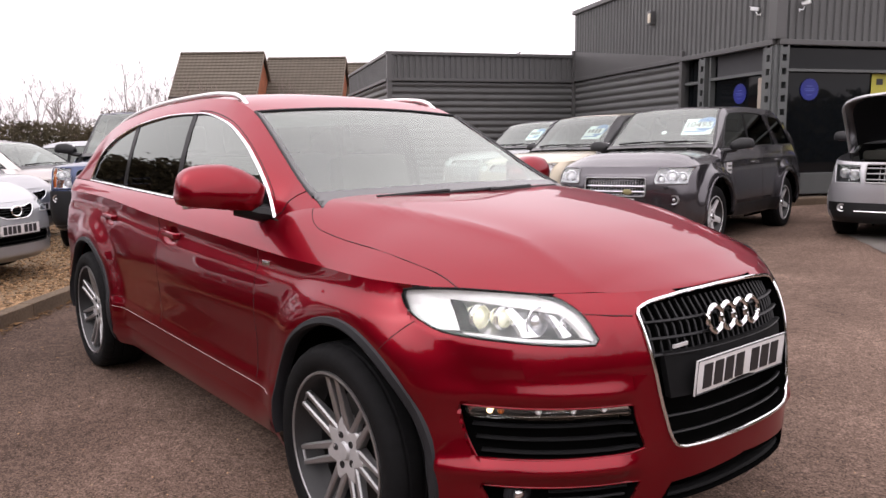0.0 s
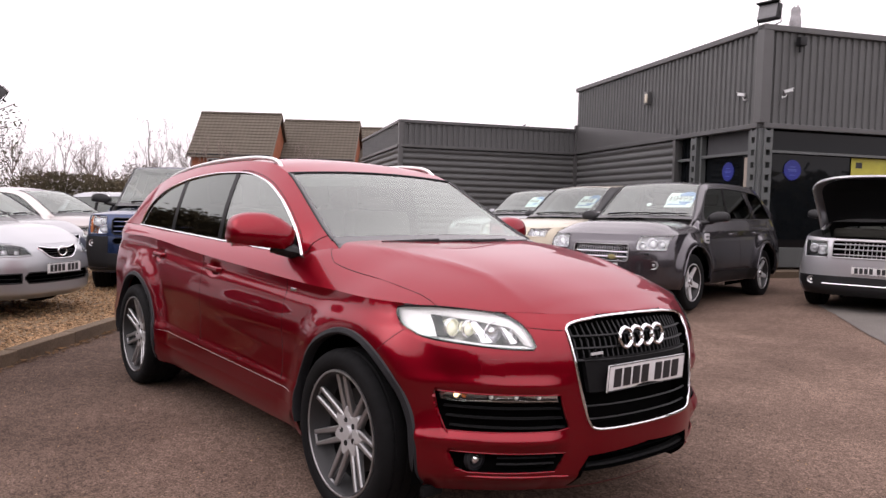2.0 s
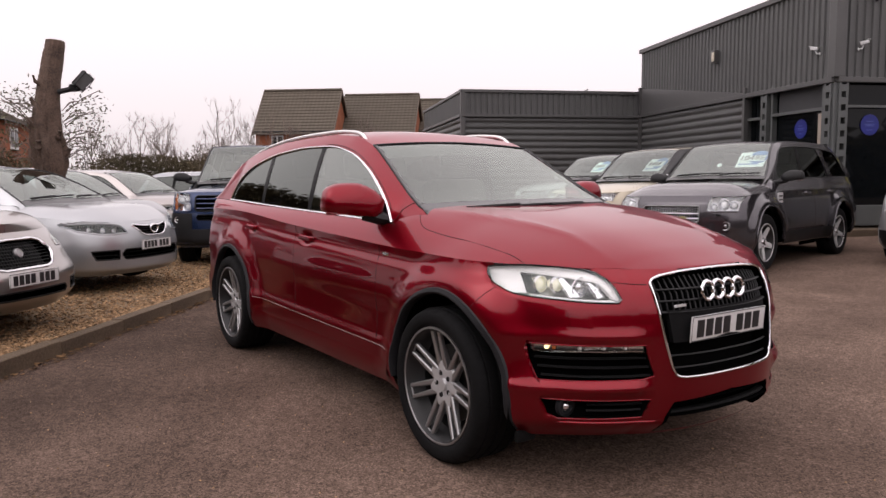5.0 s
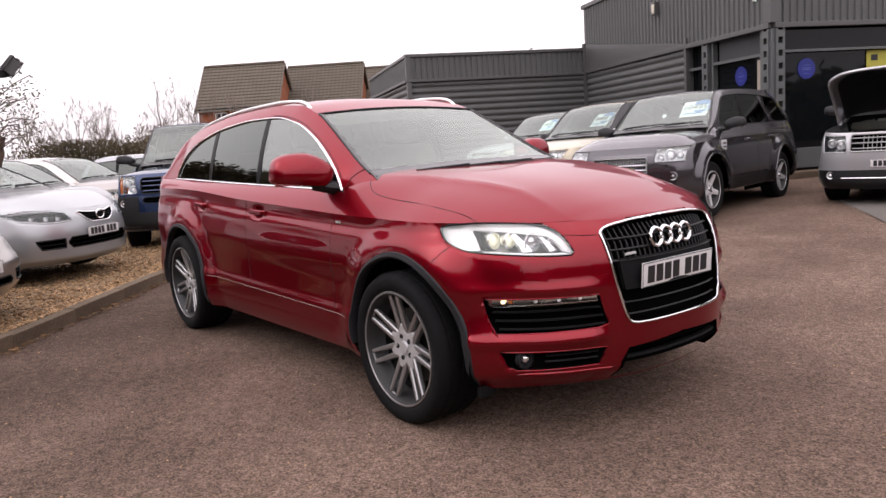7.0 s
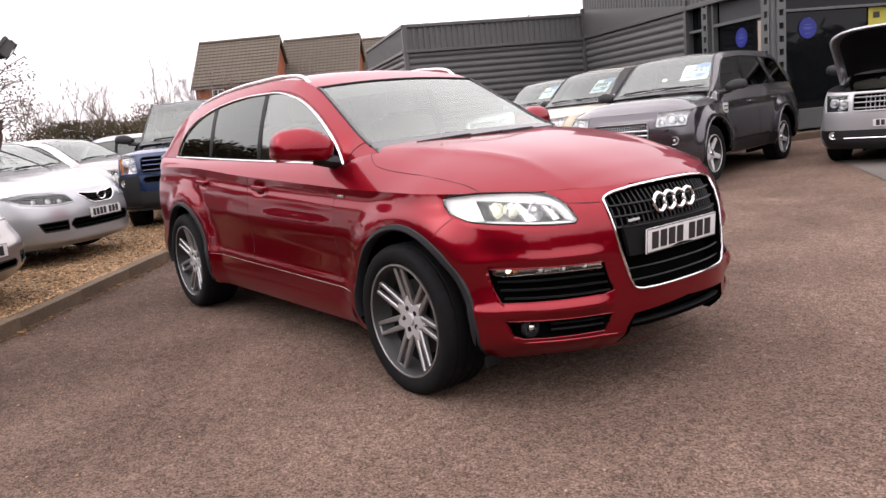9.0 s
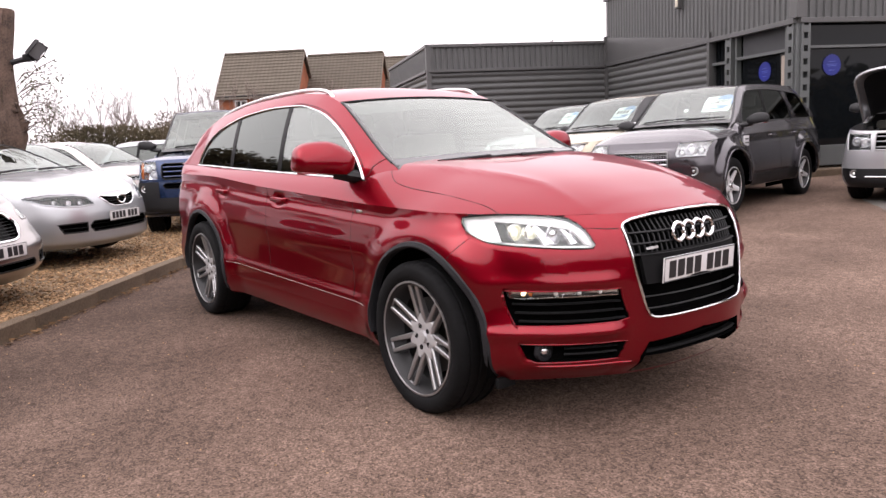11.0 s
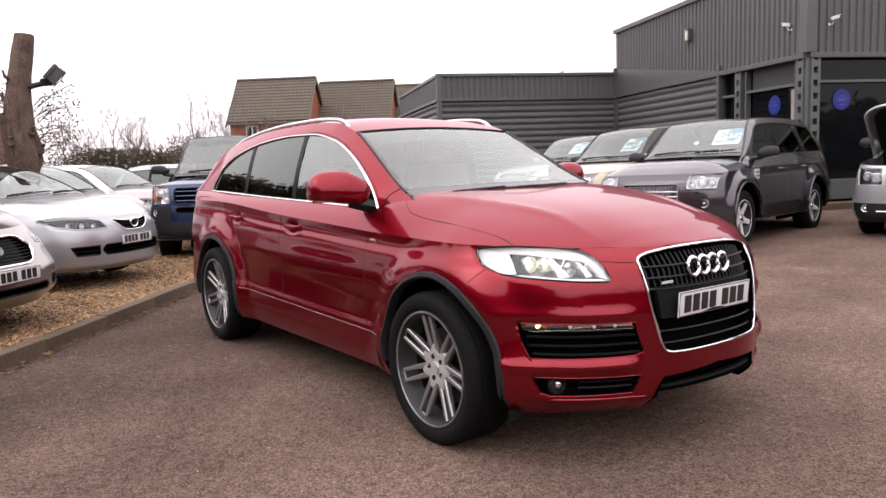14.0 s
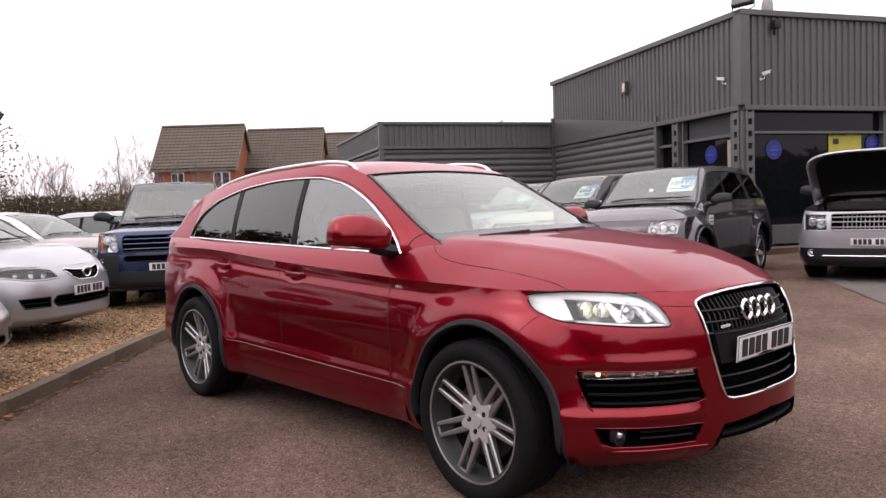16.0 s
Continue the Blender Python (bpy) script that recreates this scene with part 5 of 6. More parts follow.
# ---- brick houses behind ----
def house(name, M, length, depth, eave, ridge, label, windows=(), chimney=False):
    """Ridge along x; the slope that shows faces -y."""
    h = thing(name, label, "house")
    h.matrix_basis = M
    hd = depth / 2
    wall_v = [(-length / 2, -hd, -0.5), (length / 2, -hd, -0.5), (length / 2, hd, -0.5), (-length / 2, hd, -0.5), (-length / 2, -hd, eave), (length / 2, -hd, eave), (length / 2, hd, eave), (-length / 2, hd, eave), (-length / 2, 0, ridge - 0.1), (length / 2, 0, ridge - 0.1)]
    part("wall", (wall_v, [(0, 1, 5, 4), (1, 2, 6, 9, 5), (2, 3, 7, 6), (3, 0, 4, 8, 7)]), BRICK, h, "orange brick wall", False)
    run = math.hypot(hd + 0.35, (ridge - eave) * (hd + 0.35) / hd)
    n = round(run / 0.32)
    for s in (-1, 1):
        rows = []
        for i in range(n):
            for dz, k in ((0.075, i), (0.012, i + 1)):
                t = k / n
                rows.append([(x, s * (hd + 0.35) * (1 - t), ridge - (ridge - eave) * (hd + 0.35) / hd * (1 - t) + dz) for x in (-length / 2 - 0.2, 0, length / 2 + 0.2)])
        part("roof", sheet(rows, s > 0), TILE, h, "brown concrete tile roof", False)
    part("ridge_tiles", tube([(-length / 2 - 0.2, 0, ridge + 0.04), (length / 2 + 0.2, 0, ridge + 0.04)], 0.12, 6), TILE, h)
    for x in (-length / 2 - 0.2, length / 2 + 0.2):
        for s in (-1, 1):
            part("verge", tube([(x, 0, ridge - 0.02), (x, s * (hd + 0.35), eave - (ridge - eave) * 0.35 / hd - 0.02)], 0.07, 4), CUT, h)
    part("gutter", tube([(-length / 2 - 0.15, -hd - 0.38, eave - 0.12), (length / 2 + 0.15, -hd - 0.38, eave - 0.12)], 0.06, 6), PLASTIC, h)
    for x, z, w, hh in windows:
        win = part("window", boxm(x, -hd - 0.02, z, w, 0.08, hh), WHITE, h, "white framed window")
        for s in (-1, 1):
            part("pane", boxm(x + s * w * 0.24, -hd - 0.07, z, w * 0.36, 0.01, hh * 0.78), SHOP_GLASS, win)
        part("sill", boxm(x, -hd - 0.08, z - hh / 2 - 0.04, w + 0.1, 0.14, 0.06), CUT, win)
    return h


HYAW = math.degrees(math.atan2(0.77, 0.64))
house("house", pose(-50.26, 21.11, 0, 0, 0, HYAW), 5.7, 5.6, 4.9, 8.06, "orange brick house with brown tiled roof", [(-1.2, 4.1, 0.9, 0.85), (1.9, 4.0, 1.2, 1.1)])
house("house", pose(-49.44, 27.59, 0, 0, 0, HYAW), 5.65, 6.0, 4.95, 8.02, "brick house with brown tiled roof beyond the low block", [])
house("house", pose(-47.8, 35.4, 0, 0, 0, HYAW), 8.9, 6.0, 4.95, 7.95, "brick house with brown tiled roof, mostly hidden", [])
house("house", pose(-44.6, -2.5, 0, 0, 0, 160), 14, 6.0, 4.75, 6.1, "brown brick house behind the tree stump", [(2.4, 3.75, 1.5, 1.25), (-1.2, 3.75, 1.5, 1.25), (-4.6, 3.75, 1.5, 1.25)])


# ---- hedges, bare trees, stump ----
def leaf_cloud(count, centre, spread, size, seed, squash=1.0):
    """Many small leaf blades in an uneven cloud."""
    rng = random.Random(seed)
    vs, fs = [], []
    for _ in range(count):
        d = Vector((rng.gauss(0, 1), rng.gauss(0, 1), rng.gauss(0, 1)))
        p = Vector(centre(rng)) + Vector((d.x * spread, d.y * spread, d.z * spread * squash))
        a = Vector((rng.gauss(0, 1), rng.gauss(0, 1), rng.gauss(0, 1))).normalized()
        b = a.orthogonal().normalized()
        s = size * (0.5 + rng.random())
        o = len(vs)
        vs += [p - a * s, p + b * s * 0.45, p + a * s, p - b * s * 0.45]
        fs.append((o, o + 1, o + 2, o + 3))
    return vs, fs


def hedge(name, p0, p1, height, seed, count, leaf=0.16, even=0.72, wild=0.5):
    def c(rng):
        t = rng.random()
        x, y = p0[0] + (p1[0] - p0[0]) * t, p0[1] + (p1[1] - p0[1]) * t
        top = height * (even + wild * noise.noise(Vector((t * 9 + seed, seed, 0))) + 0.12 * noise.noise(Vector((t * 40, seed, 2))))
        return x + rng.uniform(-0.8, 0.8), y + rng.uniform(-0.8, 0.8), top * rng.random() ** 0.95
    ob = part(name, leaf_cloud(count, c, leaf, leaf, seed), HEDGE, None, "", False)
    tagged(ob, "dark evergreen leaves: far-edge hedge and added unseen treelines", "hedge", kind="stuff")


hedge("hedge", (-24, -8), (-27, 24), 3.0, 3, 170000, 0.046)
hedge("hedge", (-34, 6), (-36, 24), 2.9, 9, 40000, 0.06)


def bare_tree(M, height, seed, label="leafless young tree behind the hedge"):
    t = thing("bare_tree", label, "tree", "bare trees")
    t.matrix_basis = M
    rng = random.Random(seed)
    limbs = []

    def grow(p, d, length, r, depth):
        pts = [p]
        q, dd = Vector(p), Vector(d)
        for _ in range(4):
            dd = (dd + Vector((rng.gauss(0, 0.13), rng.gauss(0, 0.13), 0.06))).normalized()
            q = q + dd * length / 4
            pts.append(tuple(q))
        limbs.append((pts, r, depth))
        if depth < 5:
            for _ in range(3 if depth else 6):
                k = rng.randint(1, 4)
                ang = Vector((rng.gauss(0, 0.6), rng.gauss(0, 0.6), rng.uniform(0.1, 0.9)))
                grow(pts[k], (dd + ang).normalized(), length * rng.uniform(0.45, 0.72), max(0.0045, r * 0.52), depth + 1)

    grow((0, 0, 0), (0, 0, 1), height * 0.5, 0.011 * height, 0)
    trunk, crown = ([], []), ([], [])
    for pts, r, depth in limbs:
        m = tube(pts, lambda f, r=r: r * (1 - 0.6 * f), 6 if depth < 2 else 3)
        if depth == 0:
            trunk = join(trunk, m)
        else:
            crown = (crown[0], crown[1])
            o = len(crown[0])
            crown[0].extend(m[0])
            crown[1].extend(tuple(i + o for i in q) for q in m[1])
    part("trunk", trunk, TWIG, t)
    part("crown", crown, TWIG, t, "mesh of bare twigs")


for i, (x, y, hgt) in enumerate(((-29, 6.0, 4.6), (-30, 8.2, 4.0), (-28, 10.5, 3.6), (-26, 12.6, 4.4), (-31, 4.0, 3.4), (-27.5, 9.3, 4.2), (-30, 3.0, 4.6), (-31, -1.0, 4.2), (-33, 13.5, 4.0), (-27, 1.2, 4.4), (-28.5, 5.0, 4.0), (-27, 7.2, 4.8), (-29, 11.6, 4.4), (-26.5, 3.4, 3.8), (-25.5, -0.5, 3.3), (-25.6, 2.2, 3.5), (-25.8, 4.6, 3.2), (-26, 6.4, 3.6), (-26.2, 8.6, 3.3), (-26.4, 10.2, 3.5))):
    bare_tree(pose(x, y, 0, 0, 0, 40 * i), hgt, 20 + i)


def stump(M, height):
    """A lopped tree: thick leaning trunk with knots, a sawn top and ivy."""
    t = thing("tree_stump", "tall lopped tree trunk with knots and ivy", "tree")
    t.matrix_basis = M
    rows = []
    n = 56
    for i in range(91):
        z = height * i / 90
        f = i / 90
        r0 = cubic([(0, 0.24), (0.12, 0.165), (0.28, 0.150), (0.42, 0.180), (0.52, 0.200), (0.60, 0.190), (0.72, 0.165), (0.86, 0.142), (0.97, 0.132), (1, 0.126)], f)
        cx, cy = 0.05 * math.sin(f * 4), 0.05 * math.sin(f * 7)
        row = []
        for k in range(n + 1):
            a = 2 * math.pi * (k % n) / n
            q = Vector((math.cos(a) * 1.3, math.sin(a) * 1.3, z * 2.0))
            scar = math.exp(-(((f - 0.46) / 0.17) ** 2))
            r = r0 * (1 + (0.10 + 0.42 * scar) * noise.noise(Vector((q.x * 2.2, q.y * 2.2, q.z * 0.8))) + (0.10 + 0.22 * scar) * abs(noise.noise(Vector((q.x * 5, q.y * 5, q.z * 1.5)))) + 0.07 * noise.noise(Vector((q.x * 9, q.y * 9, q.z * 4))))
            row.append((cx + r * math.cos(a), cy + r * math.sin(a), z))
        rows.append(row)
    top = rows[-1]
    c = Vector((sum(p[0] for p in top) / len(top), sum(p[1] for p in top) / len(top), height + 0.01))
    part("trunk", sheet(rows), BARK, t)
    part("sawn_top", sheet([top, [tuple(c + (Vector(p) - c) * 0.02) for p in top]]), CUT, t)
    for a, z, r in ((4.7, 0.62, 0.11), (4.3, 0.71, 0.05), (1.3, 0.50, 0.09), (0.4, 0.57, 0.07), (5.1, 0.80, 0.035), (5.6, 0.52, 0.08)):
        zz = z * height
        p = Vector((math.cos(a) * 0.2, math.sin(a) * 0.2, zz))
        part("knot", tube([p - Vector((math.cos(a), math.sin(a), 0.3)) * 0.06, p + Vector((math.cos(a), math.sin(a), 0.5)) * 0.05, p + Vector((math.cos(a) * 0.8, math.sin(a) * 0.8, 1.1)) * 0.10], lambda f, r=r: r * (1 - 0.5 * f), 9), BARK, t)

    def side(rng):
        a = rng.choice((1.1, 1.7, 4.4, 4.9)) + rng.gauss(0, 0.35)
        d = 0.25 + 0.55 * rng.random()
        return math.cos(a) * d, math.sin(a) * d, height * (0.50 + 0.28 * rng.random())
    part("ivy", leaf_cloud(800, side, 0.07, 0.024, 4), IVY, t, "thin ivy sprays")
    tw = ([], [])
    rng = random.Random(8)
    for _ in range(40):
        a = rng.choice((1.2, 1.7, 4.5, 4.9)) + rng.gauss(0, 0.3)
        z = height * (0.44 + 0.28 * rng.random())
        p = Vector((math.cos(a) * 0.2, math.sin(a) * 0.2, z))
        q = p + Vector((math.cos(a), math.sin(a), rng.uniform(0.1, 0.9))) * (0.22 + 0.32 * rng.random())
        tw = join(tw, tube([p, (p + q) / 2 + Vector((0, 0, 0.05)), q], 0.007, 4))
    tagged(part("twig_spray", tw, TWIG, t), "thin bare twigs", kind="stuff")


stump(pose(-8.35, -1.53, 0.05, -4.5, 0, 0), 3.40)
fl = thing("floodlight_bracket", "dark steel arm fixed to the tree stump", "bracket")
fl.matrix_basis = pose(-8.2, -1.27, 2.70)
part("arm", tube([(0, 0.02, -0.04), (0.05, 0.16, 0.0), (0.07, 0.30, 0.02)], 0.04), PLASTIC, fl)
part("clamp", boxm(0.06, 0.24, 0.03, 0.09, 0.16, 0.10, 0.02), PLASTIC, fl)
lamp_x = Vector((0.13, 0.63, 0.76)).normalized()
lamp_n = Vector((0.855, 0.20, -0.33))
lamp_n = (lamp_n - lamp_x * lamp_n.dot(lamp_x)).normalized()
lamp_m = Matrix((lamp_x, -lamp_n, lamp_x.cross(-lamp_n))).transposed().to_4x4()
floodlight(Matrix.Translation((-8.06, -0.93, 2.83)) @ lamp_m @ Matrix.Scale(0.56, 4), "black floodlight on the tree stump, tilted down")
# treelines added behind the camera to close the yard, darken reflections and block sky
hedge("hedge", (17, -18), (20, 29), 3.2, 14, 24000, 0.32, 0.92, 0.12)
hedge("hedge", (20, 29), (4, 33), 7.0, 17, 14000, 0.32, 0.92, 0.12)
hedge("hedge", (-14, -17), (17, -18), 7.4, 15, 20000, 0.3, 0.92, 0.12)
hedge("hedge", (-14, -17), (-25, -6.6), 5.2, 16, 45000, 0.16, 0.88, 0.2)


# ---- the red car ----
LAMP = [(0.846, 0.970), (0.80, 0.980), (0.763, 0.982), (0.691, 0.977), (0.60, 0.966), (0.57, 0.957), (0.545, 0.93), (0.53, 0.90), (0.514, 0.831), (0.60, 0.833), (0.663, 0.838), (0.795, 0.853), (0.838, 0.864), (0.855, 0.895), (0.853, 0.945)]
GRILLE_HALF = [(0.0, 0.957), (0.20, 0.953), (0.33, 0.940), (0.378, 0.926), (0.395, 0.905), (0.388, 0.80), (0.368, 0.66), (0.340, 0.55), (0.322, 0.522), (0.28, 0.513), (0.0, 0.513)]
GRILLE = rounded(GRILLE_HALF + flip_y(GRILLE_HALF)[1:-1], 1)
UPPER_VENT = [(0.822, 0.66), (0.441, 0.655), (0.413, 0.525), (0.455, 0.512), (0.800, 0.507)]
LOWER_VENT = [(0.796, 0.429), (0.424, 0.425), (0.452, 0.348), (0.744, 0.344), (0.776, 0.362)]
MID_SLOT = [(0.33, 0.408), (0.001, 0.425), (0.001, 0.262), (0.365, 0.262), (0.365, 0.345)]
RED_CAR = suv(
    2.42, -2.60, 0.925, 1.69,
    xf=[(0, 2.33), (0.12, 2.41), (0.35, 2.42), (0.72, 2.40), (0.86, 2.374), (0.94, 2.343), (1, 2.298)], xr=[(0, -2.45), (0.2, -2.58), (0.6, -2.56), (1, -2.50)],
    w=[(0, 0.872), (0.10, 0.904), (0.2, 0.916), (0.29, 0.916), (0.36, 0.905), (0.5, 0.902), (0.66, 0.911), (0.85, 0.897), (0.94, 0.878), (1, 0.880)], cf=0.75, cr=0.6, n=2.2, m=2.3, bulge=0.03,
    ridges=[(0.475, 0.022, 0.030), (0.69, 0.012, 0.028), (0.58, -0.012, 0.05)], z0=0.25, zf=0.965,
    crease=[(-2.4, 1.115), (-1.48, 1.11), (-0.35, 1.05), (0.48, 1.015), (1.11, 0.992), (1.62, 0.985), (1.9, 0.982), (2.15, 0.970), (2.34, 0.958)],
    hood=[(1.0, 1.212), (1.3, 1.195), (1.6, 1.165), (1.9, 1.115), (2.15, 1.04), (2.28, 0.985), (2.34, 0.959)], hood_p=[(1.0, 8.5), (1.25, 6.0), (1.5, 4.2), (2.2, 2.6)], hx=1.0, hood_crease=0.016, hood_cy=0.47,
    shut=[(1.045, 0.722), (1.052, 0.736), (1.067, 0.748), (1.10, 0.766), (1.133, 0.779), (1.165, 0.787), (1.202, 0.791), (1.29, 0.792), (1.372, 0.790), (1.52, 0.784), (1.69, 0.779), (1.845, 0.766), (1.90, 0.766), (1.95, 0.769), (1.98, 0.772)],
    belt=[(-2.3, 1.19), (-1.85, 1.18), (-0.8, 1.15), (0.24, 1.125), (0.84, 1.11), (1.05, 1.085), (1.20, 1.02)], yb=0.805, tumble=0.095, round=0.10,
    dlo=[(-1.87, 1.185), (-1.82, 1.26), (-1.70, 1.37), (-1.41, 1.48), (-0.98, 1.55), (-0.52, 1.575), (-0.17, 1.57), (0.16, 1.52), (0.42, 1.43), (0.64, 1.31), (0.78, 1.20), (0.845, 1.115)],
    U=[(-2.36, 1.19), (-2.28, 1.28), (-2.12, 1.42), (-1.85, 1.53), (-1.5, 1.595), (-1.0, 1.635), (-0.3, 1.65), (0.05, 1.63), (0.31, 1.558), (0.456, 1.485), (0.673, 1.364), (0.865, 1.259), (0.995, 1.200), (1.06, 1.176), (1.20, 1.08)],
    YU=[(-2.36, 0.70), (-1.85, 0.62), (-1.2, 0.60), (0.05, 0.60), (0.31, 0.605), (0.456, 0.622), (0.673, 0.655), (0.865, 0.686), (0.995, 0.703), (1.06, 0.712), (1.20, 0.74)],
    wst=0.31, screen_x=1.075, ws_bow=0.13, rear_bow=0.12, roof=[(-2.36, 1.2), (-2.15, 1.50), (-1.7, 1.63), (-1.0, 1.685), (-0.3, 1.69), (0.0, 1.665), (0.31, 1.585)],
    handle_out=0.016, sail=0.165, post=0.03, glass_bow=0.30, pillars=[-0.27, -1.14], belt_trim=0.70, trim=CHROME, glass_side=[FRONT_GLASS, PRIVACY, PRIVACY],
    axles=(1.501, -1.501), arch=0.445, arch_dx=0.04, arch_z=0.392, flare=0.038, lip=0.036, arch_mat=FLARE, tyre_r=0.374, rim_r=0.275, tyre_w=0.29, wheel_y=0.955, spokes=(7, True), alloy=GUNMETAL,
    lamp=rounded(LAMP, 1), bowls=[(0.757, 0.914, 0.036, XENON), (0.712, 0.914, 0.033, XENON), (0.642, 0.904, 0.043, REFLECTOR), (0.578, 0.895, 0.026, REFLECTOR)],
    lamp_bits=[("lamp_brow", ([(0.80, 0.977), (0.763, 0.979), (0.691, 0.974), (0.60, 0.962), (0.572, 0.953), (0.549, 0.928), (0.534, 0.90), (0.519, 0.838)], [(0.797, 0.955), (0.763, 0.953), (0.677, 0.941), (0.61, 0.926), (0.588, 0.921), (0.570, 0.905), (0.558, 0.88), (0.545, 0.850)]), LIT_WHITE),
               ("lamp_sill", ([(0.80, 0.860), (0.68, 0.844), (0.60, 0.839), (0.53, 0.836)], [(0.80, 0.868), (0.68, 0.852), (0.60, 0.847), (0.545, 0.845)]), LIT_WHITE),
               ("turn_reflector", [(0.842, 0.968), (0.798, 0.972), (0.790, 0.95), (0.803, 0.872), (0.838, 0.870), (0.851, 0.90), (0.849, 0.945)], LIT_WHITE),
               ("reflector_fin", [(0.700, 0.94), (0.682, 0.94), (0.658, 0.862), (0.690, 0.858)], REFLECTOR), ("reflector_fin", [(0.612, 0.922), (0.600, 0.918), (0.578, 0.862), (0.600, 0.855)], REFLECTOR),
               ("lamp_bezel", ([(0.790, 0.953), (0.795, 0.91), (0.802, 0.870)], [(0.770, 0.950), (0.772, 0.91), (0.772, 0.870)]), GLOSS_BLACK)],
    vents=[(UPPER_VENT, 4, None), (LOWER_VENT, 0, None), (MID_SLOT, -1, VANE)], vent_lip=0.004, fog_off=-0.034, fog=[(0.725, 0.388, 0.027)],
    grille=(GRILLE, [(0.888, 0.007), (0.838, 0.007), (0.790, 0.009), (0.605, 0.006), (0.552, 0.006)], (0.795, 0.95, 0.030), RIB, CHROME, 0.006),
    plate=(0.713, 2.428, 4), mirror_in=0.17, mirror_h=0.086, mirror=(0.70, 0.960, 1.228, 1.22), handles=[(-0.10, 0.972), (-1.08, 0.995)], doors=[0.86, -0.27], paint=RED, wipers=[(-0.50, 0.10, 0.03), (0.04, 0.56, 0.03)])
car = build_car("red_suv", "glossy red metallic estate car with large grey alloys", RED_CAR, True)
# plate carrier, badge, sill strip, rails and other details of its own
part("plate_carrier", lid(RED_CAR, [(0.34, 0.795), (0.325, 0.66), (-0.325, 0.66), (-0.34, 0.795)], -0.012, 0.02, 2), VANE, car)
for k in range(4):
    c = Vector((2.395, -0.1125 + 0.0705 * k, 0.866))
    part("ring_badge", tube([c + Vector((-0.16 * 0.039 * math.sin(a), 0.039 * math.cos(a), 0.039 * math.sin(a))) for a in [2 * math.pi * i / 28 for i in range(28)]], 0.0092, 8, True), CHROME, car, "chrome ring of the nose badge")
part("grille_badge", boxm(front_pt(RED_CAR, -0.29, 0.815).x + 0.004, -0.29, 0.815, 0.006, 0.07, 0.010), TRIM_GREY, car)
for s in (1, -1):
    drl = [(0.814, 0.659), (0.452, 0.653), (0.449, 0.624), (0.806, 0.625)]
    poly = drl if s > 0 else flip_y(drl)
    d = part("running_lamp", lid(RED_CAR, poly, -0.016, 0.02, 2), REFLECTOR, car)
    part("lens", facing(lid(RED_CAR, poly, 0.001, 0, 2), (1, 0, 0)), LENS, d).visible_shadow = False
    for y, m in ((0.775, BULB), (0.755, AMBER), (0.68, LAMP_WHITE), (0.60, LAMP_WHITE), (0.52, LAMP_WHITE)):
        bm = bmesh.new()
        bmesh.ops.create_uvsphere(bm, u_segments=10, v_segments=6, radius=0.010)
        bmesh.ops.translate(bm, verts=bm.verts, vec=front_pt(RED_CAR, s * y, 0.644, -0.012))
        part("bulb", bm, m, d)
    part("lamp_washer", lid(RED_CAR, [(s * 0.712, 0.797), (s * 0.636, 0.793), (s * 0.637, 0.728), (s * 0.704, 0.738)], 0.0022, 0.004, 2), RED, car)
    rail = [(x, s * y, z) for x, y, z in ((-1.86, 0.605, 1.515), (-1.59, 0.60, 1.585), (-1.11, 0.585, 1.645), (-0.71, 0.578, 1.666), (-0.27, 0.575, 1.671), (0.02, 0.575, 1.655), (0.13, 0.575, 1.626), (0.17, 0.577, 1.596))]
    part("roof_rail", tube([(cubic([(p[0], p[0]) for p in rail], x), cubic([(p[0], p[1]) for p in rail], x), cubic([(p[0], p[2]) for p in rail], x)) for x in [-1.86 + 2.03 * i / 40 for i in range(41)]], 0.012, 10, False, 1.1), RAIL, car, "satin roof rail")
    part("sill_strip", tube([(x, s * (side_y(RED_CAR, x, z) + 0.001), z) for x, z in [(-0.97 + 1.99 * i / 30, 0.485 - 0.029 * i / 30) for i in range(31)]], 0.0015, 6), STRIP, car)
    part("wing_badge", boxm(0.93, s * (side_y(RED_CAR, 0.93, 0.952) + 0.003), 0.952, 0.06, 0.006, 0.018, 0.002), SATIN, car)
    part("mud_flap", boxm(1.99, s * 0.80, 0.240, 0.03, 0.10, 0.05, 0.01), VANE, car)
    sill = [[(x, s * (side_y(RED_CAR, x, 0.36) + o), z) for o, z in ((-0.004, 0.42), (0.004, 0.38), (0.002, 0.32), (-0.03, 0.26))] for x in [1.035 - 2.085 * i / 20 for i in range(21)]]
    part("side_skirt", sheet(sill), RED, car)
for s in (1, -1):
    part("front_skirt", tube([front_pt(RED_CAR, s * y, 0.32, -0.015) for y in [0.40 + 0.42 * i / 20 for i in range(21)]], 0.02, 8, False, 0.8), RED, car)
slot = MID_SLOT[0:1] + MID_SLOT[3:] + flip_y(MID_SLOT[0:1] + MID_SLOT[3:])
part("centre_intake", well(RED_CAR, slot, 0.06), DARK, car, "black slot under the bumper")
part("centre_valance", tube([front_pt(RED_CAR, y, 0.355, -0.03) for y in [-0.36 + 0.72 * i / 20 for i in range(21)]], 0.02, 8, False, 0.5), VANE, car)
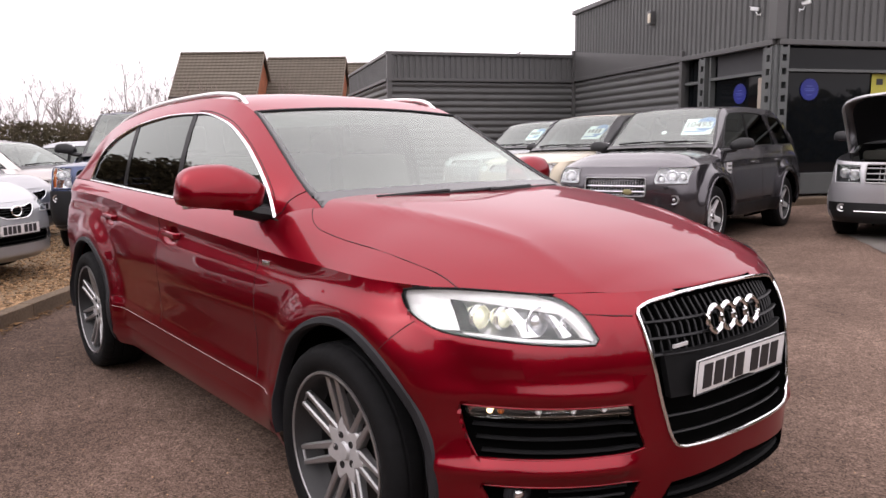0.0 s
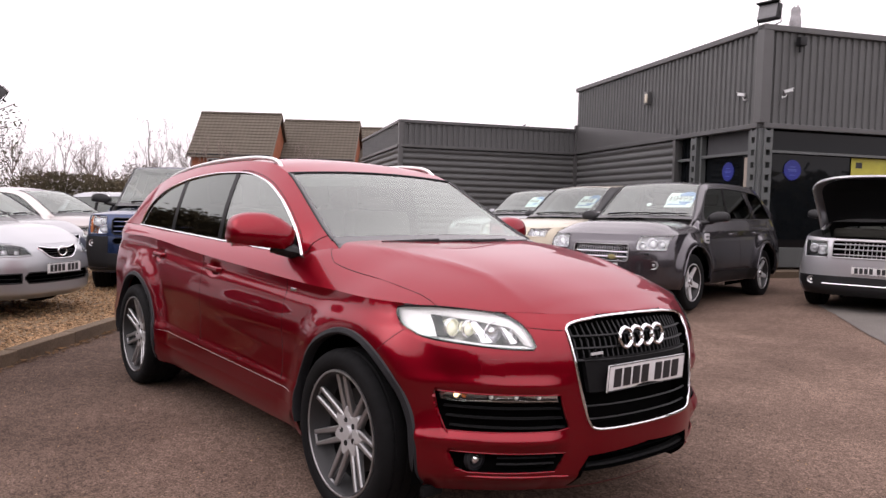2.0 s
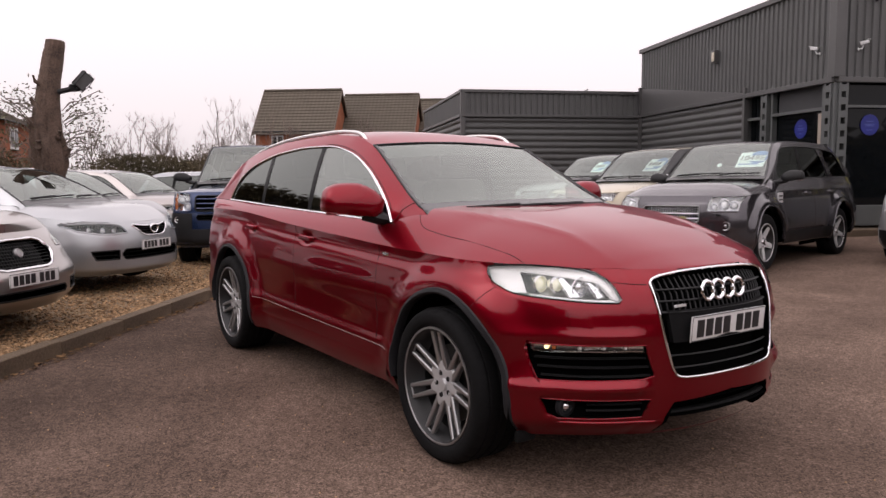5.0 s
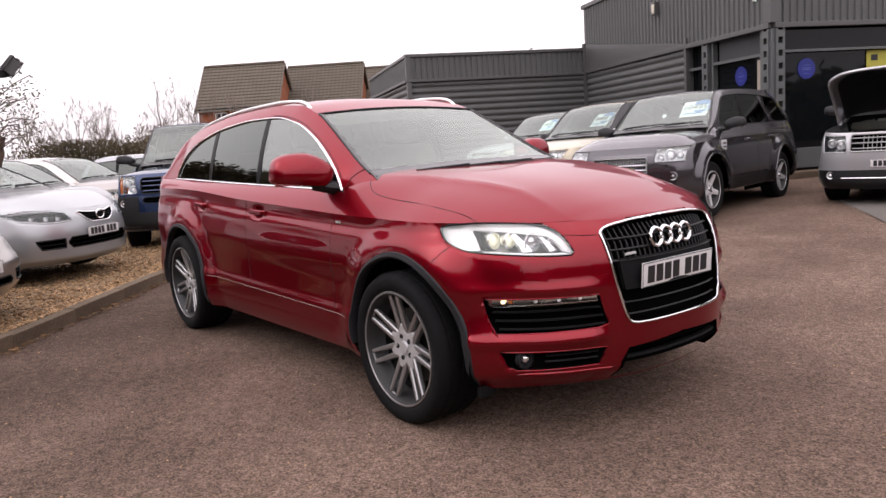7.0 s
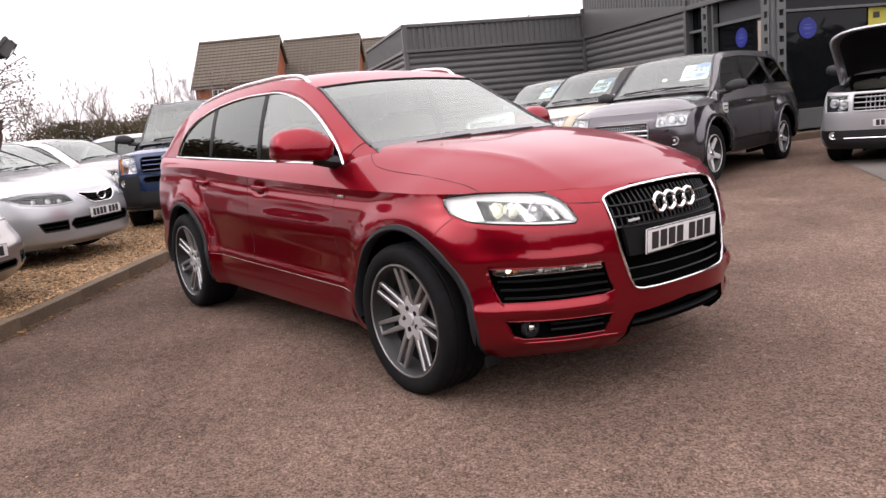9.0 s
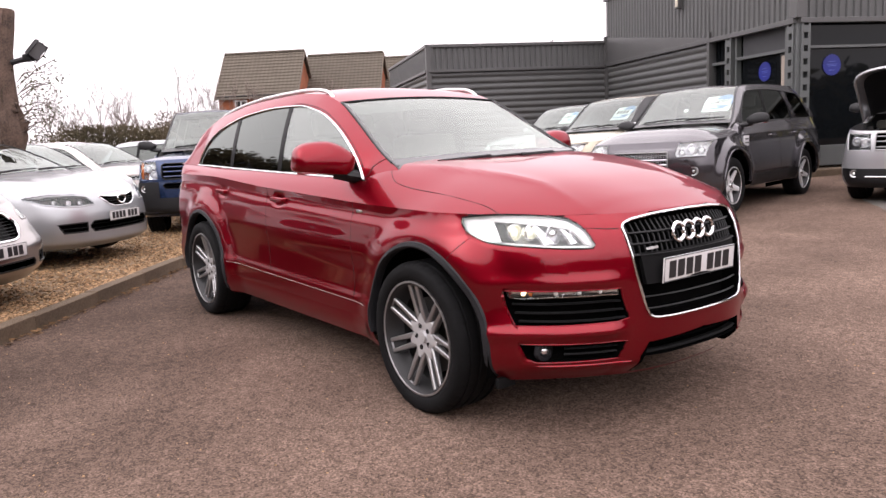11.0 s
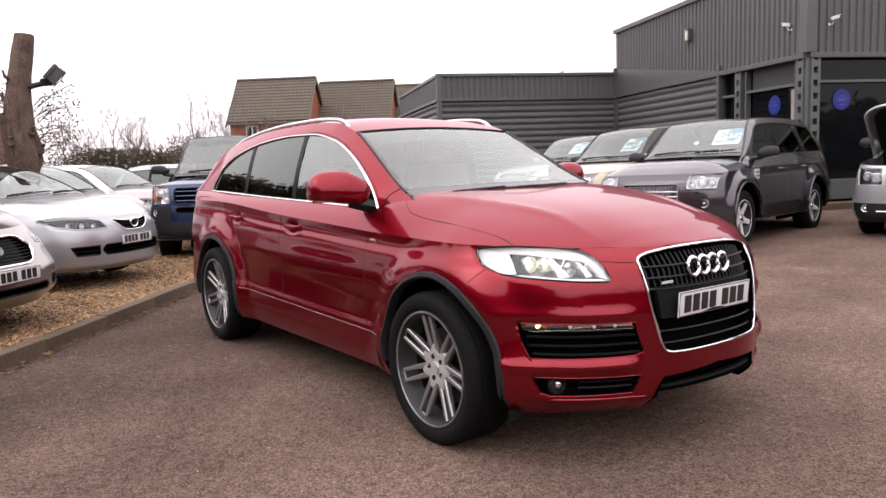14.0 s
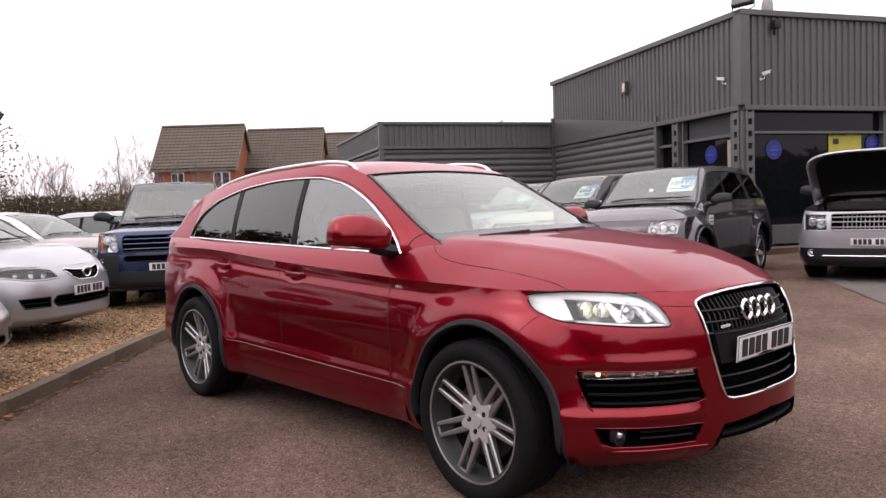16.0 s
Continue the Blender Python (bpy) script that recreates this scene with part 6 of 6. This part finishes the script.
for s in (1, -1):
    part("bumper_gap", tube([(x, s * (side_y(RED_CAR, x, z) + 0.0005), z) for x, z in ((1.868, 0.884), (1.84, 0.858), (1.81, 0.826), (1.78, 0.792))], 0.0017, 6), SEAM, car)
    part("bonnet_gap", tube([front_pt(RED_CAR, s * y, z, 0.0005) for y, z in ((0.528, 0.914), (0.49, 0.910), (0.45, 0.906), (0.405, 0.904))], 0.0022, 6), SEAM, car)
    for z in (0.372, 0.40):
        part("slat", bar_on(RED_CAR, z, s * 0.452, s * 0.66, 0.008, -0.03), PLASTIC, car)
part("tow_cover", lid(RED_CAR, [(-0.40, 0.74), (-0.44, 0.74), (-0.44, 0.70), (-0.40, 0.70)], 0.001, 0.002, 1), RED, car)


# ---- other parked cars ----
def block_lamp(y0, y1, z0, z1):
    return [(y1, z1), (y0 + 0.02, z1 - 0.01), (y0, z0 + 0.03), (y0 + 0.02, z0), (y1 - 0.02, z0)]


def wide(y, z0, z1, cut=0.03):
    h = [(0, z1), (y - cut, z1), (y, z1 - cut), (y, z0 + cut), (y - cut, z0), (0, z0)]
    return h + flip_y(h)[1:-1]


def four_by_four(paint_, roof, name, label, M, **kw):
    d = dict(cf=0.42, n=3.2, m=3.4, cr=0.35, paint=paint_, belt_z=1.16, hood_z=1.16, hood_f=1.02, wsb=0.95, wst_=0.38, axles=(1.33, -1.33), tyre_r=0.365, arch_z=0.385, arch=0.43, yroof=0.66,
             lamp=block_lamp(0.50, 0.84, 0.86, 1.0), bowls=[(0.74, 0.93, 0.045, LAMP_WHITE), (0.62, 0.93, 0.045, LAMP_WHITE)],
             grille=(wide(0.46, 0.86, 0.97), [(0.945, 0.010), (0.915, 0.010), (0.885, 0.010)], (0.865, 0.965, 0.05), SATIN, SATIN, 0.008),
             vents=[(wide(0.5, 0.46, 0.54), 2, PLASTIC)], fog=[(0.72, 0.62, 0.045)], plate=(0.66, None, 0), mirror_paint=PLASTIC, frame_paint=None, spokes=(5, False), shut=[(1.0, 0.80), (1.3, 0.815), (1.6, 0.80), (1.85, 0.76)])
    d.update(kw)
    c = build_car(name, label, suv(d.pop("fx", 2.17), d.pop("rx", -2.33), d.pop("half", 0.955), roof, **d))
    c.matrix_basis = M
    return c


COMPACT = dict(half=0.91, hood_f=0.985, lamp=block_lamp(0.475, 0.845, 0.775, 0.965), bowls=[(0.78, 0.865, 0.052, LAMP_WHITE), (0.665, 0.88, 0.068, LAMP_WHITE), (0.545, 0.84, 0.045, LAMP_WHITE)],
               grille=(wide(0.385, 0.635, 0.845, 0.022), [(0.815, 0.011), (0.752, 0.017), (0.688, 0.017), (0.65, 0.010)], (0.64, 0.84, 0.034), SATIN, GUNMETAL, 0.006), fog=[(0.705, 0.60, 0.046)], fog_mats=(GUNMETAL, HOUSING), vents=[(wide(0.59, 0.38, 0.47), 2, PLASTIC)], plate=(0.555, None, 0),
               flare=0.05, arch=0.445, zs=1.02, screen_glass=PALE_SCREEN, housing=LAMP_WHITE, yb=0.755, tumble=0.21, yroof=0.585, rear_top=-1.72, pillars=[-0.25, -1.24], body_post=(-1.42, -1.08, 0.085), mirror=(0.72, 0.965, 1.20, 1.0))
four_by_four(GREY, 1.74, "grey_suv", "dark grey compact off-roader with price card in screen", pose(-2.61, 7.50, ground_z(-2.6, 7.5), 0.8, 0.0, -79.6) @ Matrix.Scale(1.045, 4), **COMPACT)
four_by_four(CREAM, 1.76, "cream_suv", "champagne off-roader with price card in screen", pose(-4.45, 7.95, ground_z(-5, 8), 0.8, 0, -94) @ Matrix.Scale(1.01, 4), mirror=(0.75, 0.99, 1.23, 0.8), frame_paint=BLACK_PAINT, roof_paint=CREAM, screen_glass=BLUE_SCREEN)
four_by_four(PALE_SILVER, 1.74, "silver_suv", "pale silver off-roader with price card in screen", pose(-7.1, 9.4, ground_z(-7, 9), 0.8, 0, -96), mirror=(0.75, 0.99, 1.23, 0.8), mirror_paint=PALE_SILVER)
four_by_four(BRIGHT_SILVER, 1.86, "open_bonnet_suv", "silver off-roader with its bonnet raised", pose(-0.40, 10.35, ground_z(0, 10) - 0.03, 0, 0, -78), fx=2.25, rx=-2.7, half=0.978, z0=0.22, belt_z=1.22, hood_z=1.2, hood_f=1.02, hx=1.0, wsb=1.05, open=47, axles=(1.44, -1.44), tyre_r=0.385, arch_z=0.40,
             lamp=block_lamp(0.56, 0.90, 0.735, 0.975), bowls=[(0.80, 0.865, 0.058, HOUSING), (0.665, 0.845, 0.064, HOUSING)], grille=(wide(0.52, 0.74, 0.975, 0.02), [(0.935, 0.016), (0.86, 0.016), (0.785, 0.016)], (0.745, 0.97, 0.055), GUNMETAL, GUNMETAL, 0.012), housing=FLARE, vents=[], fog_off=0.016, fog=[(0.77, 0.415, 0.045)], plate=(0.575, None, 0))
big = bpy.data.objects["open_bonnet_suv"]
B = SPEC["open_bonnet_suv"]
part("bumper_strip", tube([front_pt(B, -0.62 + 0.062 * k, 0.375, 0.014) for k in range(21)], 0.014, 6, False, 0.7), CHROME, big, "bright bumper strip")
part("bumper_cladding", strip(B, [(-0.955 + 0.0955 * k, 0.485) for k in range(21)], [(-0.955 + 0.0955 * k, 0.22) for k in range(21)], 0.008), PLASTIC, big, "black lower bumper")
small = bpy.data.objects["grey_suv"]
G = SPEC["grey_suv"]
for s in (1, -1):
    vent = part("wing_vent", boxm(0.90, s * (side_y(G, 0.90, 0.92) + 0.004), 0.92, 0.16, 0.014, 0.14, 0.005), ALLOY, small, "bright side vent")
    for k in range(2):
        part("slat", boxm(0.90, s * (side_y(G, 0.90, 0.92) + 0.012), 0.895 + 0.05 * k, 0.11, 0.004, 0.018), PLASTIC, vent)
    wash = front_pt(G, s * 0.62, 0.735, 0.006)
    part("lamp_washer", boxm(wash.x, wash.y, wash.z, 0.02, 0.055, 0.022, 0.006), PLASTIC, small)
    part("sill_cladding", sheet([[(x, s * (side_y(G, x, z) + 0.006), z) for z in (0.31, 0.36, 0.42, 0.47)] for x in [0.86 - 1.72 * k / 12 for k in range(13)]]), PLASTIC, small, "black sill")
oval = front_pt(G, 0.17, 0.685, 0.004)
part("grille_badge", ([(oval.x, oval.y + 0.058 * math.cos(q), oval.z + 0.032 * math.sin(q)) for q in [2 * math.pi * k / 20 for k in range(20)]] + [(oval.x + 0.008, oval.y, oval.z)], [(k, (k + 1) % 20, 20) for k in range(20)]), BADGE_GOLD, small, "plain dull gold oval badge")
four_by_four(BLUE, 1.88, "blue_suv", "dark blue boxy off-roader on gravel, price card in screen", pose(-8.25, 1.73, 0.07, 0, 0, -26), fx=2.25, rx=-2.6, half=0.955, belt_z=1.20, hood_z=1.19, hood_f=1.12, wsb=1.02, wst_=0.42, yroof=0.60, axles=(1.44, -1.44), tyre_r=0.375, arch_z=0.39, cf=0.30, n=4.0, m=4.0, rear_top=-2.3,
             screen_glass=BLUE_SCREEN, frame_paint=BLACK_PAINT, roof_paint=BLUE, lamp=block_lamp(0.64, 0.905, 0.83, 1.09), bowls=[(0.80, 1.01, 0.055, LAMP_WHITE), (0.71, 0.90, 0.055, LAMP_WHITE), (0.72, 1.03, 0.04, LAMP_WHITE)], lamp_bits=[("turn_lens", [(0.903, 1.08), (0.86, 1.08), (0.86, 0.85), (0.903, 0.85)], AMBER)],
             grille=(wide(0.59, 0.83, 1.05), [(1.01, 0.02), (0.94, 0.02), (0.87, 0.02)], None, BLUE, PLASTIC, 0.008), vents=[(wide(0.58, 0.70, 0.775), 1, PLASTIC), (wide(0.6, 0.42, 0.52), 1, PLASTIC)], fog=[(0.845, 0.707, 0.04)], plate=(0.62, None, 0))
BOXY = SPEC["blue_suv"]
for s in (1, -1):
    part("bumper_cladding", strip(BOXY, [(s * (0.64 + 0.315 * k / 8), 0.80) for k in range(9)], [(s * (0.64 + 0.315 * k / 8), 0.34) for k in range(9)], 0.006), PLASTIC, bpy.data.objects["blue_suv"], "black plastic bumper corner")
part("bumper_cladding", strip(BOXY, [(-0.64 + 0.16 * k, 0.57) for k in range(9)], [(-0.64 + 0.16 * k, 0.34) for k in range(9)], 0.006), PLASTIC, bpy.data.objects["blue_suv"], "black plastic lower bumper")


WINGED_HALF = [(0, 0.705), (0.15, 0.712), (0.27, 0.73), (0.295, 0.715), (0.20, 0.63), (0.14, 0.605), (0, 0.60)]
WINGED = WINGED_HALF + flip_y(WINGED_HALF)[1:-1]


def saloon(paint_, roof, name, label, M, **kw):
    d = dict(cf=0.72, n=2.2, m=2.4, cr=0.6, paint=paint_, belt_z=0.95, hood_z=0.97, hood_f=0.775, zs=0.86, wsb=1.05, wst_=0.15, axles=(1.34, -1.34), tyre_r=0.32, rim_r=0.215, arch=0.365, arch_z=0.335, flare=0.015, yroof=0.56, z0=0.185, rear_top=-1.35,
             lamp=[(0.82, 0.742), (0.71, 0.760), (0.52, 0.752), (0.42, 0.728), (0.385, 0.645), (0.53, 0.634), (0.655, 0.640), (0.78, 0.675)], bowls=[(0.70, 0.71, 0.034, LAMP_WHITE), (0.60, 0.70, 0.036, LAMP_WHITE), (0.50, 0.69, 0.034, LAMP_WHITE)], lamp_bits=[("lamp_bezel", ([(0.80, 0.736), (0.70, 0.752), (0.52, 0.745), (0.42, 0.722)], [(0.79, 0.73), (0.70, 0.738), (0.52, 0.732), (0.42, 0.71)]), FLARE), ("lamp_bezel", ([(0.77, 0.685), (0.655, 0.648), (0.53, 0.640), (0.40, 0.648)], [(0.77, 0.692), (0.655, 0.662), (0.53, 0.654), (0.41, 0.66)]), FLARE)],
             grille=(WINGED, [(0.695, 0.005), (0.665, 0.005), (0.635, 0.005)], None, PLASTIC, CHROME, 0.007), vents=[(wide(0.47, 0.355, 0.465, 0.04), 2, PLASTIC), ([(0.74, 0.455), (0.50, 0.46), (0.50, 0.36), (0.70, 0.36)], 1, PLASTIC)], housing=FLARE, plate=(0.50, None, 0), spokes=(10, False), mirror=(0.55, 0.93, 0.97, 0.85))
    d.update(kw)
    c = build_car(name, label, suv(d.pop("fx", 2.29), d.pop("rx", -2.4), d.pop("half", 0.89), roof, **d))
    c.matrix_basis = M
    return c


saloon(SILVER, 1.43, "silver_saloon", "bright silver saloon car parked on gravel", pose(-6.40, -2.24, 0.125, 0, 0, 40))
part("nose_badge", tube([(2.275, 0.065 * math.cos(a), 0.675 + 0.048 * math.sin(a)) for a in [2 * math.pi * k / 24 for k in range(24)]] , 0.009, 6, True), CHROME, bpy.data.objects["silver_saloon"], "plain chrome oval badge")
saloon(WARM_SILVER, 1.46, "beige_saloon", "warm silver saloon with oval mesh grille", pose(-4.05, -3.89, 0.13, 0, 0, 43), half=0.93, fx=2.40, xf=[(0, 2.28), (0.2, 2.40), (0.42, 2.40), (0.6, 2.34), (0.85, 2.24), (1, 2.15)], hood_f=0.82, hood_z=1.0, zs=0.88,
       lamp=[(0.82, 0.77), (0.62, 0.77), (0.50, 0.72), (0.52, 0.67), (0.66, 0.665), (0.79, 0.69)], bowls=[(0.72, 0.72, 0.04, LAMP_WHITE), (0.60, 0.715, 0.036, LAMP_WHITE)], lamp_bits=[], housing=HOUSING,
       grille=(rounded(wide(0.36, 0.53, 0.755, 0.09), 1), [(0.56 + 0.025 * k, 0.004) for k in range(8)], (0.54, 0.75, 0.028), RIB, CHROME, 0.012), vents=[(wide(0.42, 0.30, 0.36, 0.03), 0, PLASTIC), ([(0.78, 0.42), (0.5, 0.40), (0.5, 0.31), (0.74, 0.31)], 1, PLASTIC)], plate=(0.455, None, 0))
J = SPEC["beige_saloon"]
jc = front_pt(J, 0, 0.655, -0.008)
part("nose_badge", lathe([(0.0, 0.008), (0.030, 0.006), (0.034, 0.012), (0.042, 0.0), (0.042, -0.02)], 24, "x"), GUNMETAL, bpy.data.objects["beige_saloon"], "plain round badge").matrix_basis = pose(jc.x, 0, jc.z, 0, -20, 0)
saloon(PALE_SILVER, 1.50, "silver_estate", "silver estate car parked on gravel", pose(-10.2, -1.25, 0.07, 0, 0, 36), rear_top=-2.0)
saloon(WARM_SILVER, 1.50, "silver_hatchback", "dull silver hatchback parked behind the row", pose(-13.3, 0.5, 0.07, 0, 0, 36), rear_top=-2.0)
saloon(PALE_SILVER, 1.48, "pale_hatchback", "pale silver car at the back of the row", pose(-14.4, 3.3, 0.07, 0, 0, 30), rear_top=-2.0)


# ---- price cards behind the screens ----
def lettering(words, size):
    """Words in the built-in font as a mesh in the plane z = 0."""
    cu = bpy.data.curves.new("lettering", "FONT")
    cu.body, cu.size, cu.align_x, cu.align_y, cu.extrude = words, size, "CENTER", "CENTER", 0.001
    tmp = new("lettering", cu)
    me = bpy.data.meshes.new_from_object(tmp.evaluated_get(bpy.context.evaluated_depsgraph_get()))
    bpy.data.objects.remove(tmp)
    return me


def price_card(M, wsb, zb, wst, zt, y, t, words, w=0.46, h=0.40):
    """A pale card lying against the inside of a windscreen."""
    a = math.degrees(math.atan2(zt - zb, wsb - wst))
    c = thing("price_card", "pale price card with blue print inside a windscreen", "sign", "price cards")
    c.matrix_basis = M @ pose(wsb + (wst - wsb) * t - 0.012, y, zb + (zt - zb) * t - 0.012, 0, 0, 90) @ pose(0, 0, 0, a, 0, 0)
    part("card", boxm(0, -0.02, 0, w * 0.84, h * 0.80, 0.003, 0.001), TAG, c)
    blob = [(0.34 * h * math.cos(q) + w * 0.17, 0.34 * h * math.sin(q) + 0.03, 0.0025) for q in [2 * math.pi * k / 24 for k in range(24)]]
    part("blue_print", (blob, [tuple(range(24))]), TAG_BLUE, c, "", False)
    part("price_strip", boxm(-0.01, 0.0, 0.008, w * 0.80, h * 0.30, 0.003), TAG, c)
    if words:
        tx = part("price", lettering(words, 0.14), INK, c, "", False)
        tx.matrix_basis = pose(-0.005, 0.0, 0.014)
    else:
        for k in range(4):
            part("print_bar", boxm(-0.12 + 0.07 * k, 0.0, 0.012, 0.045, h * 0.2, 0.002), INK, c)
    part("print_bar", boxm(-0.02, -h * 0.30, 0.005, w * 0.6, 0.02, 0.002), TAG_BLUE, c)


for nm, words, y, t in (("grey_suv", "10495", 0.40, 0.50), ("cream_suv", "", 0.36, 0.5), ("silver_suv", "", 0.36, 0.5)):
    price_card(bpy.data.objects[nm].matrix_basis, 0.95, 1.225, 0.38, 1.70, y, t, words)
tax = part("permit_disc", lathe([(0.0, 0.0), (0.036, 0.0), (0.036, -0.003)], 20, "z"), TAG, bpy.data.objects["grey_suv"], "small round paper disc inside the screen")
tax.matrix_basis = pose(0.765, -0.02, 1.375, 0, 40, 0)
price_card(bpy.data.objects["blue_suv"].matrix_basis, 1.02, 1.26, 0.42, 1.80, 0.42, 0.45, "", 0.34, 0.22)
